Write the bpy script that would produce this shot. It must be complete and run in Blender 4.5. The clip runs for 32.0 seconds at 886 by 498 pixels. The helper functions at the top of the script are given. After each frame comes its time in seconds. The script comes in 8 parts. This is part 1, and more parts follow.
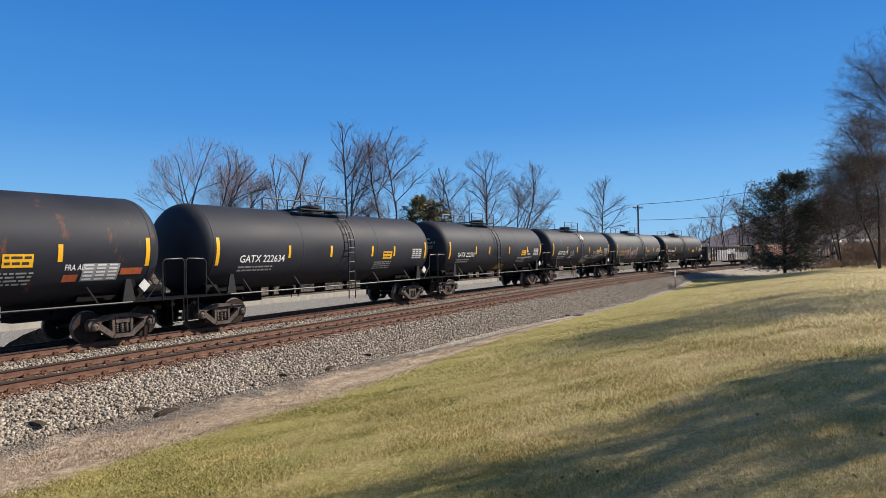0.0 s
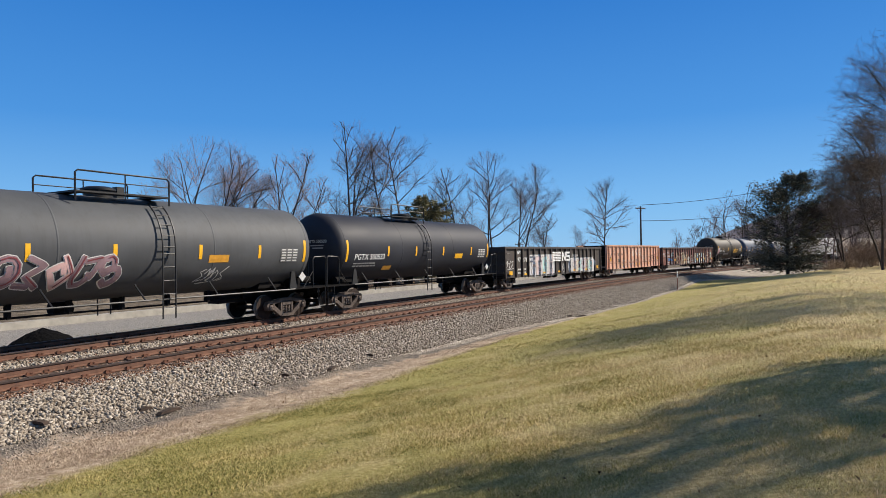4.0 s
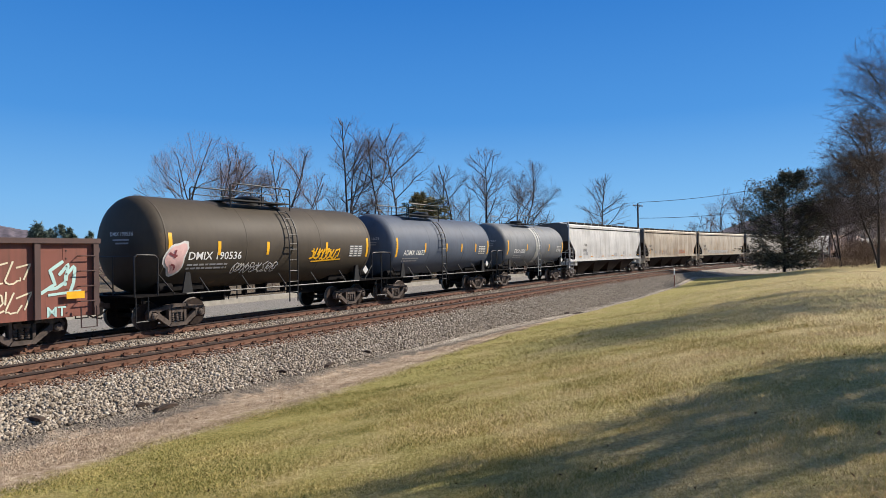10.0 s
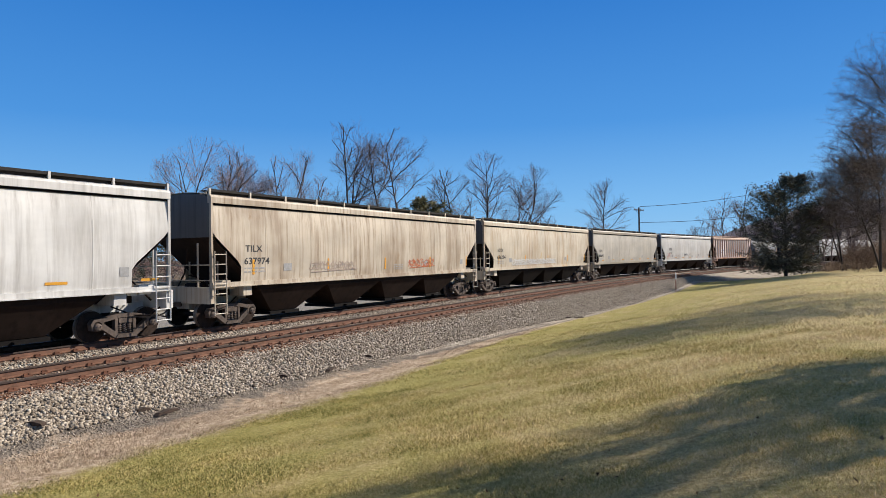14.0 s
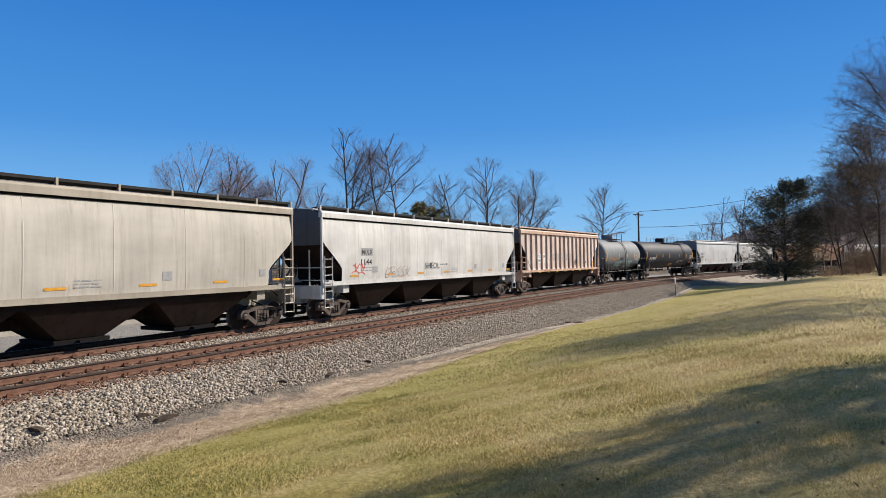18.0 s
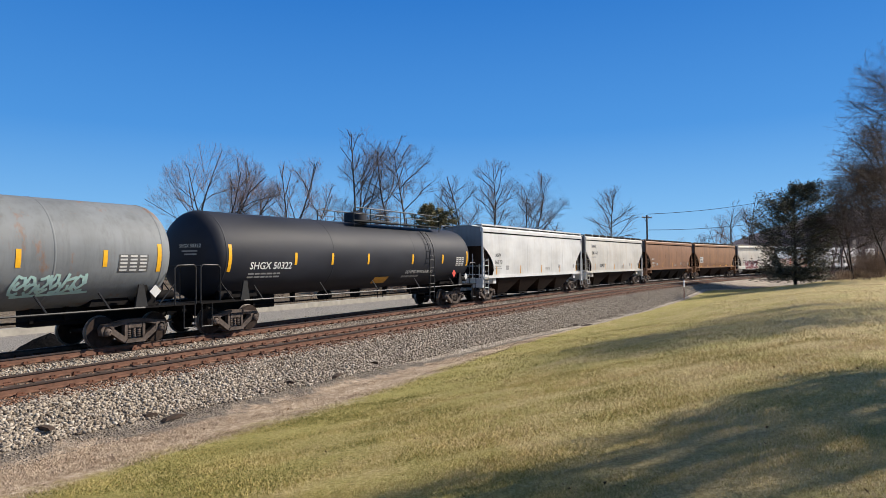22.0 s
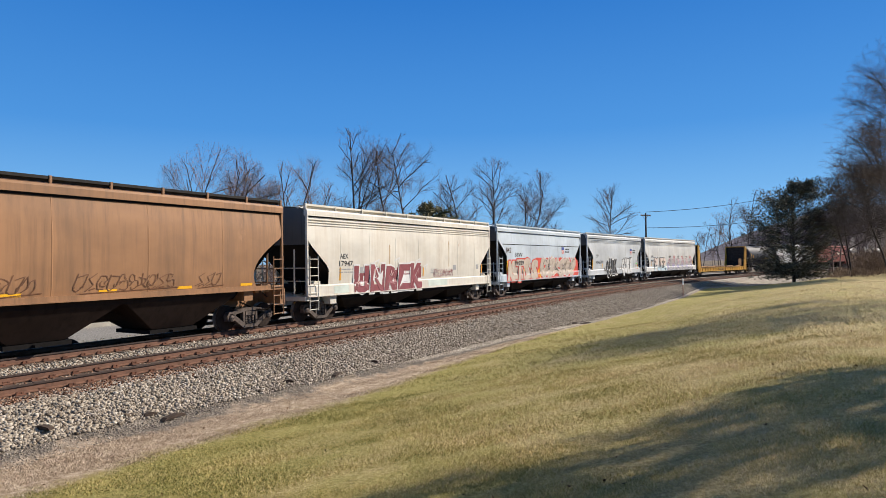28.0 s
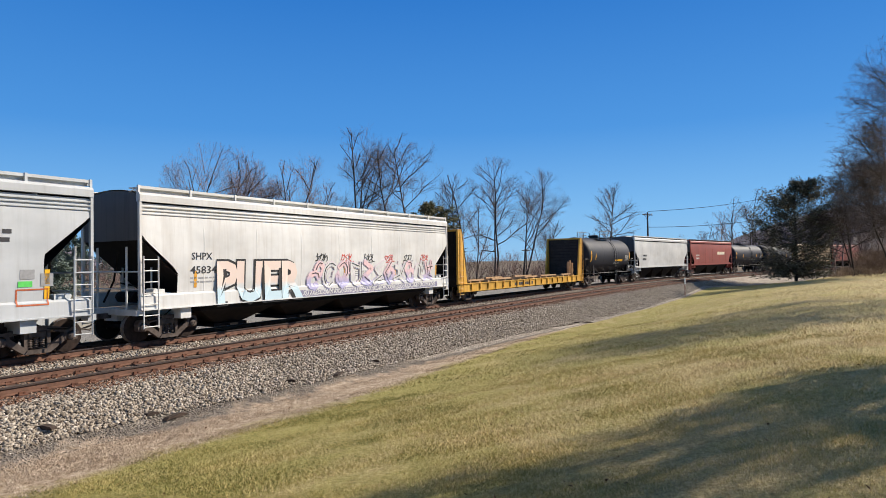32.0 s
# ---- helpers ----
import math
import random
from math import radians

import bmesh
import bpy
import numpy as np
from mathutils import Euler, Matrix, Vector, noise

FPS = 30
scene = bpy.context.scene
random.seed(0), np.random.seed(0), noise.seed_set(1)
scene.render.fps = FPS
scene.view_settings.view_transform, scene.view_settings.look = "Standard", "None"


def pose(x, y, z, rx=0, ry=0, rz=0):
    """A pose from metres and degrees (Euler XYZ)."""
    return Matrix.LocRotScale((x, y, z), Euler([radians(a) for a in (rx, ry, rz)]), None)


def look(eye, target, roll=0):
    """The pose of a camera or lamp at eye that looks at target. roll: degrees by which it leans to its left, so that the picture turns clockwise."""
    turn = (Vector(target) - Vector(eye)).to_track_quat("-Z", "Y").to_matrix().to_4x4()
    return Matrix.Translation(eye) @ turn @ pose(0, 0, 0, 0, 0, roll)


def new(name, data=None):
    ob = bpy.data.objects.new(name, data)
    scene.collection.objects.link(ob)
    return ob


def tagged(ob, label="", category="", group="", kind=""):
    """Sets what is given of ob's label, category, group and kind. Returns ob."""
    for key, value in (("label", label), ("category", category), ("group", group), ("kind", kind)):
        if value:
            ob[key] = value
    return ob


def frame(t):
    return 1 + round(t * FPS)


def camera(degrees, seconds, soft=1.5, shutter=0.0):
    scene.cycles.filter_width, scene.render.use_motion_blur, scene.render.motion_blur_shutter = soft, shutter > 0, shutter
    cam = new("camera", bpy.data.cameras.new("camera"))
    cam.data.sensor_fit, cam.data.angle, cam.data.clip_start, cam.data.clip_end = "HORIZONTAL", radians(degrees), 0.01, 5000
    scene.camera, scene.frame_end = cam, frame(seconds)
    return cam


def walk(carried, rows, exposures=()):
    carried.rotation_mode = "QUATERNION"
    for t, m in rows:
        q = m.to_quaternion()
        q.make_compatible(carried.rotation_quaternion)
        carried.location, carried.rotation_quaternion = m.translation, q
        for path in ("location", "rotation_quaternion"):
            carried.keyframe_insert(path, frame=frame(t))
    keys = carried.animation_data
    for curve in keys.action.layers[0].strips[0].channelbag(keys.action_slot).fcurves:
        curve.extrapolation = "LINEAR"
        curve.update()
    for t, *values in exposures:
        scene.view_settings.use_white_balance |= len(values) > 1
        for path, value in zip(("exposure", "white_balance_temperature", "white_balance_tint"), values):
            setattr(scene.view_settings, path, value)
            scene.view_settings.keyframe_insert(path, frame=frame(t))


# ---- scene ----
cam = camera(70.0, 32.0, soft=0.7)
EYE = 2.457  # height of the lens over the rail tops
walk(cam, [(t, pose(0, 0, EYE, rx, ry, rz)) for t, rx, ry, rz in [
    (0, 90.543, 1.056, 0.035), (0.5, 90.556, 1.101, 0.023), (1, 90.592, 1.100, -0.008), (1.5, 90.611, 1.020, -0.018),
    (2, 90.594, 1.028, 0.022), (2.5, 90.570, 1.013, 0.115), (3, 90.561, 0.982, 0.190), (3.5, 90.559, 0.951, 0.219),
    (5.5, 90.683, 0.868, 0.244), (6, 90.613, 0.860, 0.210), (6.5, 90.581, 0.868, 0.218), (7, 90.568, 0.917, 0.214),
    (7.5, 90.574, 0.922, 0.213), (8, 90.598, 0.951, 0.170), (8.5, 90.578, 0.965, 0.107), (9, 90.468, 0.910, 0.029),
    (9.5, 90.342, 0.862, 0.002), (10, 90.287, 0.788, 0.003), (10.5, 90.273, 0.804, 0.018), (11, 90.292, 0.851, -0.013),
    (11.5, 90.315, 0.886, -0.074), (12, 90.332, 0.856, -0.057), (12.5, 90.369, 0.849, 0.015), (13, 90.443, 0.874, 0.062),
    (13.5, 90.569, 0.858, 0.082), (14, 90.683, 0.831, 0.105), (14.5, 90.789, 0.927, 0.083), (16.5, 90.994, 0.850, 0.170),
    (17, 91.065, 0.985, 0.101), (17.5, 91.120, 1.024, 0.042), (18, 91.139, 0.904, 0.065), (18.5, 91.132, 0.773, 0.044),
    (19, 91.162, 0.639, 0.027), (19.5, 91.241, 0.576, 0.221), (20, 91.305, 0.606, 0.420), (20.5, 91.336, 0.577, 0.524),
    (21, 91.336, 0.548, 0.600), (21.5, 91.328, 0.539, 0.670), (22, 91.313, 0.594, 0.753), (22.5, 91.313, 0.628, 0.767),
    (23, 91.300, 0.614, 0.738), (23.5, 91.288, 0.606, 0.725), (24, 91.307, 0.653, 0.679), (24.5, 91.304, 0.719, 0.657),
    (25, 91.266, 0.712, 0.656), (25.5, 91.252, 0.694, 0.672), (27.5, 91.166, 0.839, 0.718), (28, 91.171, 0.755, 0.665),
    (28.5, 91.154, 0.809, 0.633), (29, 91.108, 0.792, 0.628), (29.5, 91.097, 0.731, 0.648), (30, 91.099, 0.756, 0.655),
    (30.5, 91.082, 0.817, 0.661), (31, 91.092, 0.851, 0.687), (31.5, 91.111, 0.848, 0.749), (32, 91.136, 0.812, 0.819)]], exposures=[(0, 0.54), (32, 0.54)])

# ---- daylight ----
SUN_DIR = Vector((0.923, 0.385, 0)).normalized()   # towards the sun, level
SUN_EL = radians(34.5)
world = bpy.data.worlds.new("sky")
scene.world = world
world.use_nodes = True
wn = world.node_tree
sky = wn.nodes.new("ShaderNodeTexSky")
sky.sky_type, sky.sun_disc = "NISHITA", False
sky.sun_elevation, sky.sun_rotation = SUN_EL, math.atan2(SUN_DIR.x, SUN_DIR.y)
sky.altitude, sky.air_density, sky.dust_density, sky.ozone_density = 900, 1.0, 0.0, 4.0
wn.nodes["Background"].inputs["Strength"].default_value = 0.088
deep = wn.nodes.new("ShaderNodeHueSaturation")   # the deep blue of a dry spring day
deep.inputs["Saturation"].default_value = 1.15
deep.inputs["Hue"].default_value = 0.505
wn.links.new(sky.outputs["Color"], deep.inputs["Color"])
wn.links.new(deep.outputs["Color"], wn.nodes["Background"].inputs["Color"])
# dry air evens the sky out round the compass: an even gradient by height over the horizon
tc, sep = wn.nodes.new("ShaderNodeTexCoord"), wn.nodes.new("ShaderNodeSeparateXYZ")
wn.links.new(tc.outputs["Generated"], sep.inputs["Vector"])
grad = wn.nodes.new("ShaderNodeValToRGB")
while len(grad.color_ramp.elements) < 6:
    grad.color_ramp.elements.new(0.5)
for e, (p, c) in zip(grad.color_ramp.elements, ((0.0, (0.180, 0.370, 0.590)), (0.08, (0.130, 0.325, 0.590)), (0.2, (0.050, 0.210, 0.515)), (0.42, (0.014, 0.122, 0.410)), (0.62, (0.060, 0.120, 0.250)), (1.0, (0.095, 0.110, 0.150)))):
    e.position, e.color = p, (*c, 1)
wn.links.new(sep.outputs["Z"], grad.inputs["Fac"])
even = wn.nodes.new("ShaderNodeBackground")
wn.links.new(grad.outputs["Color"], even.inputs["Color"])
both = wn.nodes.new("ShaderNodeMixShader")
both.inputs["Fac"].default_value = 0.93
wn.links.new(wn.nodes["Background"].outputs["Background"], both.inputs[1])
wn.links.new(even.outputs["Background"], both.inputs[2])
wn.links.new(both.outputs["Shader"], wn.nodes["World Output"].inputs["Surface"])
sun = new("sun", bpy.data.lights.new("sun", "SUN"))
sun.data.energy, sun.data.angle, sun.data.color = 5.0, radians(0.5), (1.0, 0.905, 0.78)
sun.matrix_world = look((0, 0, 0), tuple(-(SUN_DIR * math.cos(SUN_EL) + Vector((0, 0, math.sin(SUN_EL))))))
sun.location = (60, 0, 60)

# ---- the line of the far track, by its length s; off counts towards the lens ----
PS = np.arange(-720.0, 820.0, 0.5)
_u = np.clip(PS, -40, 150) / 100
PTH = 0.5122 + 0.0686 * _u + 0.3562 * _u ** 2 - 0.1542 * _u ** 3


def _summed(d):
    c = np.concatenate([[0], np.cumsum((d[1:] + d[:-1]) / 2)]) * 0.5
    return c - np.interp(0, PS, c)


PX, PY = -6.0 + _summed(np.sin(PTH)), 28.09 + _summed(np.cos(PTH))
NEAR = 3.86   # the near track's middle
FAR_Z = 0.08   # the far track's railheads stand higher than the near track's


def along(s, off=0.0):
    """x, y and heading at s and off (numbers or arrays)."""
    th = np.interp(s, PS, PTH)
    return np.interp(s, PS, PX) + off * np.cos(th), np.interp(s, PS, PY) - off * np.sin(th), th


def on_line(s, off, z, turn=0.0):
    x, y, th = along(s, off)
    return pose(float(x), float(y), z, 0, 0, 90 - math.degrees(float(th)) + turn)


# ---- mesh helpers ----
class Geo:
    def __init__(self):
        self.v, self.f, self.smooth = [], [], []

    def add(self, verts, faces, smooth=False):
        n = len(self.v)
        self.v += [tuple(p) for p in verts]
        self.f += [tuple(i + n for i in f) for f in faces]
        self.smooth += [smooth] * len(faces)
        return self

    def box(self, x0, x1, y0, y1, z0, z1, m=None):
        vs = [Vector((x, y, z)) for x in (x0, x1) for y in (y0, y1) for z in (z0, z1)]
        if m is not None:
            vs = [m @ p for p in vs]
        return self.add(vs, [(0, 1, 3, 2), (4, 6, 7, 5), (0, 4, 5, 1), (2, 3, 7, 6), (0, 2, 6, 4), (1, 5, 7, 3)])

    def tube(self, pts, r, n=6, r2=None, caps=True):
        pts = [Vector(p) for p in pts]
        rings, up0 = [], None
        for i, p in enumerate(pts):
            d = (pts[min(i + 1, len(pts) - 1)] - pts[max(i - 1, 0)]).normalized()
            a = d.cross(Vector((0, 0, 1)))
            if a.length < 1e-3:
                a = d.cross(Vector((1, 0, 0)))
            a.normalize()
            if up0 is not None and a.dot(up0) < 0:
                a = -a
            up0 = a
            b = d.cross(a)
            rr = r if r2 is None else r + (r2 - r) * i / max(1, len(pts) - 1)
            rings.append([p + (a * math.cos(k * 2 * math.pi / n) + b * math.sin(k * 2 * math.pi / n)) * rr for k in range(n)])
        vs = [q for ring in rings for q in ring]
        fs = [(i * n + k, i * n + (k + 1) % n, (i + 1) * n + (k + 1) % n, (i + 1) * n + k) for i in range(len(pts) - 1) for k in range(n)]
        self.add(vs, fs, n > 4)
        if caps:
            self.add(rings[0], [tuple(range(n))])
            self.add(rings[-1], [tuple(reversed(range(n)))])
        return self

    def bar(self, a, b, w, h=None):
        """A square bar from a to b."""
        return self.tube([a, b], w * 0.7071, 4)

    def lathe(self, prof, axis="x", at=(0, 0, 0), n=32, smooth=True):
        """prof: (along, radius) pairs."""
        vs, fs = [], []
        for u, r in prof:
            for k in range(n):
                c, s = r * math.cos(2 * math.pi * k / n), r * math.sin(2 * math.pi * k / n)
                p = {"x": (u, c, s), "y": (c, u, s), "z": (c, s, u)}[axis]
                vs.append((p[0] + at[0], p[1] + at[1], p[2] + at[2]))
        for i in range(len(prof) - 1):
            for k in range(n):
                fs.append((i * n + k, i * n + (k + 1) % n, (i + 1) * n + (k + 1) % n, (i + 1) * n + k))
        return self.add(vs, fs, smooth)

    def prism(self, poly, y0, y1):
        """A polygon of (x, z) pushed from y0 to y1."""
        n = len(poly)
        vs = [(x, y0, z) for x, z in poly] + [(x, y1, z) for x, z in poly]
        fs = [tuple(range(n)), tuple(reversed(range(n, 2 * n)))] + [(i, (i + 1) % n, n + (i + 1) % n, n + i) for i in range(n)]
        return self.add(vs, fs)

    def mesh(self, name, mats=()):
        me = bpy.data.meshes.new(name)
        me.from_pydata(self.v, [], self.f)
        me.polygons.foreach_set("use_smooth", self.smooth)
        if any(self.smooth):
            me.set_sharp_from_angle(angle=radians(40))
        bm = bmesh.new()
        bm.from_mesh(me)
        bmesh.ops.recalc_face_normals(bm, faces=bm.faces)
        bm.to_mesh(me)
        bm.free()
        for m in mats:
            me.materials.append(m)
        return me


def part(name, geo, material, parent, label="", m=None):
    """One mesh object under a thing or a part."""
    me = geo if isinstance(geo, bpy.types.Mesh) else geo.mesh(name, [material])
    ob = new(name, me)
    ob.parent = parent
    if m is not None:
        ob.matrix_basis = m
    return tagged(ob, label)


def thing(name, geo, material, label, category, m=None, group="", kind=""):
    ob = new(name, geo.mesh(name, [material]) if isinstance(geo, Geo) else geo)
    if m is not None:
        ob.matrix_basis = m
    return tagged(ob, label, category, group, kind)


# ---- materials ----
def nodes_of(name):
    m = bpy.data.materials.new(name)
    m.use_nodes = True
    nt = m.node_tree
    return m, nt, nt.nodes["Principled BSDF"]


def link(nt, a, b):
    nt.links.new(a, b)


def coords(nt, scale=(1, 1, 1), shift=(0, 0, 0), kind="Object"):
    tc, mp = nt.nodes.new("ShaderNodeTexCoord"), nt.nodes.new("ShaderNodeMapping")
    mp.inputs["Scale"].default_value, mp.inputs["Location"].default_value = scale, shift
    link(nt, tc.outputs[kind], mp.inputs["Vector"])
    return mp.outputs["Vector"]


def noise_of(nt, vec, scale, detail=4, rough=0.55):
    n = nt.nodes.new("ShaderNodeTexNoise")
    n.inputs["Scale"].default_value, n.inputs["Detail"].default_value, n.inputs["Roughness"].default_value = scale, detail, rough
    if vec is not None:
        link(nt, vec, n.inputs["Vector"])
    return n.outputs["Fac"]


def ramp(nt, fac, *stops):
    r = nt.nodes.new("ShaderNodeValToRGB")
    el = r.color_ramp.elements
    while len(el) < len(stops):
        el.new(0.5)
    for e, (p, c) in zip(el, stops):
        e.position = p
        e.color = (*c, 1) if len(c) == 3 else (c[0], c[0], c[0], 1)
    link(nt, fac, r.inputs["Fac"])
    return r.outputs["Color"]


def mix(nt, fac, a, b, mode="MIX"):
    n = nt.nodes.new("ShaderNodeMix")
    n.data_type, n.blend_type = "RGBA", mode
    for sock, val in ((n.inputs[0], fac), (n.inputs[6], a), (n.inputs[7], b)):
        if isinstance(val, (int, float)):
            sock.default_value = val
        elif isinstance(val, tuple):
            sock.default_value = (*val, 1)
        else:
            link(nt, val, sock)
    return n.outputs[2]


def math_of(nt, op, a, b=0.0, clamp=False):
    n = nt.nodes.new("ShaderNodeMath")
    n.operation, n.use_clamp = op, clamp
    for sock, val in zip(n.inputs, (a, b)):
        if isinstance(val, (int, float)):
            sock.default_value = val
        else:
            link(nt, val, sock)
    return n.outputs[0]


def bump(nt, bsdf, height, strength=0.3, distance=0.02):
    b = nt.nodes.new("ShaderNodeBump")
    b.inputs["Strength"].default_value, b.inputs["Distance"].default_value = strength, distance
    link(nt, height, b.inputs["Height"])
    link(nt, b.outputs["Normal"], bsdf.inputs["Normal"])


def car_paint(name, col, dirt=(0.10, 0.075, 0.05), amount=0.4, rough=0.45, rust=0.0, rust_col=(0.20, 0.07, 0.03), shift=0.0, dents=0.25, spec=0.5):
    """Weathered coach paint: fading, soot streaks that run down, rust spots."""
    m, nt, b = nodes_of(name)
    fade = noise_of(nt, coords(nt, (0.5, 0.5, 0.8), (shift, 0, 0)), 1.0, 5)
    c1 = tuple(min(1, c * 0.86) for c in col)
    c2 = tuple(min(1, c * 1.10 + 0.005) for c in col)
    base = ramp(nt, fade, (0.35, c1), (0.65, c2))
    streak = noise_of(nt, coords(nt, (3.2, 3.2, 0.13), (shift * 3, 0, 0)), 1.6, 6, 0.65)
    fine = noise_of(nt, coords(nt, (9, 9, 0.5), (shift, 1, 0)), 1.5, 4, 0.6)
    s = math_of(nt, "MULTIPLY", ramp(nt, streak, (0.46, (0,)), (0.72, (1,))), math_of(nt, "ADD", ramp(nt, fine, (0.35, (0.25,)), (0.7, (1,))), 0.0))
    base = mix(nt, math_of(nt, "MULTIPLY", s, amount, True), base, dirt)
    wide = noise_of(nt, coords(nt, (0.75, 0.75, 0.07), (shift * 5, 2, 0)), 1.3, 7, 0.7)
    patch = noise_of(nt, coords(nt, (0.25, 0.25, 0.3), (shift, 9, 0)), 1.0, 3)
    wide = math_of(nt, "MULTIPLY", ramp(nt, wide, (0.45, (0,)), (0.64, (1,))), ramp(nt, patch, (0.40, (0.08,)), (0.60, (1,))))
    base = mix(nt, math_of(nt, "MULTIPLY", wide, amount * 0.8, True), base, tuple(0.7 * a + 0.3 * b for a, b in zip(dirt, col)))
    if rust:
        rn = noise_of(nt, coords(nt, (0.9, 0.9, 0.35), (shift * 2, 5, 0)), 1.5, 8, 0.7)
        base = mix(nt, ramp(nt, rn, (0.64 - 0.25 * rust, (0,)), (0.74 - 0.2 * rust, (1,))), base, rust_col)
    link(nt, base, b.inputs["Base Color"])
    link(nt, ramp(nt, fade, (0.3, (rough - 0.03,)), (0.7, (min(1, rough + 0.05),))), b.inputs["Roughness"])
    b.inputs["Specular IOR Level"].default_value = spec
    bump(nt, b, noise_of(nt, coords(nt, (0.7, 0.7, 0.7), (shift, 0, 0)), 1.4, 2), dents, 0.03)
    return m


def plain(name, col, rough=0.6, metal=0.0, vary=0.15, scale=8.0, bumpy=0.0, spec=0.4):
    m, nt, b = nodes_of(name)
    n = noise_of(nt, coords(nt), scale, 5)
    link(nt, ramp(nt, n, (0.3, tuple(c * (1 - vary) for c in col)), (0.7, tuple(min(1, c * (1 + vary)) for c in col))), b.inputs["Base Color"])
    b.inputs["Roughness"].default_value, b.inputs["Metallic"].default_value = rough, metal
    b.inputs["Specular IOR Level"].default_value = spec
    if bumpy:
        bump(nt, b, n, bumpy, 0.02)
    return m


# steel taken near black so that undersides read as deep shade
STEEL_DARK = plain("near_black_steel", (0.009, 0.008, 0.008), 0.8, 0.0, 0.35, spec=0.1)
TRUCK_MAT = plain("truck_casting", (0.085, 0.066, 0.056), 0.7, 0.0, 0.55, 5, 0.3, 0.2)
WHEEL_MAT = plain("wheel_steel", (0.030, 0.020, 0.016), 0.75, 0.0, 0.5, 6, 0.0, 0.15)
TREAD_MAT = plain("worn_tread", (0.20, 0.17, 0.15), 0.45, 0.4, 0.3, 6)
BLACK = plain("black_gloss_paint", (0.012, 0.012, 0.013), 0.5, 0, 0.3)
YELLOW = plain("yellow_reflector", (0.80, 0.42, 0.02), 0.4, 0, 0.08)
AMBER = plain("amber_reflector", (0.62, 0.30, 0.035), 0.5, 0, 0.15)
WHITE = plain("white_stencil", (0.75, 0.75, 0.73), 0.5, 0, 0.08)
GREYTXT = plain("grey_stencil", (0.30, 0.30, 0.30), 0.6, 0, 0.15)
DARKTXT = plain("dark_stencil", (0.03, 0.03, 0.034), 0.6, 0, 0.15)
# dark grating; also colours the strip that mimics shade below it
DARK_BOARD = plain("dark_grating", (0.028, 0.026, 0.025), 0.8, 0.0, 0.3, 8, 0, 0.15)
GREY_BOARD = plain("grey_grating", (0.16, 0.16, 0.155), 0.6, 0.2, 0.2)
# hopper ends face away from the sun; their shade is put into this paint
SHADED_END = car_paint("shaded_end_sheet", (0.085, 0.083, 0.085), (0.02, 0.018, 0.018), 0.7, 0.65)
GALV = plain("galvanised_grating", (0.42, 0.42, 0.41), 0.5, 0.3, 0.15)
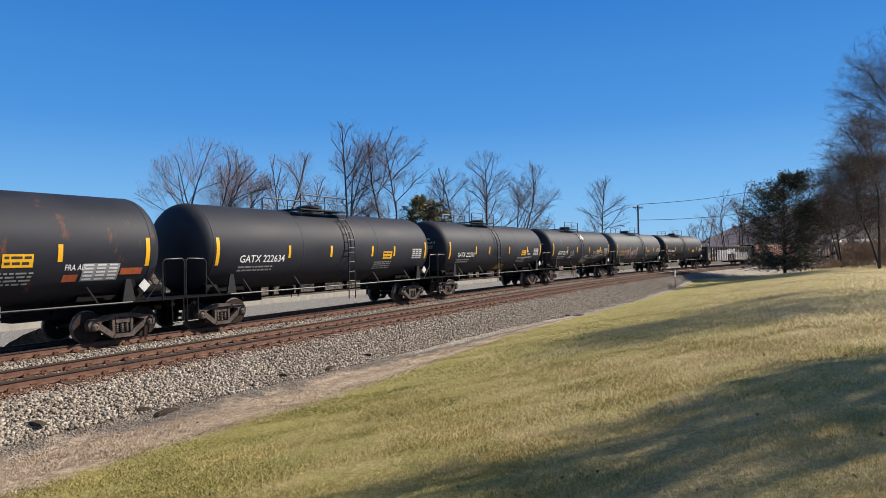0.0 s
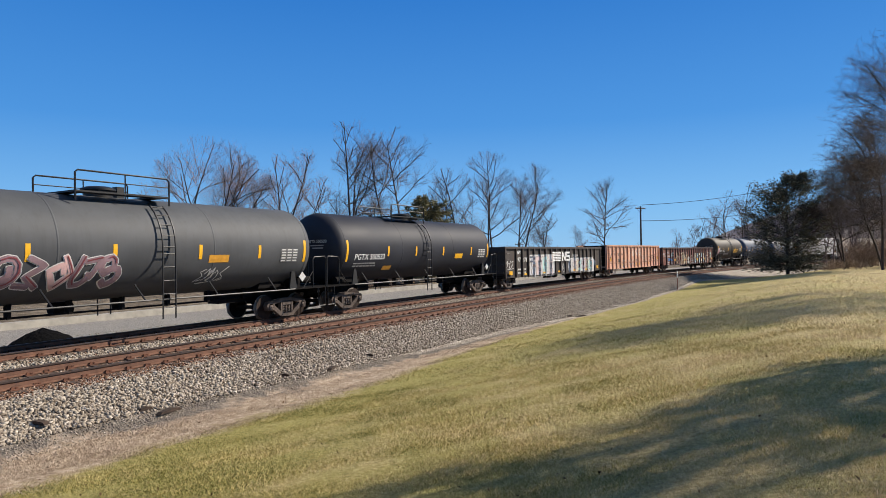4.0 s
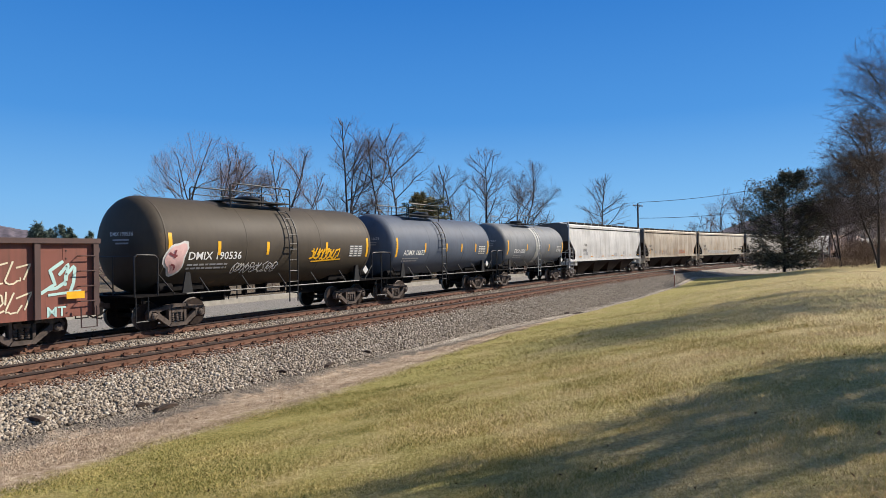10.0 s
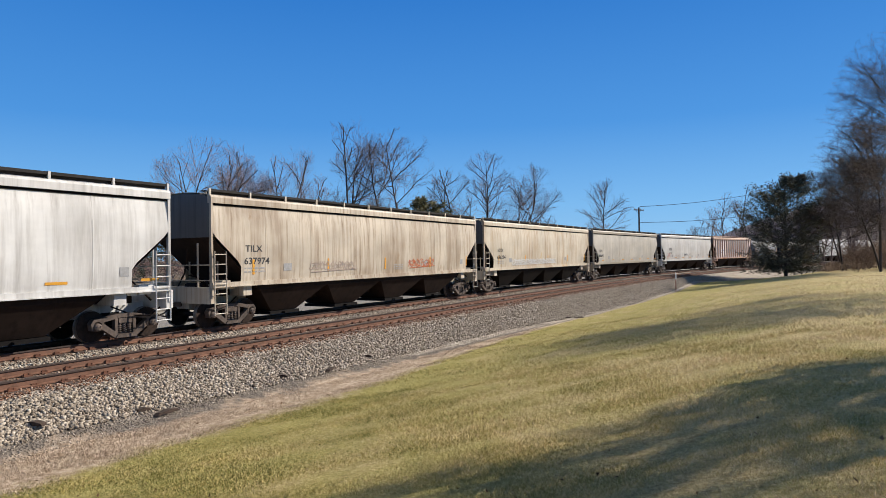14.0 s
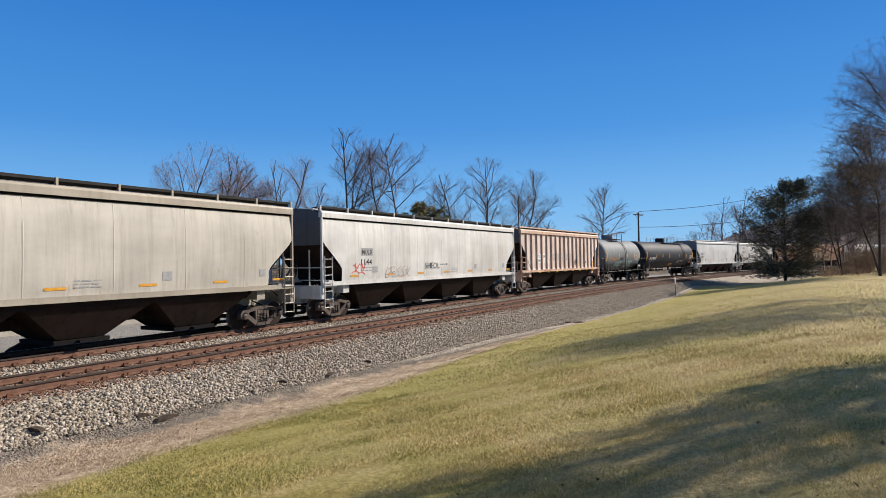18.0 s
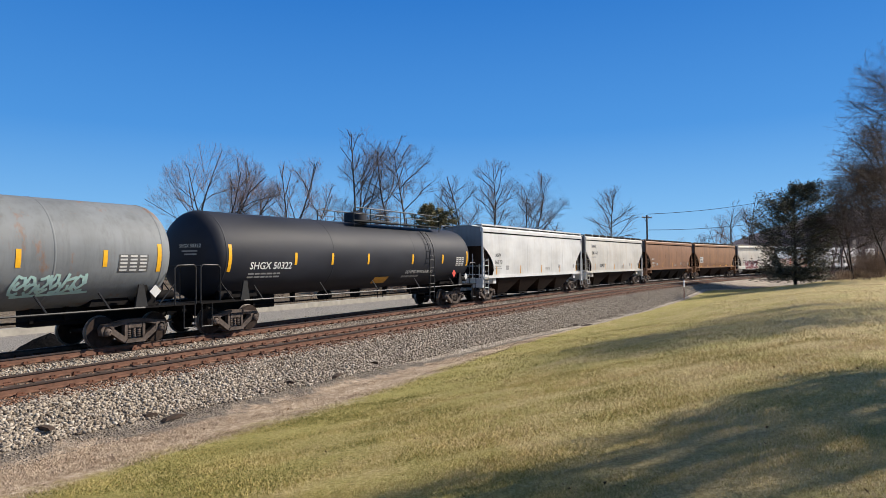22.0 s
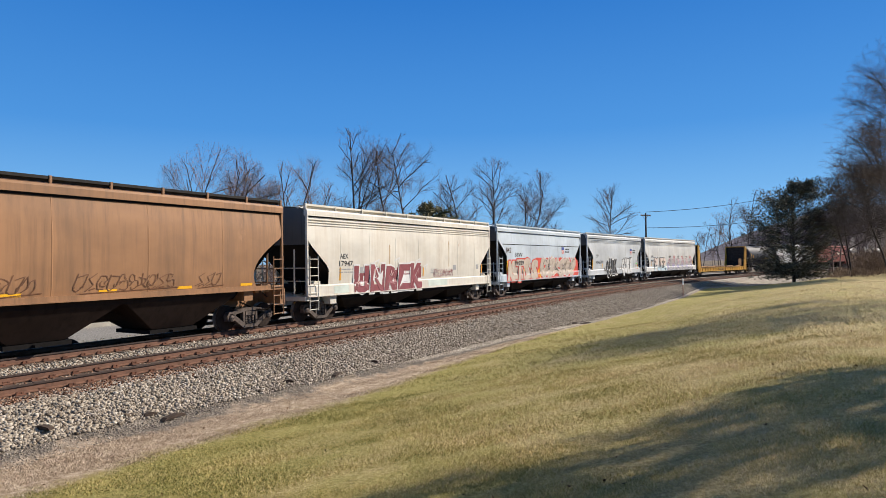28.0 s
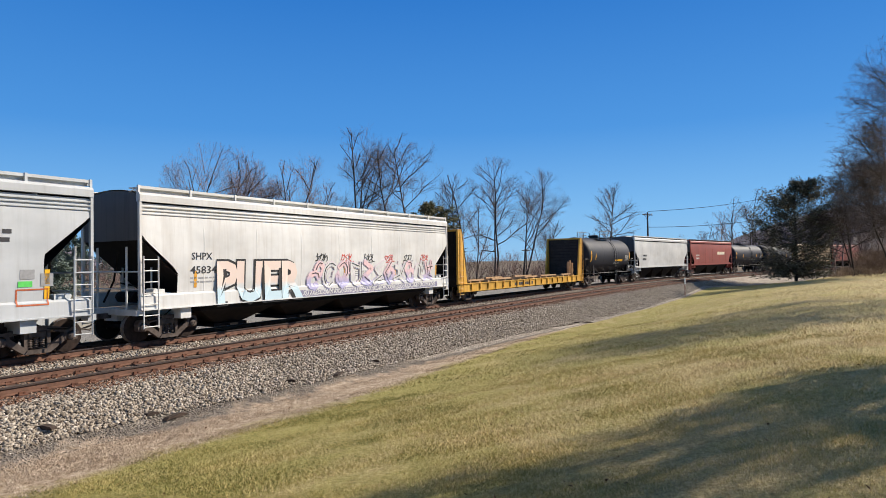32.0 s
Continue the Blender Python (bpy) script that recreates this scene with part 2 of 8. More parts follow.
# ---- running gear shared by all the wagons ----
def truck_meshes():
    out = {}
    g = Geo()
    prof = [(-0.07, 0.10), (-0.07, 0.36), (-0.065, 0.43), (-0.065, 0.457), (0.045, 0.462), (0.05, 0.485), (0.07, 0.485), (0.075, 0.43), (0.06, 0.36), (0.03, 0.15), (0.06, 0.10)]
    g.lathe(prof, "y", n=22)
    me = g.mesh("wheel", [WHEEL_MAT, TREAD_MAT])
    me.polygons.foreach_set("material_index", [1 if 3 <= i // 22 <= 6 else 0 for i in range(len(me.polygons))])
    out["wheel"] = me
    g = Geo()
    g.lathe([(-1.06, 0.0), (-1.06, 0.075), (1.06, 0.075), (1.06, 0.0)], "y", n=10)
    out["axle"] = g.mesh("axle", [WHEEL_MAT])
    g = Geo()   # cast side frame with open windows
    for sx in (-1, 1):
        g.prism([(sx * 1.05, 0.36), (sx * 1.09, 0.56), (sx * 1.00, 0.69), (sx * 0.78, 0.69), (sx * 0.69, 0.58), (sx * 0.70, 0.38), (sx * 0.76, 0.36), (sx * 0.77, 0.56), (sx * 0.84, 0.61), (sx * 0.96, 0.61), (sx * 1.00, 0.54), (sx * 0.99, 0.36)], -0.11, 0.10)
        g.prism([(sx * 0.86, 0.69), (sx * 0.72, 0.58), (sx * 0.30, 0.66), (sx * 0.24, 0.80)], -0.10, 0.09)
        g.prism([(sx * 0.77, 0.40), (sx * 0.69, 0.54), (sx * 0.23, 0.20), (sx * 0.33, 0.08)], -0.10, 0.09)
        g.prism([(sx * 0.25, 0.16), (sx * 0.33, 0.16), (sx * 0.34, 0.68), (sx * 0.25, 0.70)], -0.09, 0.08)
        g.lathe([(-0.18, 0.0), (-0.18, 0.075), (-0.15, 0.115), (-0.05, 0.125), (0.05, 0.125)], "y", (sx * 0.89, 0, 0.457), 14)
        for k in range(3):
            g.lathe([(-0.20, 0.0), (-0.20, 0.018), (-0.17, 0.018)], "y", (sx * 0.89 + 0.06 * math.cos(k * 2.1 + 0.5), 0, 0.457 + 0.06 * math.sin(k * 2.1 + 0.5)), 6)
    g.prism([(-0.28, 0.68), (0.28, 0.68), (0.24, 0.80), (-0.24, 0.80)], -0.10, 0.09)
    g.prism([(-0.34, 0.08), (0.34, 0.08), (0.26, 0.19), (-0.26, 0.19)], -0.13, 0.11)
    out["side_frame"] = g.mesh("side_frame", [TRUCK_MAT])
    prof = [(0.22, 0.001), (0.22, 0.05)]
    for k in range(5):
        prof += [(0.225 + k * 0.06, 0.055), (0.24 + k * 0.06, 0.075), (0.262 + k * 0.06, 0.075), (0.277 + k * 0.06, 0.055)]
    out["spring"] = Geo().lathe(prof + [(0.53, 0.05), (0.53, 0.001)], "z", n=7).mesh("spring", [TRUCK_MAT])
    out["bolster_end"] = Geo().box(-0.22, 0.22, -0.09, 0.09, 0.52, 0.66).mesh("bolster_end", [TRUCK_MAT])
    g = Geo()
    g.box(-0.20, 0.20, -1.02, 1.02, 0.52, 0.70).box(-0.30, 0.30, -0.35, 0.35, 0.60, 0.80)
    for sx in (-1, 1):
        g.box(sx * 0.36, sx * 0.46, -0.85, 0.85, 0.34, 0.46)
    out["truck"] = g.mesh("truck", [STEEL_DARK])
    return out


TRUCK = truck_meshes()


def add_truck(car, x, mat=None):
    t = part("truck", TRUCK["truck"], None, car, "", pose(x, 0, FAR_Z))
    for sy in (-1, 1):
        part("side_frame", TRUCK["side_frame"], None, t, "", pose(0, sy * 1.02, 0, 0, 0, 0 if sy < 0 else 180))
        part("bolster_end", TRUCK["bolster_end"], None, t, "", pose(0, sy * 1.02, 0))
        for x in (-0.16, 0, 0.16):
            if sy < 0:
                part("spring", TRUCK["spring"], None, t, "", pose(x, sy * 1.02, 0))
        for sx in (-1, 1):
            part("wheel", TRUCK["wheel"], None, t, "", pose(sx * 0.89, sy * 0.75, 0.457, 0, 0, 0 if sy < 0 else 180))
    for sx in (-1, 1):
        part("axle", TRUCK["axle"], None, t, "", pose(sx * 0.89, 0, 0.457))


def coupler_mesh():
    g = Geo()
    g.box(-0.75, -0.12, -0.07, 0.07, 0.76, 0.92)
    g.prism([(-0.16, 0.74), (0.10, 0.72), (0.14, 0.80), (0.14, 0.96), (-0.16, 0.98)], -0.16, 0.04)
    g.box(-0.02, 0.16, 0.02, 0.14, 0.74, 0.96)
    g.tube([(-0.6, -0.3, 0.75), (-0.3, -0.3, 0.55), (0.0, -0.25, 0.48), (0.1, -0.1, 0.5)], 0.025, 6)
    return g.mesh("coupler", [TRUCK_MAT])


COUPLER = coupler_mesh()


def shift_body(car, mid):
    """Move all that is built on a wagon so far along it, but for the couplers."""
    for ob in car.children:
        if not ob.name.startswith("coupler"):
            ob.matrix_basis = pose(mid, 0, 0) @ ob.matrix_basis


def start_car(name, length, label, truck_in=2.6):
    car = new(name)
    car.empty_display_size = 0.5
    tagged(car, label, "freight wagon", "wagons of the passing train")
    for s in (-1, 1):
        add_truck(car, s * (length / 2 - truck_in))
        part("coupler", COUPLER, None, car, "", pose(s * length / 2 - s * 0.02, 0, FAR_Z, 0, 0, 0 if s > 0 else 180))
    return car


# ---- lettering and painted marks ----
_glyphs = {}


def letters(text, size, width=None, swell=0.012):
    """Flat outline mesh data of a word: vertices (x, z) and faces; width squeezes it."""
    key = (text, swell)
    if key not in _glyphs:
        cu = bpy.data.curves.new("word", "FONT")
        cu.body, cu.size, cu.resolution_u = text, 1.0, 2
        cu.offset = swell
        ob = new("word", cu)
        me = ob.evaluated_get(bpy.context.evaluated_depsgraph_get()).to_mesh()
        v = np.array([p.co[:2] for p in me.vertices]).reshape(-1, 2)
        f = [tuple(p.vertices) for p in me.polygons]
        bpy.data.objects.remove(ob)
        _glyphs[key] = (v, f)
    v, f = _glyphs[key]
    w = float(v[:, 0].max() - v[:, 0].min())
    h = float(v[:, 1].max() - min(0.0, v[:, 1].min()))
    sx = (width / w) if width else size / 0.73
    return [((p[0] - float(v[:, 0].min())) * sx, p[1] * size / 0.73) for p in v], f


def marking(car, name, flat, faces, x, z, surf, mat, proud=0.008, label=""):
    """Lay a flat (x, z) drawing on the near side; surf(z) is the side's half width there."""
    vs = [(x + a, -(surf(z + b) + proud), z + b) for a, b in flat]
    return part(name, Geo().add(vs, faces), mat, car, label)


def lettering(car, text, x, z, size, surf, mat, width=None, label=""):
    v, f = letters(text, size, width)
    return marking(car, "lettering", v, f, x, z, surf, mat, 0.009, label)


def rects(car, name, boxes, surf, mat, proud=0.008, label=""):
    """boxes: (x0, x1, z0, z1), cut in rows so that they follow a curved side."""
    g = Geo()
    for x0, x1, z0, z1 in boxes:
        n = max(1, int(abs(z1 - z0) / 0.12))
        for i in range(n):
            a, b = z0 + (z1 - z0) * i / n, z0 + (z1 - z0) * (i + 1) / n
            g.add([(x0, -(surf(a) + proud), a), (x1, -(surf(a) + proud), a), (x1, -(surf(b) + proud), b), (x0, -(surf(b) + proud), b)], [(0, 1, 2, 3)])
    return part(name, g, mat, car, label)


def small_print(car, x, z, w, rows, surf, mat, h=0.05, gap=0.05, seed=1):
    """Unreadable small print: plain bars in word lengths."""
    rnd, boxes = random.Random(seed), []
    for i in range(rows):
        u = x
        while u < x + w - 0.05:
            l = min(rnd.uniform(0.08, 0.3), x + w - u)
            zz = z - i * (h + gap)
            boxes.append((u, u + l, zz - h, zz))
            u += l + 0.05
    rects(car, "small_print", boxes, surf, mat)


def data_panel(car, x, z, w, h, surf, back, ink):
    rects(car, "data_panel", [(x, x + w, z, z + h)], surf, back)
    boxes = []
    n = max(2, int(h / 0.09))
    for i in range(n):
        zz = z + h * (i + 0.3) / n
        for j in range(3):
            boxes.append((x + w * (0.04 + 0.33 * j), x + w * (0.28 + 0.33 * j), zz, zz + h / n * 0.5))
    rects(car, "panel_print", boxes, surf, ink, 0.013)


def emblem(car, x, z, w, h, gap, surf, mat):
    """Two bold angular shapes side by side: a zigzag and a double bend."""
    t = 0.26 * w
    zig = [[(0, 0), (t, 0), (t, h), (0, h)], [(w - t, 0), (w, 0), (w, h), (w - t, h)], [(t, h), (t, h * 0.62), (w - t, 0), (w - t, h * 0.38)]]
    k, q = h / 5, w + gap
    bend = [[(q, 0), (q + w, 0), (q + w, k), (q, k)], [(q, 2 * k), (q + w, 2 * k), (q + w, 3 * k), (q, 3 * k)], [(q, 4 * k), (q + w, 4 * k), (q + w, h), (q, h)],
            [(q, 3 * k), (q + t, 3 * k), (q + t, 4 * k), (q, 4 * k)], [(q + w - t, k), (q + w, k), (q + w, 2 * k), (q + w - t, 2 * k)]]
    for shape in (zig, bend):
        pts = [p for poly in shape for p in poly]
        marking(car, "white_emblem", pts, [tuple(range(4 * i, 4 * i + 4)) for i in range(len(shape))], x, z, surf, mat)


def piece(car, text, x, z, size, width, surf, fill, edge, rim, shine, lean=0.1, seed=1, fat=0.05, back=None):
    """Sprayed block forms with a thick outline and light strokes inside, set unevenly."""
    rnd = random.Random(seed)
    w = width / len(text)
    if back is not None:
        n = int(width / 0.16)
        lid = [rnd.uniform(0.72, 0.98) for _ in range(n + 3)]
        for k, (mat, grow_by, proud) in enumerate(((edge, 0.07, 0.004), (back, 0.0, 0.007))):
            g = Geo()
            for i in range(n):
                a, b = x + width * i / n, x + width * (i + 1) / n
                h = size * (0.55 * lid[i // 3] + 0.45 * lid[(i + 1) // 2]) + grow_by
                for q in range(8):
                    z0, z1 = z - grow_by * 0.5 + h * q / 8, z - grow_by * 0.5 + h * (q + 1) / 8
                    g.add([(a, -(surf(z0) + proud), z0), (b, -(surf(z0) + proud), z0), (b, -(surf(z1) + proud), z1), (a, -(surf(z1) + proud), z1)], [(0, 1, 2, 3)])
            part("graffiti_ground", g, mat, car)
    for i, ch in enumerate(text):
        h, up = size * rnd.uniform(0.92, 1.06), rnd.uniform(-0.03, 0.05) * size
        turn = rnd.uniform(-0.10, 0.10)
        for k, (off, mat, proud) in enumerate(((fat + rim, edge, 0.013 + 0.004 * (i % 2)), (fat, fill[i % len(fill)], 0.024 + 0.004 * (i % 2)))):
            v, f = letters(ch, h, None, off)
            m = max(p[0] for p in v) or 1
            ex = 0.5 * rim * w * 2 if k == 0 else 0.0
            pts = [(x + i * w - ex + p[0] * (w * 0.98 + 2 * ex) / m + p[1] * (lean + turn), z + up + p[1]) for p in v]
            part("graffiti_outline" if k == 0 else "graffiti_letter", Geo().add([(a, -(surf(b) + proud), b) for a, b in pts], f), mat, car)
        g = Geo()
        for q in range(2):
            a, b = x + i * w + w * rnd.uniform(0.15, 0.7), z + h * rnd.uniform(0.15, 0.7)
            ribbon(g, [(a, b), (a + w * rnd.uniform(-0.12, 0.2), b + h * rnd.uniform(0.1, 0.25))], 0.022, surf, 0.036, z - 0.1, z + size * 1.2)
        part("inner_stroke", g, shine, car)


def blob(cx, cz, w, h, rnd, n=22, lumps=3):
    ph, k = rnd.uniform(0, 6.28), rnd.choice((2, 3, 3, 4))
    pts = []
    for i in range(n):
        a = 2 * math.pi * i / n
        r = 1 + 0.16 * math.sin(k * a + ph) + 0.07 * math.sin(5 * a + 2 * ph)
        c, s = math.cos(a), math.sin(a)
        q = (abs(c) ** 2.6 + abs(s) ** 2.6) ** (-1 / 2.6)
        pts.append((cx + w / 2 * c * q * r, cz + h / 2 * s * q * r))
    return pts


def graffiti(car, x0, x1, z0, z1, n, fill, edge, ink, surf, seed, back=None, lean=0.15):
    """Spray-paint lettering that spells nothing: fat rounded forms with an outline and inner strokes."""
    rnd = random.Random(seed)
    w, h = (x1 - x0) / n, z1 - z0

    def sheet(name, polys, mat, proud):
        g = Geo()
        for p in polys:
            p = [(a, min(max(b, z0 - 0.1), z1 + 0.15)) for a, b in p]
            cx, cz = sum(a for a, b in p) / len(p), sum(b for a, b in p) / len(p)
            m = len(p)
            vs = [(cx, -(surf(cz) + proud), cz)] + [(cx + (a - cx) * 0.5, -(surf(cz + (b - cz) * 0.5) + proud), cz + (b - cz) * 0.5) for a, b in p] + [(a, -(surf(b) + proud), b) for a, b in p]
            fs = [(0, 1 + i, 1 + (i + 1) % m) for i in range(m)] + [(1 + i, 1 + m + i, 1 + m + (i + 1) % m, 1 + (i + 1) % m) for i in range(m)]
            g.add(vs, fs)
        part(name, g, mat, car)
    outer, inner, strokes = [], [], []
    for i in range(n):
        cx, cz = x0 + w * (i + 0.5) + rnd.uniform(-0.08, 0.08) * w, z0 + h * (0.5 + rnd.uniform(-0.06, 0.06))
        st = rnd.getstate()
        base = blob(cx, cz, w * 1.06, h * 0.94, rnd)
        base = [(a + (b - cz) * lean, b) for a, b in base]
        outer.append([(cx + (a - cx) * 1.10, cz + (b - cz) * 1.08) for a, b in base])
        inner.append([(cx + (a - cx) * 0.92, cz + (b - cz) * 0.92) for a, b in base])
        for k in range(rnd.choice((2, 3, 4))):
            sx, sz = cx + rnd.uniform(-0.3, 0.3) * w, cz + rnd.uniform(-0.34, 0.34) * h
            a0 = rnd.uniform(0, 3.14)
            ln, tw = rnd.uniform(0.18, 0.36) * h, rnd.uniform(0.025, 0.045)
            bend = rnd.uniform(-1.2, 1.2)
            pa, pb = [], []
            for q in range(7):
                u = q / 6 - 0.5
                aa = a0 + bend * u
                px_, pz_ = sx + math.cos(a0) * ln * u - math.sin(a0) * bend * ln * u * u, sz + math.sin(a0) * ln * u + math.cos(a0) * bend * ln * u * u
                pa.append((px_ - math.sin(aa) * tw, pz_ + math.cos(aa) * tw))
                pb.append((px_ + math.sin(aa) * tw, pz_ - math.cos(aa) * tw))
            strokes.append(pa + pb[::-1])
    if back is not None:
        for i in range(n):
            sheet("graffiti_ground", [blob(x0 + w * (i + 0.5), (z0 + z1) / 2, w * 1.3, h * 1.1, rnd)], back, 0.010 + 0.003 * (i % 2))
    for i, p in enumerate(outer):
        sheet("graffiti_outline", [p], edge, 0.016 + 0.006 * (i % 3))
    for i, p in enumerate(inner):
        sheet("graffiti_letter", [p], fill[i % len(fill)], 0.030 + 0.004 * (i % 3))
    g = Geo()
    for p in strokes:
        m = len(p)
        k = m // 2
        vs = [(a, -(surf(min(max(b, z0 - 0.1), z1 + 0.1)) + 0.044), min(max(b, z0 - 0.1), z1 + 0.1)) for a, b in p]
        g.add(vs, [(i, i + 1, m - 2 - i, m - 1 - i) for i in range(k - 1)])
    part("inner_stroke", g, ink, car)


def arc(cx, cz, rx, rz, a0, a1, n=9):
    return [(cx + rx * math.cos(radians(a0 + (a1 - a0) * i / (n - 1))), cz + rz * math.sin(radians(a0 + (a1 - a0) * i / (n - 1)))) for i in range(n)]


# abstract sprayed forms in a unit box, each a few strokes
FORMS = [
    [arc(0.42, 0.6, 0.36, 0.36, 150, -170, 11) + [(0.1, 0.25), (0.45, 0.0), (0.95, 0.2)], [(0.8, 1.0), (0.95, 0.55)]],
    [[(0.0, 0.55), (0.3, 1.0), (0.42, 0.35), (0.05, 0.1)], arc(0.68, 0.42, 0.3, 0.4, 200, -60, 8)],
    [arc(0.5, 0.5, 0.46, 0.46, 300, 20, 10) + arc(0.55, 0.5, 0.24, 0.24, 20, -220, 8)],
    [[(0.1, 0.0), (0.75, 0.35), (0.2, 0.7), (0.85, 1.0)], [(0.45, 0.05), (0.95, 0.12)]],
    [[(0.5, 1.0), (0.05, 0.45), (0.5, 0.0), (0.95, 0.5), (0.5, 0.75), (0.35, 0.45)]],
    [[(0.2, 1.0), (0.05, 0.3)] + arc(0.35, 0.28, 0.3, 0.26, 180, 380, 8), [(0.35, 0.8), (0.95, 0.95), (0.8, 0.25)]],
    [arc(0.3, 0.72, 0.28, 0.26, 0, 300, 9), arc(0.62, 0.3, 0.34, 0.28, 170, -140, 9)],
    [[(0.0, 0.15), (0.5, 0.3), (1.0, 0.1)], [(0.25, 1.0), (0.4, 0.3)], [(0.55, 0.35), (0.85, 0.95)], [(0.05, 0.75), (0.7, 0.62)]],
]


def ribbon(g, pts, hw, surf, proud, lo, hi, step=0.06):
    """A painted stroke laid on the side, of half width hw."""
    fine = []
    for (a, b), (c, d) in zip(pts, pts[1:]):
        n = max(1, int(math.hypot(c - a, d - b) / step))
        fine += [(a + (c - a) * i / n, b + (d - b) * i / n) for i in range(n)]
    fine.append(pts[-1])
    if len(fine) < 2:
        return
    (a, b), (c, d) = fine[0], fine[1]
    l = math.hypot(c - a, d - b) or 1
    fine.insert(0, (a - (c - a) / l * hw * 0.7, b - (d - b) / l * hw * 0.7))
    (a, b), (c, d) = fine[-2], fine[-1]
    l = math.hypot(c - a, d - b) or 1
    fine.append((c + (c - a) / l * hw * 0.7, d + (d - b) / l * hw * 0.7))
    vs, m = [], len(fine)
    for i, (a, b) in enumerate(fine):
        p, q = fine[max(0, i - 2)], fine[min(m - 1, i + 2)]
        dx, dz = q[0] - p[0], q[1] - p[1]
        l = math.hypot(dx, dz) or 1
        w = hw * (0.75 if i in (0, m - 1) else 1.0)
        for k in (1, 0, -1):
            x, z = a - k * w * dz / l, min(max(b + k * w * dx / l, lo), hi)
            vs.append((x, -(surf(z, x) + proud), z))
    g.add(vs, [(3 * i + k, 3 * i + 3 + k, 3 * i + 4 + k, 3 * i + 1 + k) for i in range(m - 1) for k in (0, 1)])


def burner(car, x0, x1, z0, z1, n, fill, edge, ink, surf, seed, back=None, lean=0.12, fat=0.115, rim=0.045):
    """A big sprayed piece that spells nothing: interlocking strokes, each with an outline, over a cloud of colour."""
    rnd = random.Random(seed)
    w, h = (x1 - x0) / n, z1 - z0
    lo, hi = z0 - 0.12, z1 + 0.12
    if back is not None:
        for i in range(n + 1):
            g = Geo()
            p = blob(x0 + w * i, (z0 + z1) / 2 + rnd.uniform(-0.06, 0.06) * h, w * 1.35, h * rnd.uniform(0.95, 1.12), rnd, 30)
            for k in range(9):
                zz = z0 - 0.08 + (h + 0.16) * (k + 0.5) / 9
                xs = sorted(a for a, b in p if abs(b - zz) < h * 0.12)
                if len(xs) > 1:
                    ribbon(g, [(xs[0], zz), (xs[-1], zz)], h * 0.075, surf, 0.005 + 0.0006 * k + 0.0055 * (i % 2), lo, hi, 0.08)
            if g.v:
                part("graffiti_ground", g, back, car)
    for i in range(n):
        form, turn = rnd.choice(FORMS), rnd.random() < 0.5
        cx = x0 + w * i + 0.06 * w
        jit = lambda: rnd.uniform(-0.05, 0.05)
        strokes = [[(cx + ((1 - a if turn else a) + jit() * (len(st) < 5)) * w * 0.98 + (b - 0.5) * lean * h, z0 + (0.08 + 0.84 * b + jit() * 0.6) * h) for a, b in st] for st in form]
        o, f, t = Geo(), Geo(), Geo()
        hw = fat * h * rnd.uniform(0.85, 1.15)
        for k, st in enumerate(strokes):
            ribbon(o, st, hw + rim * h, surf, 0.016 + 0.0016 * k + 0.005 * (i % 2), lo, hi)
            ribbon(f, st, hw, surf, 0.030 + 0.0016 * k + 0.005 * (i % 2), lo, hi)
            if k == 0 or rnd.random() < 0.5:
                m = [(a + hw * 0.35, b + hw * 0.3) for a, b in st[: max(2, len(st) // 2)]]
                ribbon(t, m, 0.018, surf, 0.044 + 0.001 * k, lo, hi)
        part("graffiti_outline", o, edge, car)
        part("graffiti_letter", f, fill[i % len(fill)], car)
        if t.v:
            part("inner_stroke", t, ink, car)


def sprayed_word(car, text, x, z, size, surf, fill, edge, width, swell=0.05):
    """A readable sprayed word: fat letters with an outline."""
    for k, (off, mat, proud) in enumerate(((swell * 1.9, edge, 0.014), (swell, fill, 0.030))):
        v, f = letters(text, size, None, off)
        w = max(p[0] for p in v)
        v = [(p[0] * width / w, p[1]) for p in v]
        vs = [(x + a, -(surf(z + b, x + a) + proud), z + b) for a, b in v]
        part("graffiti_outline" if k == 0 else "graffiti_letter", Geo().add(vs, f), mat, car)


def scribble(car, x0, x1, z0, z1, surf, mat, seed, width=0.018):
    """A thin sprayed tag: quick looping strokes."""
    rnd = random.Random(seed)
    h = z1 - z0
    n = max(2, int((x1 - x0) / (0.62 * h)))
    w = (x1 - x0) / n
    g = Geo()
    k = 0
    for i in range(n):
        for st in rnd.choice(FORMS):
            p = [(x0 + w * (i + a * 1.05) + (b - 0.5) * 0.25 * h + rnd.uniform(-0.03, 0.03), z0 + h * (b * rnd.uniform(0.85, 1.0) + rnd.uniform(-0.04, 0.08))) for a, b in st]
            k += 1
            ribbon(g, p, width, surf, 0.009 + 0.0008 * (k % 9), z0 - 0.2, z1 + 0.3, 0.05)
    if rnd.random() < 0.6:
        ribbon(g, [(x0 + 0.1, z0 - 0.05), (x1 + 0.15, z0 + 0.02)], width * 0.8, surf, 0.017, z0 - 0.2, z1 + 0.3)
    part("sprayed_tag", g, mat, car)


def ladder_geo(x0, x1, z0, z1, y, step=0.34, r=0.022):
    g = Geo()
    g.tube([(x0, y, z0), (x0, y, z1)], r).tube([(x1, y, z0), (x1, y, z1)], r)
    z = z0 + 0.05
    while z < z1:
        g.tube([(x0, y, z), (x1, y, z)], r * 0.8)
        z += step
    return g


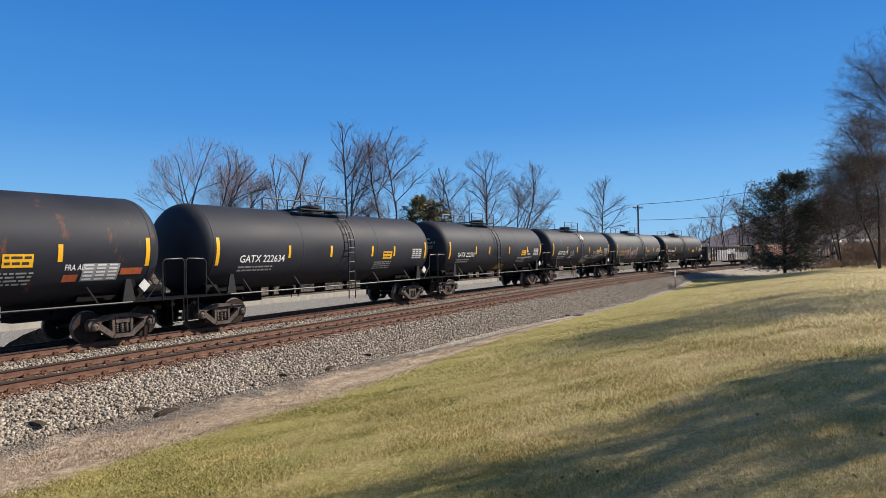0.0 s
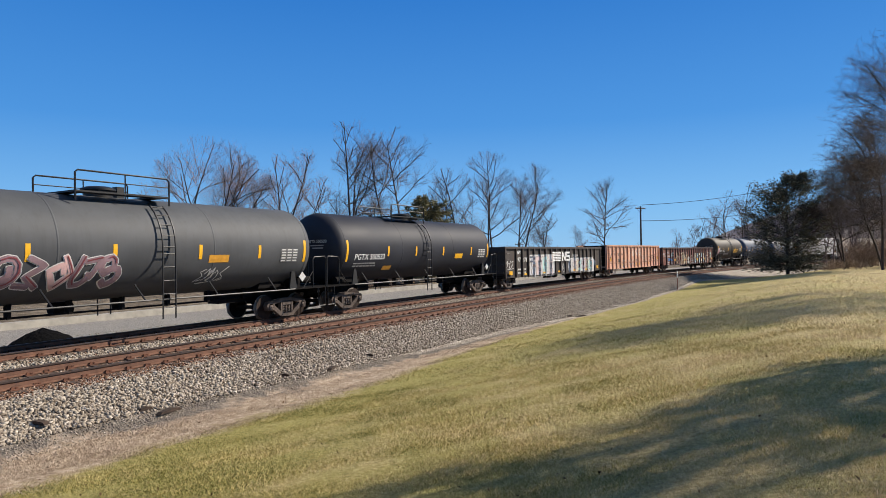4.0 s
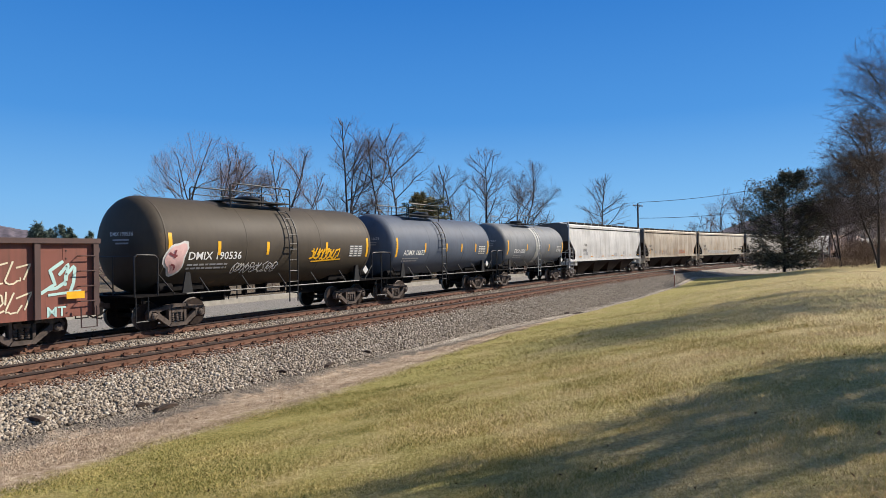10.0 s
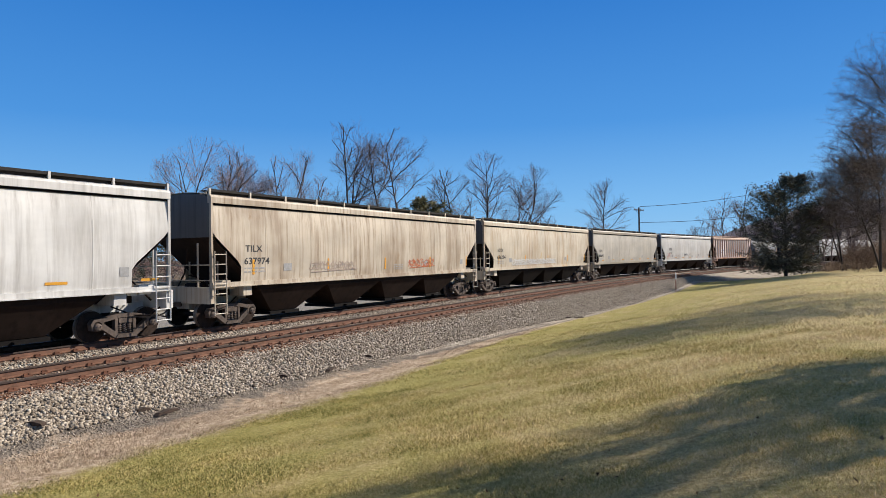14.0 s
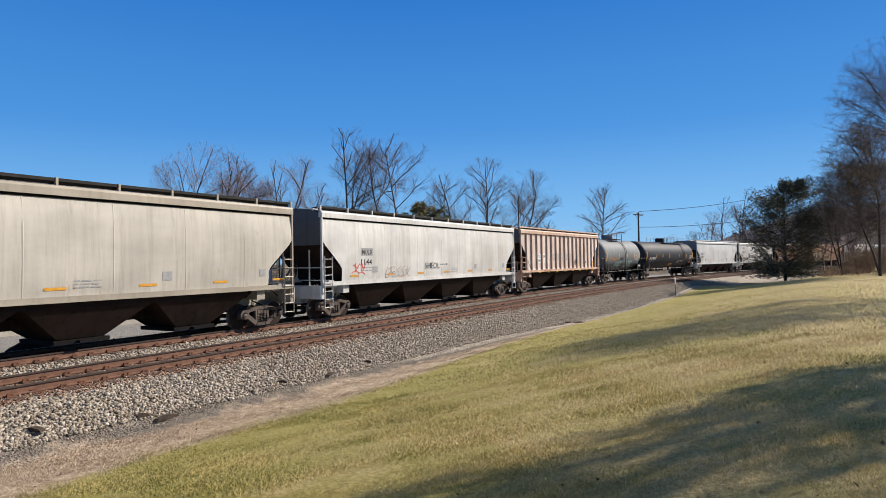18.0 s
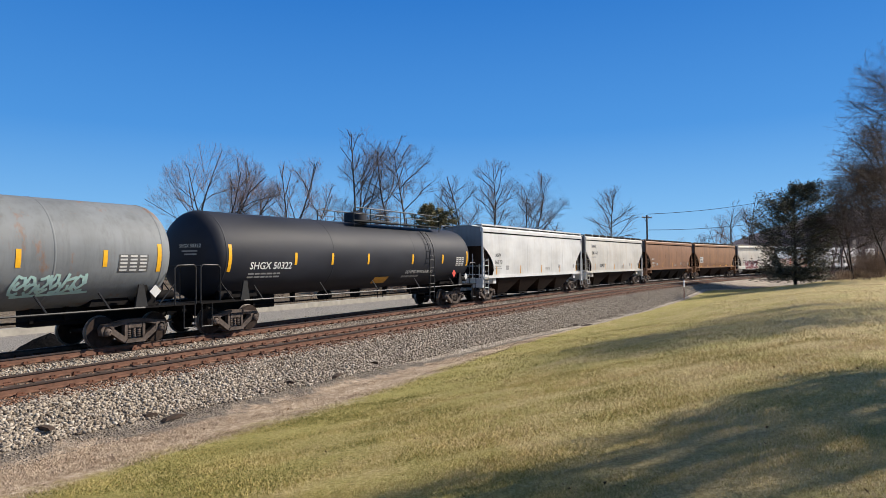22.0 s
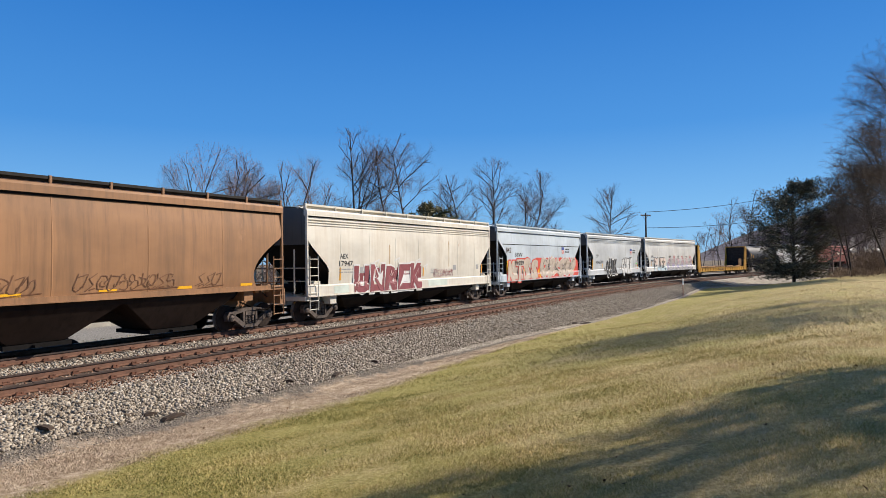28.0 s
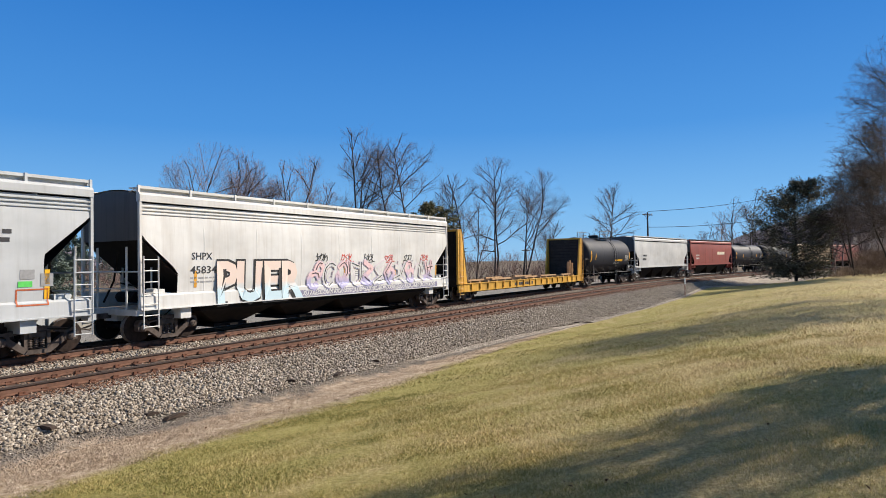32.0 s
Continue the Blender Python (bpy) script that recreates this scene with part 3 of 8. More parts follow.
# ---- tank wagon ----
def head_bar(car, hl, r, zc, yc, z, h, width, mat, k=0.72):
    """A line of print too small to read, on the tank's leading head."""
    vs = []
    for i in range(7):
        for zz in (z, z + h):
            y = yc + width / 2 - width * i / 6
            q = min(0.99, math.hypot(y, zz - zc) / r) ** (1 / 0.75)
            vs.append((-hl + k * (1 - math.sqrt(1 - q * q)) - 0.02, y, zz))
    part("head_print", Geo().add(vs, [(2 * i, 2 * i + 2, 2 * i + 3, 2 * i + 1) for i in range(6)]), mat, car)


def head_text(car, text, hl, r, zc, yc, z, size, width, mat, k=0.72):
    """Lettering on the tank's leading head."""
    v, f = letters(text, size, width)
    vs = []
    for a, b in v:
        y, zz = yc + width / 2 - a, z + b
        q = min(0.99, math.hypot(y, zz - zc) / r) ** (1 / 0.75)
        vs.append((-hl + k * (1 - math.sqrt(1 - q * q)) - 0.02, y, zz))
    part("head_lettering", Geo().add(vs, f), mat, car)


def tank_wagon(length, label, paint, ladder_x=0.5, r=1.59, zc=2.86, under=None, rail=None, walkway=False, dome_at=-0.5, valve_box=False, half=None, mid=0.0, ladder_mat=None):
    under, rail = under or STEEL_DARK, rail or BLACK
    car = start_car("tank_wagon", length, label, 1.92)
    hl = half or length / 2 - 0.55
    surf = lambda z, x=0.0: math.sqrt(max(0.01, r * r - (z - zc) ** 2))
    k = 0.72
    prof = [(-hl, 0.001)] + [(-hl + k * (1 - math.cos(a)), r * math.sin(a) ** 0.75) for a in [radians(x) for x in (8, 20, 32, 45, 58, 70, 80)]]
    prof += [(-hl + k, r)] + [(-hl + k + (2 * hl - 2 * k) * i / 6, r) for i in range(1, 6)]
    prof += [(-a, b) for a, b in reversed(prof[:9])]
    part("tank_shell", Geo().lathe(prof, "x", (0, 0, zc), 48), paint, car)
    for x in (-hl + k, -hl * 0.33, hl * 0.33, hl - k):
        part("weld_seam", Geo().lathe([(x - 0.03, r), (x - 0.02, r + 0.006), (x + 0.02, r + 0.006), (x + 0.03, r)], "x", (0, 0, zc), 48), paint, car)
    for s in (-1, 1):
        e = s * length / 2
        g = Geo()
        g.box(min(e - s * 0.25, e - s * 4.6), max(e - s * 0.25, e - s * 4.6), -0.30, 0.30, 0.80, 1.30)
        g.prism([(e - s * 1.9, 1.30), (e - s * 3.2, 1.30), (e - s * 3.0, 1.75), (e - s * 2.1, 1.75)], -0.85, 0.85)
        g.box(min(e - s * 0.35, e - s * 0.5), max(e - s * 0.35, e - s * 0.5), -1.45, 1.45, 1.0, 1.22)
        part("stub_sill", g, under, car)
        g = Geo()
        g.box(min(e - s * 0.04, e - s * 1.9), max(e - s * 0.04, e - s * 1.9), -1.56, 1.56, 1.20, 1.25)
        part("end_platform", g, under, car)
        for y in (-1.5, 1.5):
            part("saddle_brace", Geo().prism([(e - s * 1.78, 1.22), (e - s * 2.20, 1.22), (e - s * 2.08, 1.92), (e - s * 1.92, 1.92)], y - 0.03, y + 0.03), rail, car)
        if s > 0:
            g = Geo().box(e - 1.75, e - 1.35, -1.30, -0.95, 1.26, 1.62)
            g.prism([(e - 2.0, 1.6), (e - 1.7, 1.26), (e - 1.5, 1.26), (e - 1.75, 1.9), (e - 1.95, 1.9)], -1.42, -1.32)
            part("brake_cylinder", g.lathe([(-0.35, 0.001), (-0.35, 0.15), (0.35, 0.15), (0.35, 0.001)], "x", (e - 1.0, -1.1, 1.55), 14), under, car)
        g = Geo()
        for y in (-1.55, 1.55):
            g.tube([(e - s * 0.06, y, 1.22), (e - s * 0.06, y, 2.40), (e - s * 0.14, y, 2.50), (e - s * 0.76, y, 2.48), (e - s * 0.86, y, 2.38), (e - s * 0.86, y, 1.22)], 0.026)
            g.tube([(e - s * 0.10, y, 0.45), (e - s * 0.10, y, 1.2)], 0.02).tube([(e - s * 0.52, y, 0.45), (e - s * 0.52, y, 1.2)], 0.02).tube([(e - s * 0.10, y, 0.46), (e - s * 0.52, y, 0.46)], 0.02)
            g.tube([(e - s * 0.86, y, 1.9), (e - s * 1.45, y, 1.25)], 0.02)
        g.tube([(e - s * 0.06, -1.55, 2.46), (e - s * 0.06, 1.55, 2.46)], 0.02)
        g.tube([(e - s * 0.06, -0.5, 1.22), (e - s * 0.06, -0.5, 2.46)], 0.02)
        part("end_railing", g, rail, car)
        g = Geo().lathe([(0, 0.001), (0, 0.16), (0.5, 0.16), (0.5, 0.001)], "x", (e - s * 1.5 - 0.25, -0.95, 1.42), 14)
        part("air_reservoir", g, under, car)
    g = Geo()
    for y in (-1.56, 1.56):
        g.tube([(-length / 2 + 1.9, y, 1.22), (length / 2 - 1.9, y, 1.22)], 0.03)
        n = 5
        for i in range(n):
            x = -hl + 2.4 + (2 * hl - 4.8) * i / (n - 1)
            g.tube([(x, y, 1.22), (x - 0.22, y * 0.86, 1.72)], 0.028)
    part("side_handrail", g, rail, car)
    g = Geo()
    g.tube([(-hl + 2.5, -0.35, 0.95), (hl - 2.5, -0.35, 0.95)], 0.035)
    for i in range(7):
        x = -hl + 3 + (2 * hl - 6) * i / 6
        g.box(x - 0.05, x + 0.05, -0.45, -0.25, 0.92, 1.45)
    g.lathe([(-0.3, 0.001), (-0.3, 0.2), (0.3, 0.2), (0.3, 0.001)], "x", (-1.4, 0.5, 1.05), 12)
    g.lathe([(0.9, 0.16), (1.45, 0.2)], "z", (0.1, 0, 0), 12)
    part("brake_piping", g, under, car)
    # manway, platform and ladder
    d = dome_at
    g = Geo().lathe([(zc + r - 0.12, 0.42), (zc + r + 0.16, 0.42), (zc + r + 0.18, 0.5), (zc + r + 0.24, 0.5), (zc + r + 0.3, 0.35), (zc + r + 0.32, 0.001)], "z", (d, 0, 0), 20)
    g.box(d + 0.55, d + 0.8, -0.12, 0.12, zc + r - 0.05, zc + r + 0.35)
    part("manway", g, rail, car)
    if valve_box:
        part("valve_housing", Geo().lathe([(zc + r - 0.05, 0.55), (zc + r + 0.46, 0.55), (zc + r + 0.52, 0.4), (zc + r + 0.52, 0.001)], "z", (d, 0, 0), 20), paint, car)
    g = Geo()
    zt = zc + r + 0.05
    x0, x1 = (ladder_x - 2.35, ladder_x + 0.72) if not walkway else (-1.2, 6.4)
    for y in (-0.85, 0.85):
        g.box(x0, x1, y - 0.25, y + 0.25, zt - 0.05, zt)
    if not walkway:
        g.box(x0, x0 + 0.4, -0.85, 0.85, zt - 0.052, zt - 0.004).box(x1 - 0.4, x1, -0.85, 0.85, zt - 0.052, zt - 0.004)
    part("top_platform", g, rail, car)
    for y in (-1.08, 1.08):
        g = Geo()
        g.tube([(x0, y, zt - 0.3), (x0, y, zt + 0.50), (x0 + 0.08, y, zt + 0.57), (x1 - 0.08, y, zt + 0.57), (x1, y, zt + 0.50), (x1, y, zt - 0.3)], 0.028)
        g.tube([(x0, y, zt + 0.29), (x1, y, zt + 0.29)], 0.018)
        m = 2 if not walkway else 6
        for i in range(1, m):
            x = x0 + (x1 - x0) * i / m
            g.tube([(x, y, zt - 0.2), (x, y, zt + 0.57)], 0.02)
        part("top_railing", g, rail, car)
    lx = ladder_x
    for sy in (-1, 1):
        g = Geo()
        for x in (lx, lx + 0.46):
            pts = [(x, sy * (r + 0.12) * math.cos(a), zc + (r + 0.12) * math.sin(a)) for a in [radians(v) for v in (50, 40, 30, 20, 10, 0)]]
            pts += [(x, sy * (r + 0.12), zc - 0.8), (x, sy * (r + 0.10), 0.62)]
            g.tube(pts, 0.026)
        for i in range(16):
            if i < 5:
                a = radians(48 - i * 12)
                y, z = sy * (r + 0.12) * math.cos(a), zc + (r + 0.12) * math.sin(a)
            else:
                y, z = sy * (r + 0.11), zc - (i - 4) * 0.21 * 1.0
            if z > 0.6 and (i < 5 or i % 2):
                g.tube([(lx, y, z), (lx + 0.46, y, z)], 0.018)
        part("side_ladder", g, ladder_mat or rail, car)
    shift_body(car, mid)
    return car, surf, hl


# ---- covered hopper ----
def hopper_wagon(length, label, paint, under, style="smooth", bays=4, trim=None, end_paint=None, rail=None, ribs=0, deep=0.42, zs=None, board=None, half=None, mid=0.0, axle_in=1.25, cut_z=None, beads=True):
    trim, end_paint, rail = trim or paint, end_paint or SHADED_END, rail or trim or paint
    hb = half or length / 2 - 0.72    # end of the side sheets
    car = start_car("covered_hopper_wagon", length, label, length / 2 - hb + axle_in)
    ze = 4.36                         # eave
    zs = zs or (1.10 if style == "ridged" else 1.50)
    zb = zs + (0.46 if style == "ridged" else 0.16)   # foot of the side sheets
    zc = cut_z or (3.52 if style == "round" else 3.24)
    prof = [(zb, 1.47), (1.9, 1.50), (2.6, 1.525), (3.2, 1.53), (3.8, 1.515), (ze, 1.46)]
    if style == "ribbed":
        prof = [(z, 1.44) for z, y in prof]
    foot = [(zs, 1.548), (zs + 0.42, 1.530), (zb + 0.02, 1.480)] if style == "ridged" else [(zs, 1.552), (zb + 0.012, 1.552)]
    lz, ly = [p[0] for p in foot + prof[1:]], [p[1] for p in foot + prof[1:]]
    lz.insert(len(foot), zb + 0.03)
    ly.insert(len(foot), 1.475 if style != "ribbed" else 1.44)
    surf = lambda z, x=0.0: float(np.interp(z, lz, ly))
    side = lambda z: min(surf(z), 1.475) if z < zb + 0.03 else surf(z)
    # side sheets, cut back at both ends towards the slope sheets
    if style == "ribbed":
        cut = lambda z: 0.0 if z > 3.74 else min(1.32, (3.74 - z) * 1.15)
    elif style == "round":
        cut = lambda z: 0.0 if z > zc else (1.45 * math.sin(min(1.0, (zc - z) / 1.45) * math.pi / 2) if z > 1.95 else 1.45 - (1.95 - z) * 0.5)
    else:
        cut = lambda z: 0.0 if z > zc else min(1.30, 0.16 + (zc - z) * 1.18)
    levels = [zb] + [z for z in (1.4, 1.6, 1.8) if z > zb + 0.05] + [2.0, 2.2, 2.4, 2.6, 2.8, 3.0, 3.2, 3.45, 3.7, 3.9, 4.15, ze]
    for sy, nm in ((-1, "side_sheet"), (1, "side_sheet")):
        g = Geo()
        vs, fs, nx = [], [], 12
        for z in levels:
            h = hb - cut(z)
            for i in range(nx + 1):
                vs.append((-h + 2 * h * i / nx, sy * side(z), z))
        for j in range(len(levels) - 1):
            for i in range(nx):
                a = j * (nx + 1) + i
                fs.append((a, a + 1, a + nx + 2, a + nx + 1))
        g.add(vs, fs, True)
        part(nm, g, paint, car)
        if style != "ribbed":
            for i in range(1, bays * 2):
                x = -hb + 2 * hb * i / (bays * 2)
                g = Geo()
                zz = [zb + 0.02, 2.0, 2.4, 2.8, 3.2, 3.6, ze]
                if abs(x) < hb - 1.7:
                    g.add([(x + d, sy * (side(z) + p), z) for z in zz for d, p in ((-0.03, 0.0), (0.0, 0.009), (0.03, 0.0))], [(3 * j + k, 3 * j + k + 1, 3 * j + k + 4, 3 * j + k + 3) for j in range(len(zz) - 1) for k in (0, 1)])
                    part("panel_seam", g, paint, car)
        g = Geo()
        if style == "ridged":   # a tall sill that leans in towards its head
            g.add([(x, sy * y, z) for x in (-hb, hb) for y, z in ((1.545, zs + 0.02), (1.528, zs + 0.42), (1.478, zb + 0.02), (1.40, zb + 0.02), (1.40, zs + 0.02))], [(0, 1, 6, 5), (1, 2, 7, 6), (2, 3, 8, 7), (3, 4, 9, 8), (4, 0, 5, 9), (0, 4, 3, 2, 1), (5, 6, 7, 8, 9)])
        else:
            g.box(-hb, hb, sy * 1.46, sy * 1.55, zs + 0.03, zb + 0.01)
        g.box(-hb, hb, sy * 1.42, sy * 1.60, zs, zs + 0.035)
        part("side_sill", g, trim, car)
        g = Geo()
        g.add([(x, sy * y, z) for x in (-hb - 0.03, hb + 0.03) for y, z in ((1.545, ze + 0.05), (1.545, ze + 0.25), (1.50, ze + 0.32), (1.36, ze + 0.35), (1.36, ze + 0.05))], [(0, 1, 6, 5), (1, 2, 7, 6), (2, 3, 8, 7), (3, 4, 9, 8), (4, 0, 5, 9), (0, 4, 3, 2, 1), (5, 6, 7, 8, 9)])
        part("eave_rail", g, trim, car)
        if style in ("smooth", "round"):
            # near-black strip drawn as the shadow under the roof cap
            part("eave_shadow_strip", Geo().box(-hb, hb, sy * 1.43, sy * 1.487, ze - 0.02, ze + 0.048), STEEL_DARK, car)
        if style == "ridged":
            for q in (0.08, 0.19, 0.30) if beads else ():
                g = Geo()
                g.box(-hb, hb, sy * 1.44, sy * 1.525, ze - q - 0.03, ze - q)
                part("side_bead", g, trim, car)
        if ribs:
            for i in range(ribs):
                x = -hb + 1.9 * 0.5 + (2 * hb - 1.9) * i / (ribs - 1)
                part("side_rib", Geo().box(x - 0.05, x + 0.05, sy * 1.43, sy * 1.55, zb, ze), trim, car)
    rp = [(-1.45, ze + 0.10), (-1.40, ze + 0.31), (-1.15, ze + 0.38), (-0.6, ze + 0.46), (0, ze + 0.49)]
    rp = rp + [(-a, b) for a, b in reversed(rp[:-1])]
    g = Geo()
    vs = [(x, y, z) for x in (-hb, -hb / 3, hb / 3, hb) for y, z in rp]
    n = len(rp)
    g.add(vs, [(j * n + i, j * n + i + 1, (j + 1) * n + i + 1, (j + 1) * n + i) for j in range(3) for i in range(n - 1)], True)
    part("roof", g, paint, car)
    part("hatch_trough", Geo().box(-hb + 0.8, hb - 0.8, -0.32, 0.32, ze + 0.44, ze + 0.55), trim, car)
    zt = ze + 0.50
    for sy in (-1, 1):
        g = Geo()
        g.box(-hb, hb, sy * 0.95, sy * 1.38, zt - 0.03, zt)
        part("running_board", g, board or (trim if style == "ridged" else GREY_BOARD), car)
        # dark strip in place of the shaded gap under the board; ridged wagons use trim
        part("under_board_strip", Geo().box(-hb, hb, sy * 1.30, sy * 1.34, zt - 0.13, zt - 0.034), trim if style == "ridged" else DARK_BOARD, car)
        part("roof_rail", Geo().box(-hb, hb, sy * 1.38, sy * 1.45, zt - 0.05, zt + 0.035), board or rail, car)
        post = Geo().box(-0.035, 0.035, sy * 1.40, sy * 1.47, zt - 0.20, zt + 0.05).tube([(0, sy * 1.43, zt), (0.0, sy * 1.0, ze + 0.36)], 0.02, 4).mesh("rail_post", [rail])
        m = max(7, int(2 * hb / 1.7))
        for i in range(m + 1):
            part("rail_post", post, None, car, "", pose(-hb + 2 * hb * i / m, 0, 0))
    for s in (-1, 1):
        e = s * hb
        # upper end sheet, slope sheet under it
        g = Geo()
        z3 = 3.7 if style == "ribbed" else zc
        prof_end = [(-1.50, z3), (-1.46, ze + 0.1), (-1.15, ze + 0.36), (0, ze + 0.47), (1.15, ze + 0.36), (1.46, ze + 0.1), (1.50, z3)]
        vs = [(e - s * 0.02, y, z) for y, z in prof_end] + [(e - s * 0.06, y, z) for y, z in prof_end]
        n = len(prof_end)
        g.add(vs, [tuple(range(n)), tuple(range(2 * n - 1, n - 1, -1))] + [(i, (i + 1) % n, n + (i + 1) % n, n + i) for i in range(n)])
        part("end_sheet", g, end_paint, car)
        g = Geo()
        g.add([(e - s * 0.04, -1.49, z3 + 0.01), (e - s * 0.04, 1.49, z3 + 0.01), (e - s * 2.3, 1.44, 1.3), (e - s * 2.3, -1.44, 1.3),
               (e - s * 0.10, -1.49, z3 - 0.05), (e - s * 0.10, 1.49, z3 - 0.05), (e - s * 2.36, 1.44, 1.24), (e - s * 2.36, -1.44, 1.24)],
              [(0, 1, 2, 3), (7, 6, 5, 4), (0, 3, 7, 4), (1, 5, 6, 2), (0, 4, 5, 1), (3, 2, 6, 7)])
        # takes the dark underframe paint, which puts the recess's shade into its colour
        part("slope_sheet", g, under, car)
        g = Geo()
        g.box(min(e, e - s * 2.6), max(e, e - s * 2.6), -0.32, 0.32, 0.75, 1.15)
        g.box(min(e + s * 0.12, e - s * 0.12), max(e + s * 0.12, e - s * 0.12), -1.5, 1.5, 0.95, zs + 0.02)
        g.box(min(e - s * 1.45, e - s * 1.85), max(e - s * 1.45, e - s * 1.85), -1.45, 1.45, zs - 0.35, zs + 0.01)
        part("end_sill", g, trim, car)
        g = Geo()
        for y in (-1.48, 1.48):
            g.box(min(e - s * 0.05, e + s * 0.03), max(e - s * 0.05, e + s * 0.03), y - 0.05, y + 0.05, 1.15, ze + 0.1)
        for y in (-0.75, 0.75):
            g.tube([(e - s * 0.05, y, 1.1), (e - s * 0.05, y, 3.05)], 0.035, 6)
            g.tube([(e - s * 0.9, y, 1.15), (e - s * 0.9, y, 2.4)], 0.03, 6)
        g.tube([(e + s * 0.02, -1.48, 2.28), (e + s * 0.02, 1.48, 2.28)], 0.025)
        g.tube([(e + s * 0.02, -1.48, 1.75), (e + s * 0.02, 1.48, 1.75)], 0.02)
        part("end_post", g, rail, car)
        # brake gear on the end platform
        g = Geo()
        g.lathe([(-0.45, 0.001), (-0.45, 0.18), (0.45, 0.18), (0.45, 0.001)], "y", (e - s * 0.75, 0.2, 1.45), 14)
        g.box(min(e - s * 1.3, e - s * 0.9), max(e - s * 1.3, e - s * 0.9), -0.9, -0.5, 1.16, 1.55)
        g.tube([(e - s * 0.3, -1.0, 1.2), (e - s * 0.6, -0.5, 1.8), (e - s * 0.6, 0.4, 1.9)], 0.03)
        g.tube([(e - s * 0.2, -1.3, 1.0), (e - s * 0.5, -1.2, 0.75), (e - s * 1.0, -1.1, 0.8), (e - s * 1.6, -0.9, 1.1)], 0.025)
        g.tube([(e - s * 0.15, 0.6, 1.3), (e - s * 0.25, 0.2, 2.0), (e - s * 0.3, 0.1, 2.9)], 0.03)
        part("brake_gear", g, under, car)
        part("brake_valve", Geo().box(min(e - s * 0.95, e - s * 0.55), max(e - s * 0.95, e - s * 0.55), -1.35, -1.05, 1.42, 1.72).lathe([(-1.4, 0.001), (-1.4, 0.09), (-1.0, 0.09)], "y", (e - s * 0.6, 0, 1.66), 10).box(min(e - s * 1.2, e - s * 1.0), max(e - s * 1.2, e - s * 1.0), -1.3, -1.1, 1.4, 1.6), trim, car)
        for y in (-1.60, 1.60):
            a, b = e - s * 0.05, e - s * 0.55
            part("ladder", ladder_geo(min(a, b), max(a, b), 0.55, 2.75, y), rail, car)
    # discharge bays
    span = 2 * (hb - 2.2)
    for i in range(bays):
        c = -span / 2 + span * (i + 0.5) / bays
        w = span / bays / 2
        g = Geo()
        for w2, y2, w1, y1, z1, z0 in ((w * 0.97, 1.42, w * 0.36, 0.80, zs - 0.16, deep),):
            vs = [(c - w2, -y2, z1), (c + w2, -y2, z1), (c + w2, y2, z1), (c - w2, y2, z1), (c - w1, -y1, z0), (c + w1, -y1, z0), (c + w1, y1, z0), (c - w1, y1, z0)]
            g.add(vs, [(0, 1, 5, 4), (1, 2, 6, 5), (2, 3, 7, 6), (3, 0, 4, 7), (4, 5, 6, 7), (3, 2, 1, 0)])
        g.box(c - w, c + w, -1.425, 1.425, zs - 0.16, zs + 0.02)
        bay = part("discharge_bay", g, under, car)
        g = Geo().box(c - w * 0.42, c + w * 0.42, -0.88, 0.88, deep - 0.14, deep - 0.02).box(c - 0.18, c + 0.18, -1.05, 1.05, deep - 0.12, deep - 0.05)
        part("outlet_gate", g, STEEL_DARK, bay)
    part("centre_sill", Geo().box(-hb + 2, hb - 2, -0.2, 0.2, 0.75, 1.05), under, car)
    shift_body(car, mid)
    return car, surf, hb


# ---- open gondola ----
RUSTY_POST = plain("rusty_end_post", (0.060, 0.030, 0.022), 0.85, 0, 0.4, 5)


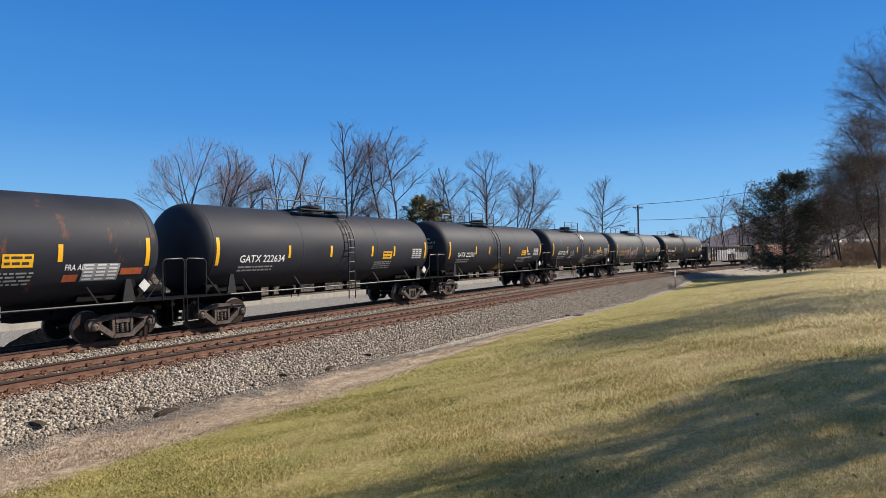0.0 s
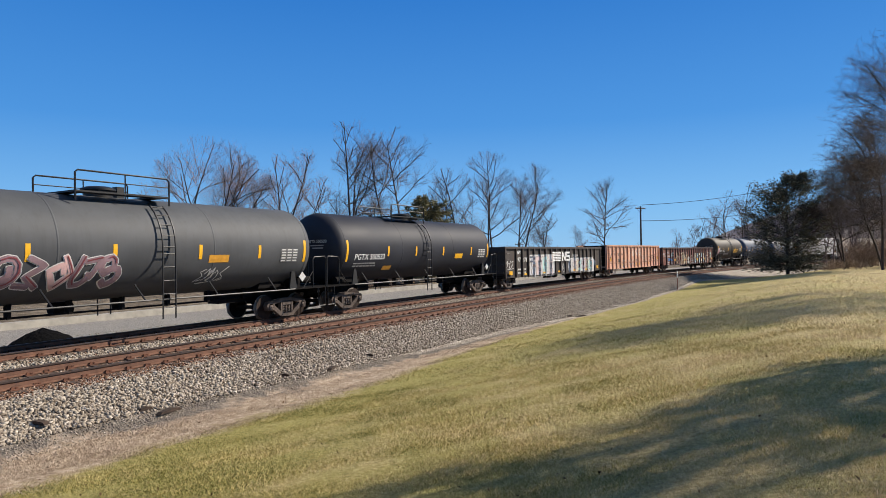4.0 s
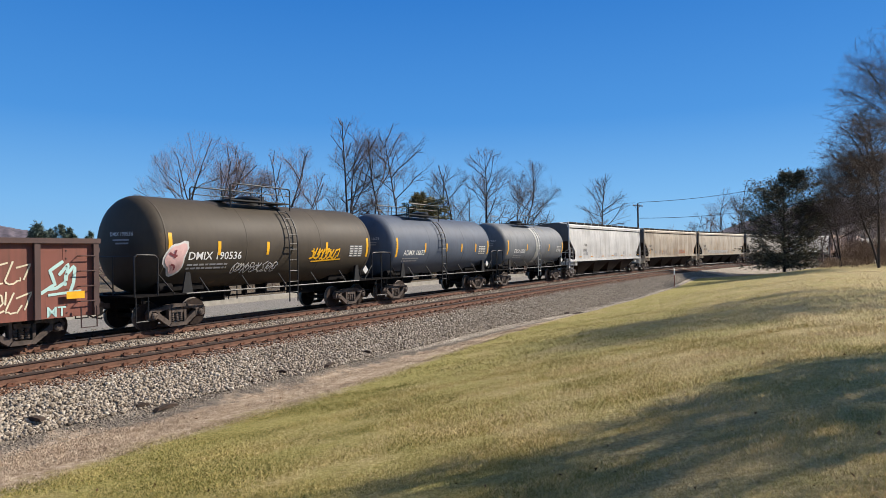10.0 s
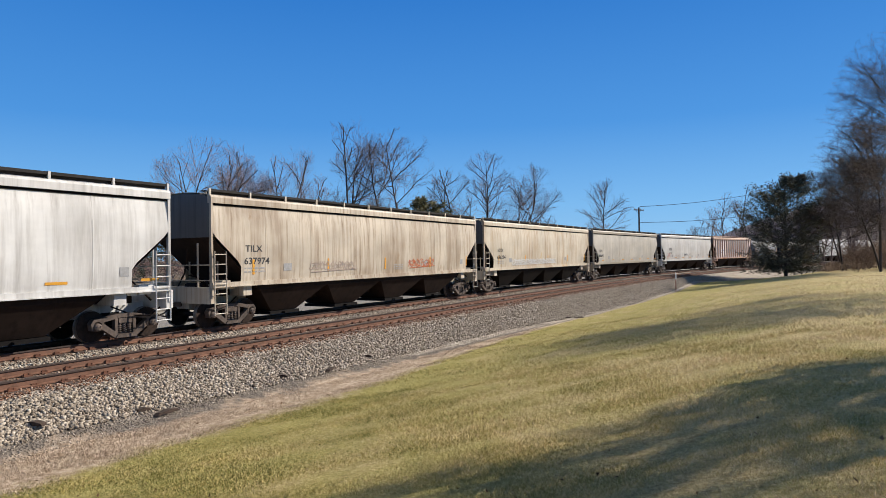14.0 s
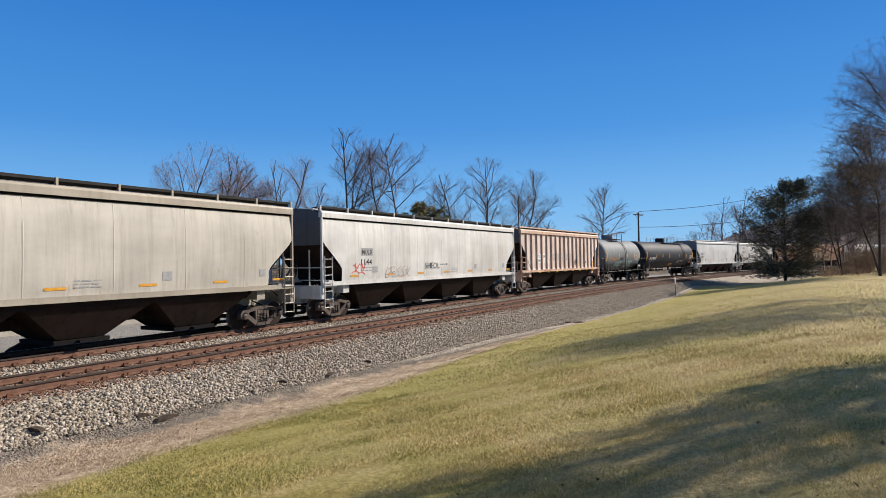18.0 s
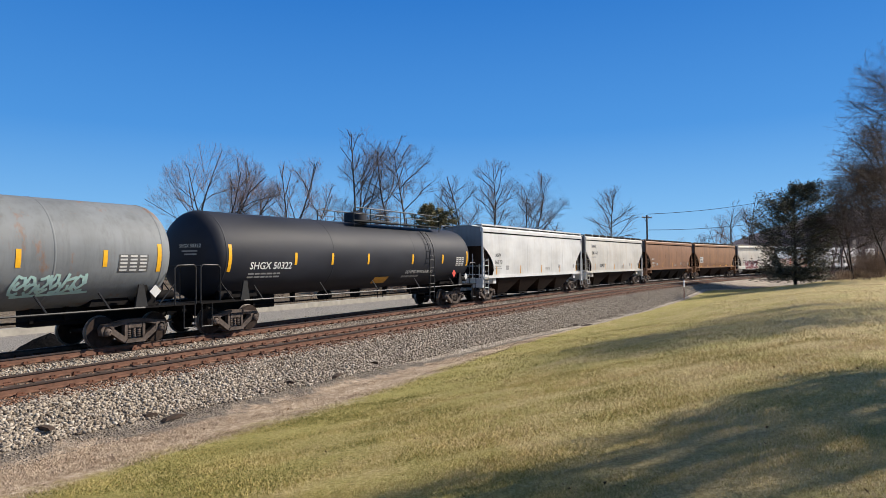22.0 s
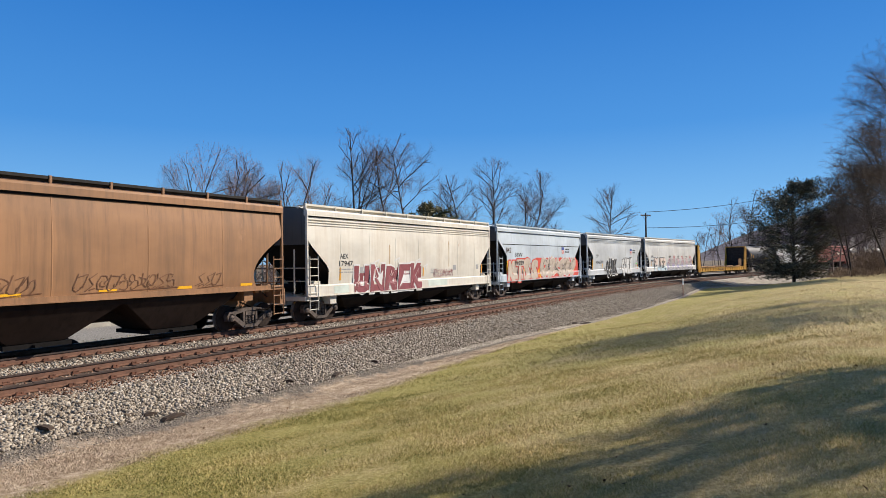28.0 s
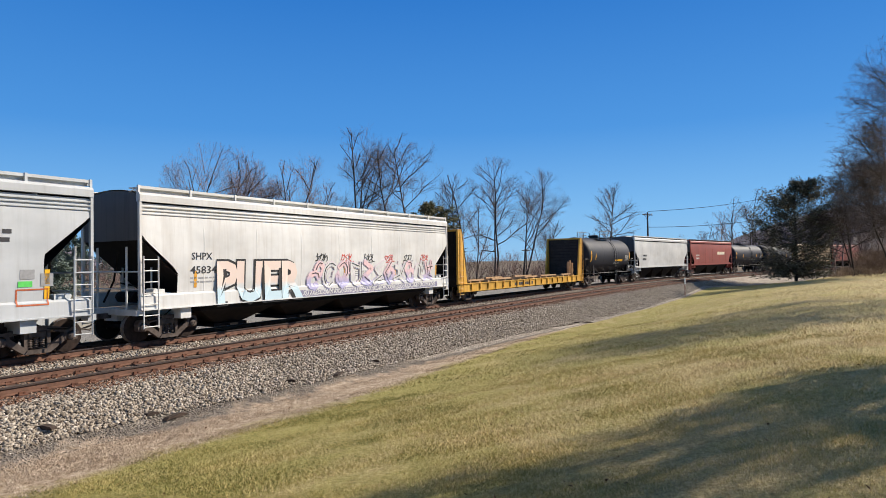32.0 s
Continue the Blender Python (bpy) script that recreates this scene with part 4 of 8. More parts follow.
def gondola_wagon(length, label, paint, z0, z1, rib_at, rib_paint=None, ledge=None, floor_mat=None, ends=None, truck_in=2.4, ladders=True, inset=0.0):
    rib_paint = rib_paint or paint
    car = start_car("gondola_wagon", length, label, truck_in)
    lo, hi = ends or (0.75 - length / 2, length / 2 - 0.75)
    hb = (hi - lo) / 2
    surf = lambda z, x=None: 1.55 if x is not None and min(abs(x - q) for q in rib_at) < 0.085 else 1.44
    for sy in (-1, 1):
        g = Geo()
        xs = [lo, lo + 3.0, lo + 3.3, hi - 3.3, hi - 3.0, hi]
        zl = [z0 + 0.04, z0 + 0.04, z0, z0, z0 + 0.04, z0 + 0.04]
        poly = list(zip(xs, zl)) + [(hi, z1 - 0.12), (lo, z1 - 0.12)]
        g.prism(poly, sy * 1.38, sy * 1.44)
        part("side_panel", g, paint, car)
        part("top_chord", Geo().box(lo - 0.05, hi + 0.05, sy * 1.36, sy * 1.57, z1 - 0.14, z1), rib_paint, car)
        part("bottom_chord", Geo().box(lo + 3.3, hi - 3.3, sy * 1.38, sy * 1.50, z0, z0 + 0.10), rib_paint, car)
        if ledge:
            part("side_ledge", Geo().box(lo, hi, sy * 1.43, sy * 1.52, ledge - 0.05, ledge), rib_paint, car)
        for x in [lo + 0.07] + [q for q in rib_at if lo + 0.3 < q < hi - 0.3] + [hi - 0.07]:
            zz = z0 + (0.04 if x < lo + 3.2 or x > hi - 3.2 else 0.0)
            part("side_rib", Geo().box(x - 0.075, x + 0.075, sy * 1.435, sy * 1.55, zz, z1 - 0.135), rib_paint, car)
    part("floor", Geo().box(lo, hi, -1.40, 1.40, z0 + 0.22, z0 + 0.30), floor_mat or paint, car)
    part("centre_sill", Geo().box(lo, hi, -0.25, 0.25, z0 - 0.08, z0 + 0.22), STEEL_DARK, car)
    for s in (-1, 1):
        e = lo if s < 0 else hi
        g = Geo()
        if inset:   # the end gate stands back between raking posts
            for y in (-1.36, -0.5, 0.5, 1.36):
                part("raking_post", Geo().prism([(e, z0 + 0.2), (e - s * 0.12, z0 + 0.2), (e - s * 0.75, z1 - 0.05), (e - s * 0.6, z1 - 0.05)], y - 0.05, y + 0.05), RUSTY_POST, car)
            part("end_walk", Geo().box(min(e, e - s * inset), max(e, e - s * inset), -1.38, 1.38, z0 + 0.14, z0 + 0.2), STEEL_DARK, car)
            part("hand_bar", Geo().tube([(e - s * 0.3, -1.3, z0 + 1.3), (e - s * 0.3, 1.3, z0 + 1.3)], 0.025), RUSTY_POST, car)
            e = e - s * inset
        g.box(min(e, e - s * 0.05), max(e, e - s * 0.05), -1.38, 1.38, z0 + 0.2, z1 - 0.02)
        for q in range(4):
            zz = z0 + 0.35 + q * (z1 - z0 - 0.55) / 3.4
            g.box(min(e, e + s * 0.11), max(e, e + s * 0.11), -1.42, 1.42, zz, zz + 0.13)
        # a set-back gate is coloured near black for the shade inside the end
        part("end_wall", g, STEEL_DARK if inset else rib_paint, car)
        e = lo if s < 0 else hi
        g = Geo().box(min(e - s * 0.1, e + s * 0.2), max(e - s * 0.1, e + s * 0.2), -1.4, 1.4, z0 + 0.02, z0 + 0.22)
        g.box(min(e - s * 1.5, e - s * 1.85), max(e - s * 1.5, e - s * 1.85), -1.4, 1.4, z0 - 0.05, z0 + 0.22)
        part("end_sill", g, STEEL_DARK, car)
        for y in (-1.60, 1.60):
            a, b = e - s * 0.1, e - s * 0.55
            if ladders:
                part("ladder", ladder_geo(min(a, b), max(a, b), z0 + 0.1, z1 - 0.35, y, 0.38, 0.02), rib_paint, car)
            else:
                for k in range(4):
                    zz = z0 + 0.45 + k * 0.42
                    part("grab_iron", Geo().tube([(a, y * 0.9, zz), (a, y, zz), (b, y, zz), (b, y * 0.9, zz)], 0.016, 5), rib_paint, car)
            g = Geo().tube([(a, y, z0 + 0.3), (a, y, 0.5), (b, y, 0.5), (b, y, z0 + 0.3)], 0.02)
            part("stirrup_step", g, rib_paint, car)
        part("corner_plate", Geo().box(min(e - s * 0.02, e - s * 0.95), max(e - s * 0.02, e - s * 0.95), -1.4455, -1.4405, z0 + 0.06, z1 - 0.2), paint, car)
        g = Geo()
        for k in range(9):
            zz = z0 + 0.16 + k * (z1 - z0 - 0.5) / 8
            for q in (0.10, 0.86):
                g.box(e - s * q - 0.018, e - s * q + 0.018, -1.462, -1.4445, zz - 0.018, zz + 0.018)
        part("rivets", g, rib_paint, car)
    g = Geo().box(-0.9, -0.3, -0.9, -0.5, z0 - 0.25, z0 + 0.05).lathe([(0, 0.001), (0, 0.16), (0.7, 0.16), (0.7, 0.001)], "x", (0.3, -0.8, z0 - 0.1), 12)
    part("brake_gear", g, STEEL_DARK, car)
    return car, surf, hb


# ---- bulkhead flat wagon ----
def bulkhead_flat(length, label, yellow, dark, wood):
    car = start_car("bulkhead_flat_wagon", length, label, 2.5)
    hb = length / 2 - 0.72
    surf = lambda z, x=0.0: 1.52
    part("deck", Geo().box(-hb, hb, -1.45, 1.45, 0.98, 1.10), dark, car)
    for sy in (-1, 1):
        g = Geo().box(-hb, hb, sy * 1.44, sy * 1.52, 0.66, 1.14)
        g.box(-hb, hb, sy * 1.42, sy * 1.58, 1.12, 1.16)
        part("side_sill", g, yellow, car)
        for i in range(18):
            x = -hb + 1.5 + (2 * hb - 3) * i / 17
            part("stake_pocket", Geo().box(x - 0.09, x + 0.09, sy * 1.51, sy * 1.60, 0.78, 1.1), yellow, car)
    part("centre_sill", Geo().box(-hb, hb, -0.35, 0.35, 0.5, 0.98), dark, car)
    for s in (-1, 1):
        e = s * hb
        a, b = e, e - s * 0.35
        part("bulkhead", Geo().box(min(e - s * 0.02, e - s * 0.25), max(e - s * 0.02, e - s * 0.25), -1.38, 1.38, 1.1, 4.2), dark, car)
        for sy in (-1, 1):
            g = Geo().prism([(e, 1.1), (e - s * 1.05, 1.1), (e - s * 0.42, 4.28), (e, 4.28)], sy * 1.38, sy * 1.50)
            post = part("bulkhead_post", g, yellow, car)
        part("bulkhead_cap", Geo().box(min(e + s * 0.01, e - s * 0.42), max(e + s * 0.01, e - s * 0.42), -1.5, 1.5, 4.18, 4.30), yellow, car)
        for i in range(12):
            z = 1.2 + i * 0.248
            x = e - s * 0.27
            part("lining_plank", Geo().box(x - 0.02, x + 0.02, -1.36, 1.36, z, z + 0.23), wood[1], car)
            x = e + s * 0.01
            part("lining_plank", Geo().box(x - 0.02, x + 0.02, -1.30, 1.30, z, z + 0.23), dark, car)
        part("ladder", ladder_geo(min(e - s * 0.02, e - s * 0.45), max(e - s * 0.02, e - s * 0.45), 0.5, 4.1, -1.6), yellow, car)
    for i in range(16):
        x = -hb + 1.7 + (2 * hb - 3.4) * i / 15
        part("deck_riser", Geo().box(x - 0.08, x + 0.08, -1.35, 1.35, 1.10, 1.24), wood[0], car)
    for i, (x, y, l) in enumerate(((-4, -1.0, 2.8), (0.5, -1.1, 2.2), (4.5, -0.8, 3.0), (7.5, -1.1, 2.0), (-7.5, -1.0, 2.0), (2.5, 0.4, 3.0), (-2.0, 0.6, 2.5))):
        part("loose_timber", Geo().box(x - l / 2, x + l / 2, y - 0.07, y + 0.07, 1.24, 1.34), wood[0], car)
    for i in range(5):
        part("standing_timber", Geo().box(hb - 1.5 - i * 0.22, hb - 1.4 - i * 0.22, -1.2 + 0.1 * (i % 2), -1.05 + 0.1 * (i % 2), 1.24, 2.2 + 0.1 * (i % 3)), wood[0], car)
    return car, surf, hb
# ---- the train, wagon by wagon from its head; (wagon, place of its middle on the line at 16 s) ----
TRAIN = []


def couple(car, s_from, s_to):
    TRAIN.append((car, (s_from + s_to) / 2, s_to - s_from))


# base colour lowered to carry the shade beneath the wagons
UNDER_BLACK = car_paint("near_black_underframe", (0.011, 0.009, 0.008), (0.035, 0.025, 0.018), 0.6, 0.8, spec=0.1)
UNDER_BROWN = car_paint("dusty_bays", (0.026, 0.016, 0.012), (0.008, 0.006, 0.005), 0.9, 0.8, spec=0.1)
PALE = plain("pale_decal", (0.55, 0.55, 0.53), 0.5, 0, 0.1)
ORANGE_DECAL = plain("orange_decal", (0.45, 0.11, 0.04), 0.6, 0, 0.2)
SPRAY_WHITE = plain("spray_white", (0.60, 0.59, 0.57), 0.6, 0, 0.1, 3)
SPRAY_PINK = plain("spray_pink", (0.62, 0.40, 0.38), 0.6, 0, 0.2, 2)
SPRAY_CREAM = plain("spray_cream", (0.66, 0.58, 0.42), 0.6, 0, 0.2, 2)
SPRAY_MINT = plain("spray_mint", (0.42, 0.62, 0.58), 0.6, 0, 0.15, 2)
SPRAY_RED = plain("spray_red", (0.55, 0.06, 0.04), 0.6, 0, 0.2, 2)
SPRAY_MAROON = plain("spray_maroon", (0.20, 0.045, 0.055), 0.6, 0, 0.2, 2)
SPRAY_BROWN = plain("faded_brown_spray", (0.150, 0.066, 0.032), 0.6, 0, 0.3, 2)
SPRAY_TAUPE = plain("spray_taupe", (0.33, 0.26, 0.22), 0.6, 0, 0.2, 2)
SPRAY_BLACK = plain("spray_black", (0.02, 0.02, 0.022), 0.6, 0, 0.2, 2)
SPRAY_DUSKLILAC = plain("spray_dusk_lilac", (0.20, 0.19, 0.27), 0.6, 0, 0.4, 1.5)
SPRAY_SKY = plain("spray_sky", (0.36, 0.52, 0.62), 0.6, 0, 0.2, 2)
SPRAY_BLUSH = plain("spray_blush", (0.56, 0.45, 0.43), 0.7, 0, 0.35, 1.2)
SPRAY_RUSTCREAM = plain("rubbed_cream_spray", (0.40, 0.26, 0.16), 0.7, 0, 0.6, 2.5)
SPRAY_STONE = plain("spray_stone", (0.46, 0.38, 0.31), 0.6, 0, 0.15, 2)
SPRAY_DUSK = plain("faded_dark_spray", (0.075, 0.045, 0.035), 0.6, 0, 0.3, 2)
SPRAY_BLUE = plain("spray_blue", (0.04, 0.22, 0.50), 0.6, 0, 0.15, 2)


def spray_fade(name, low, high, z0, z1):
    """Spray paint that changes colour from one height to another."""
    m, nt, b = nodes_of(name)
    sp = nt.nodes.new("ShaderNodeSeparateXYZ")
    link(nt, coords(nt), sp.inputs["Vector"])
    u = math_of(nt, "MULTIPLY", math_of(nt, "SUBTRACT", sp.outputs["Z"], z0), 1 / (z1 - z0))
    u = math_of(nt, "ADD", u, math_of(nt, "MULTIPLY", math_of(nt, "SUBTRACT", noise_of(nt, coords(nt), 3, 4), 0.5), 0.7), True)
    link(nt, ramp(nt, u, (0.25, low), (0.75, high)), b.inputs["Base Color"])
    b.inputs["Roughness"].default_value = 0.6
    return m


PANEL_GREY = plain("dull_panel", (0.10, 0.10, 0.10), 0.6, 0, 0.15)


def tank_dress(car, surf, hl, text, tx, tz, tw, size, ink, marks, seed, panel=True, diamond=True, sub=True, mid=0.0):
    if text:
        lettering(car, text, tx, tz, size, surf, ink, tw)
    if sub:
        small_print(car, tx, tz - 0.14, tw * 0.75, 2, surf, GREYTXT, 0.06, 0.06, seed)
    rects(car, "reflector_stripe", [(mid - hl + 0.80, mid - hl + 0.94, 2.24, 3.2)], surf, YELLOW)
    rects(car, "reflector_stripe", [(mid + hl - 0.90, mid + hl - 0.76, 2.3, 3.15)], surf, YELLOW)
    for x in marks:
        rects(car, "reflector_stripe", [(x, x + 0.13, 2.46, 2.94)], surf, YELLOW)
    if panel:
        data_panel(car, mid + hl - 2.15, 2.3, 0.95, 0.52, surf, PANEL_GREY, PALE)
    if diamond:
        g = Geo()
        x, z, d = mid + hl - 0.95, 1.70, 0.20
        y = -1.56
        g.add([(x - d, y, z), (x, y, z - d), (x + d, y, z), (x, y, z + d), (x - d, y + 0.02, z), (x, y + 0.02, z - d), (x + d, y + 0.02, z), (x, y + 0.02, z + d)],
              [(0, 1, 2, 3), (7, 6, 5, 4), (0, 4, 5, 1), (1, 5, 6, 2), (2, 6, 7, 3), (3, 7, 4, 0)])
        part("placard", g, PALE, car)


def black_tank(length, text, tx, tw, label, marks, seed, col=(0.0180, 0.0205, 0.0300), rust=0.0, ink=None, box=None, rust_col=(0.2, 0.07, 0.03), amount=0.12, ladder_x=0.5, **kw):
    paint = car_paint("tank_paint_%d" % seed, col, (0.030, 0.026, 0.022), amount, 0.60, rust, rust_col, seed * 7.3, 0.0, 0.22)
    car, surf, hl = tank_wagon(length, label, paint, ladder_x, **kw)
    tank_dress(car, surf, hl, text, tx, 2.32, tw, 0.27, ink or WHITE, marks, seed, seed != 1, mid=kw.get("mid", 0.0))
    if text:
        head_text(car, text, hl, 1.59, 2.86, -0.55, 3.10, 0.13, 0.95, PALE)
        if box:
            head_text(car, "HOT", hl, 1.59, 2.86, -0.6, 3.32, 0.13, 0.26, PALE)
        for q in range(2):
            head_bar(car, hl, 1.59, 2.86, -0.55 - 0.05 * q, 2.95 - 0.11 * q, 0.05, 0.7 - 0.15 * q, GREYTXT)
    if box:
        rects(car, "yellow_notice", [(box, box + 0.75, 2.33, 2.68)], surf, YELLOW)
        small_print(car, box + 0.05, 2.62, 0.65, 2, surf, DARKTXT, 0.07, 0.08, seed)
        small_print(car, box - 0.6, 2.2, 1.4, 4, surf, GREYTXT, 0.045, 0.05, seed + 1)
    return car, surf, hl


# 1 to 6: black tank wagons
car, surf, hl = black_tank(16.5, "", 0, 1, "black tank wagon with orange rust along its top", (4.17, 1.0), 1, rust=0.25, rust_col=(0.16, 0.055, 0.028), box=2.8)
lettering(car, "FRA AIP", 4.4, 2.22, 0.17, surf, WHITE, 0.6)
data_panel(car, 4.9, 1.9, 1.1, 0.5, surf, GREYTXT, WHITE)
rects(car, "orange_notice", [(6.05, 6.75, 2.05, 2.25)], surf, ORANGE_DECAL)
rects(car, "orange_notice", [(4.4, 4.8, 1.9, 2.1)], surf, ORANGE_DECAL)
couple(car, -260.6, -244.1)
car, surf, hl = black_tank(16.5, "GATX 222634", -5.92, 2.25, "black tank wagon with yellow reflector stripes", (-3.48, -0.94, 2.04, 3.87), 2, box=3.0, half=7.76, mid=-0.04, ladder_x=0.18)
couple(car, -244.1, -227.6)
car, surf, hl = black_tank(16.45, "GATX 222513", -5.87, 2.05, "black tank wagon with a yellow notice on its belly", (-3.67, -1.81, 1.23, 4.29), 3, box=3.4, ladder_x=-0.85)
rects(car, "yellow_notice", [(0.1, 1.25, 1.35, 1.75)], surf, plain("dull_yellow_sheet", (0.30, 0.21, 0.02), 0.6, 0, 0.15))
lettering(car, "HOT", 4.45, 2.55, 0.12, surf, WHITE, 0.3)
lettering(car, "ASPHALT", 4.45, 2.36, 0.12, surf, WHITE, 0.62)
lettering(car, "SR-8754 FRA AIP", 4.1, 2.12, 0.12, surf, PALE, 1.25)
couple(car, -227.6, -211.15)
car, surf, hl = black_tank(16.45, "GATX 222573", -5.8, 2.0, "dull black tank wagon with white sprayed tags", (-3.9, -1.64, 1.39, 4.34), 4, box=3.47, ladder_x=-0.85, rust=0.12, rust_col=(0.12, 0.09, 0.06))
scribble(car, -3.4, -2.2, 1.95, 2.6, surf, SPRAY_WHITE, 3)
rects(car, "yellow_notice", [(0.45, 1.45, 1.36, 1.80)], surf, plain("faded_yellow_sheet", (0.30, 0.21, 0.02), 0.6, 0, 0.15))
for k, (a, b, z0, z1, w) in enumerate(((-0.15, 0.75, 1.66, 2.15, 0.020), (0.5, 1.4, 1.70, 2.25, 0.016), (-0.1, 1.3, 1.74, 1.92, 0.012), (-0.45, 0.55, 3.60, 4.02, 0.022), (-0.2, 0.45, 3.66, 3.94, 0.016), (1.55, 2.15, 1.78, 2.0, 0.010))):
    scribble(car, a, b, z0, z1, surf, SPRAY_WHITE, 205 + k, w)
scribble(car, 2.3, 3.0, 1.95, 2.65, surf, GREYTXT, 215, 0.02)
scribble(car, 2.9, 3.8, 2.0, 2.65, surf, GREYTXT, 216, 0.02)
lettering(car, "HOT", 4.53, 2.55, 0.12, surf, WHITE, 0.3)
lettering(car, "ASPHALT", 4.53, 2.38, 0.12, surf, WHITE, 0.62)
lettering(car, "SR-8754 FRA AIP", 4.2, 2.14, 0.12, surf, PALE, 1.3)
rects(car, "orange_notice", [(6.0, 6.4, 2.08, 2.24)], surf, ORANGE_DECAL)
couple(car, -211.15, -194.7)
car, surf, hl = black_tank(16.95, "UTLX 641373", -6.09, 2.05, "dark grey tank wagon with pink outlined graffiti", (-3.45, -1.05, 1.97, 4.61), 5, col=(0.072, 0.076, 0.082), ink=YELLOW, amount=0.3)
TANK_TINT = plain("tinted_grey_spray", (0.26, 0.17, 0.19), 0.6, 0, 0.3, 2)
burner(car, -4.3, -0.75, 1.68, 2.66, 5, [TANK_TINT, TANK_TINT, SPRAY_PINK], SPRAY_WHITE, SPRAY_MAROON, surf, 21, None, 0.2, 0.085, 0.028)
rects(car, "yellow_notice", [(2.4, 3.25, 2.34, 2.60)], surf, AMBER)
small_print(car, -6.1, 2.24, 1.9, 2, surf, AMBER, 0.05, 0.07, 23)
lettering(car, "TEST", -6.62, 1.78, 0.12, surf, PALE, 0.3)
for k, (a, b) in enumerate(((2.1, 2.7), (2.6, 3.3))):
    scribble(car, a, b, 1.68, 2.18, surf, PALE, 221 + k, 0.016)
scribble(car, -7.0, -6.4, 2.0, 2.6, surf, GREYTXT, 224, 0.016)
couple(car, -194.7, -177.75)
car, surf, hl = black_tank(16.85, "PGTX 500533", -6.43, 2.3, "glossy black tank wagon with white stencilled marks", (-3.91, -1.41, 1.40, 4.74), 6, ladder_x=-0.5)
rects(car, "yellow_notice", [(2.85, 3.75, 2.28, 2.55)], surf, YELLOW)
rects(car, "yellow_notice", [(-4.0, -3.3, 1.80, 2.0)], surf, AMBER)
couple(car, -177.75, -160.9)

# 7: dark gondola
P7 = car_paint("dark_gondola_paint", (0.030, 0.022, 0.019), (0.10, 0.07, 0.05), 0.5, 0.6, 0.1, (0.12, 0.05, 0.03), 3.1)
RIBS7 = (-7.9, -6.89, -5.86, -4.85, -3.77, -2.71, -1.64, -0.66, 0.38, 1.46, 2.49, 3.59, 4.72, 5.73, 6.71, 7.75, 8.79)
car, surf, hb = gondola_wagon(22.2, "dark brown steel gondola with pale graffiti", P7, 0.80, 2.98, RIBS7, ends=(-9.7, 10.46), truck_in=2.7, ladders=False)
lettering(car, "NW", -7.6, 2.46, 0.26, surf, WHITE, 0.5)
lettering(car, "97", -7.58, 1.92, 0.32, surf, WHITE, 0.46)
lettering(car, "074", -6.72, 1.90, 0.32, surf, WHITE, 0.68)
for z, ws in ((1.32, (0.5, 0.55)), (1.08, (0.42, 0.45))):
    small_print(car, -7.58, z + 0.12, ws[0], 1, surf, PALE, 0.12, 0.1, 4)
    small_print(car, -6.72, z + 0.12, ws[1], 1, surf, PALE, 0.12, 0.1, 5)
burner(car, -5.2, -1.3, 0.86, 2.30, 6, [SPRAY_WHITE, SPRAY_BLUSH, SPRAY_WHITE, SPRAY_MINT], SPRAY_TAUPE, SPRAY_PINK, surf, 33, SPRAY_WHITE, 0.12, 0.10, 0.022)
rects(car, "blue_patch", [(-5.70, -5.02, 1.86, 2.28)], surf, plain("navy_patch", (0.03, 0.04, 0.08)), 0.055)
v, f = letters("MW", 0.30, 0.58)
marking(car, "lettering", v, f, -5.66, 1.92, surf, WHITE, 0.06)
for i in range(6):
    rects(car, "white_band", [(-1.5, 0.28, 1.86 + i * 0.13, 1.94 + i * 0.13)], lambda z, x=0.0: 1.555, WHITE)
emblem(car, 0.50, 1.86, 0.82, 0.74, 0.12, lambda z, x=0.0: 1.555, WHITE)
burner(car, 2.7, 8.2, 0.88, 1.98, 9, [SPRAY_WHITE, SPRAY_BLUSH, SPRAY_CREAM, SPRAY_MINT], SPRAY_MAROON, SPRAY_PINK, surf, 35, SPRAY_WHITE, 0.12, 0.11, 0.022)
scribble(car, 0.65, 1.3, 0.9, 1.7, surf, SPRAY_WHITE, 12)
scribble(car, 3.0, 4.4, 2.1, 2.4, surf, SPRAY_WHITE, 13)
scribble(car, -9.4, -8.4, 1.45, 2.05, surf, SPRAY_WHITE, 14)
rects(car, "stencil_frame", [(8.0, 8.5, 1.75, 1.79), (8.0, 8.5, 2.15, 2.19), (8.0, 8.04, 1.79, 2.15), (8.46, 8.5, 1.79, 2.15), (8.23, 8.27, 1.79, 2.15)], surf, PALE)
for x in (-9.18, -6.77, -3.4, -0.4, 3.0, 6.0, 9.0):
    w = 0.5 if abs(x) > 8 else 0.45
    rects(car, "yellow_plate", [(x, x + w, 1.04 if abs(x) > 8 else 0.98, 1.30 if abs(x) > 8 else 1.1)], lambda z, x=0.0: 1.56, YELLOW)
couple(car, -160.9, -138.7)

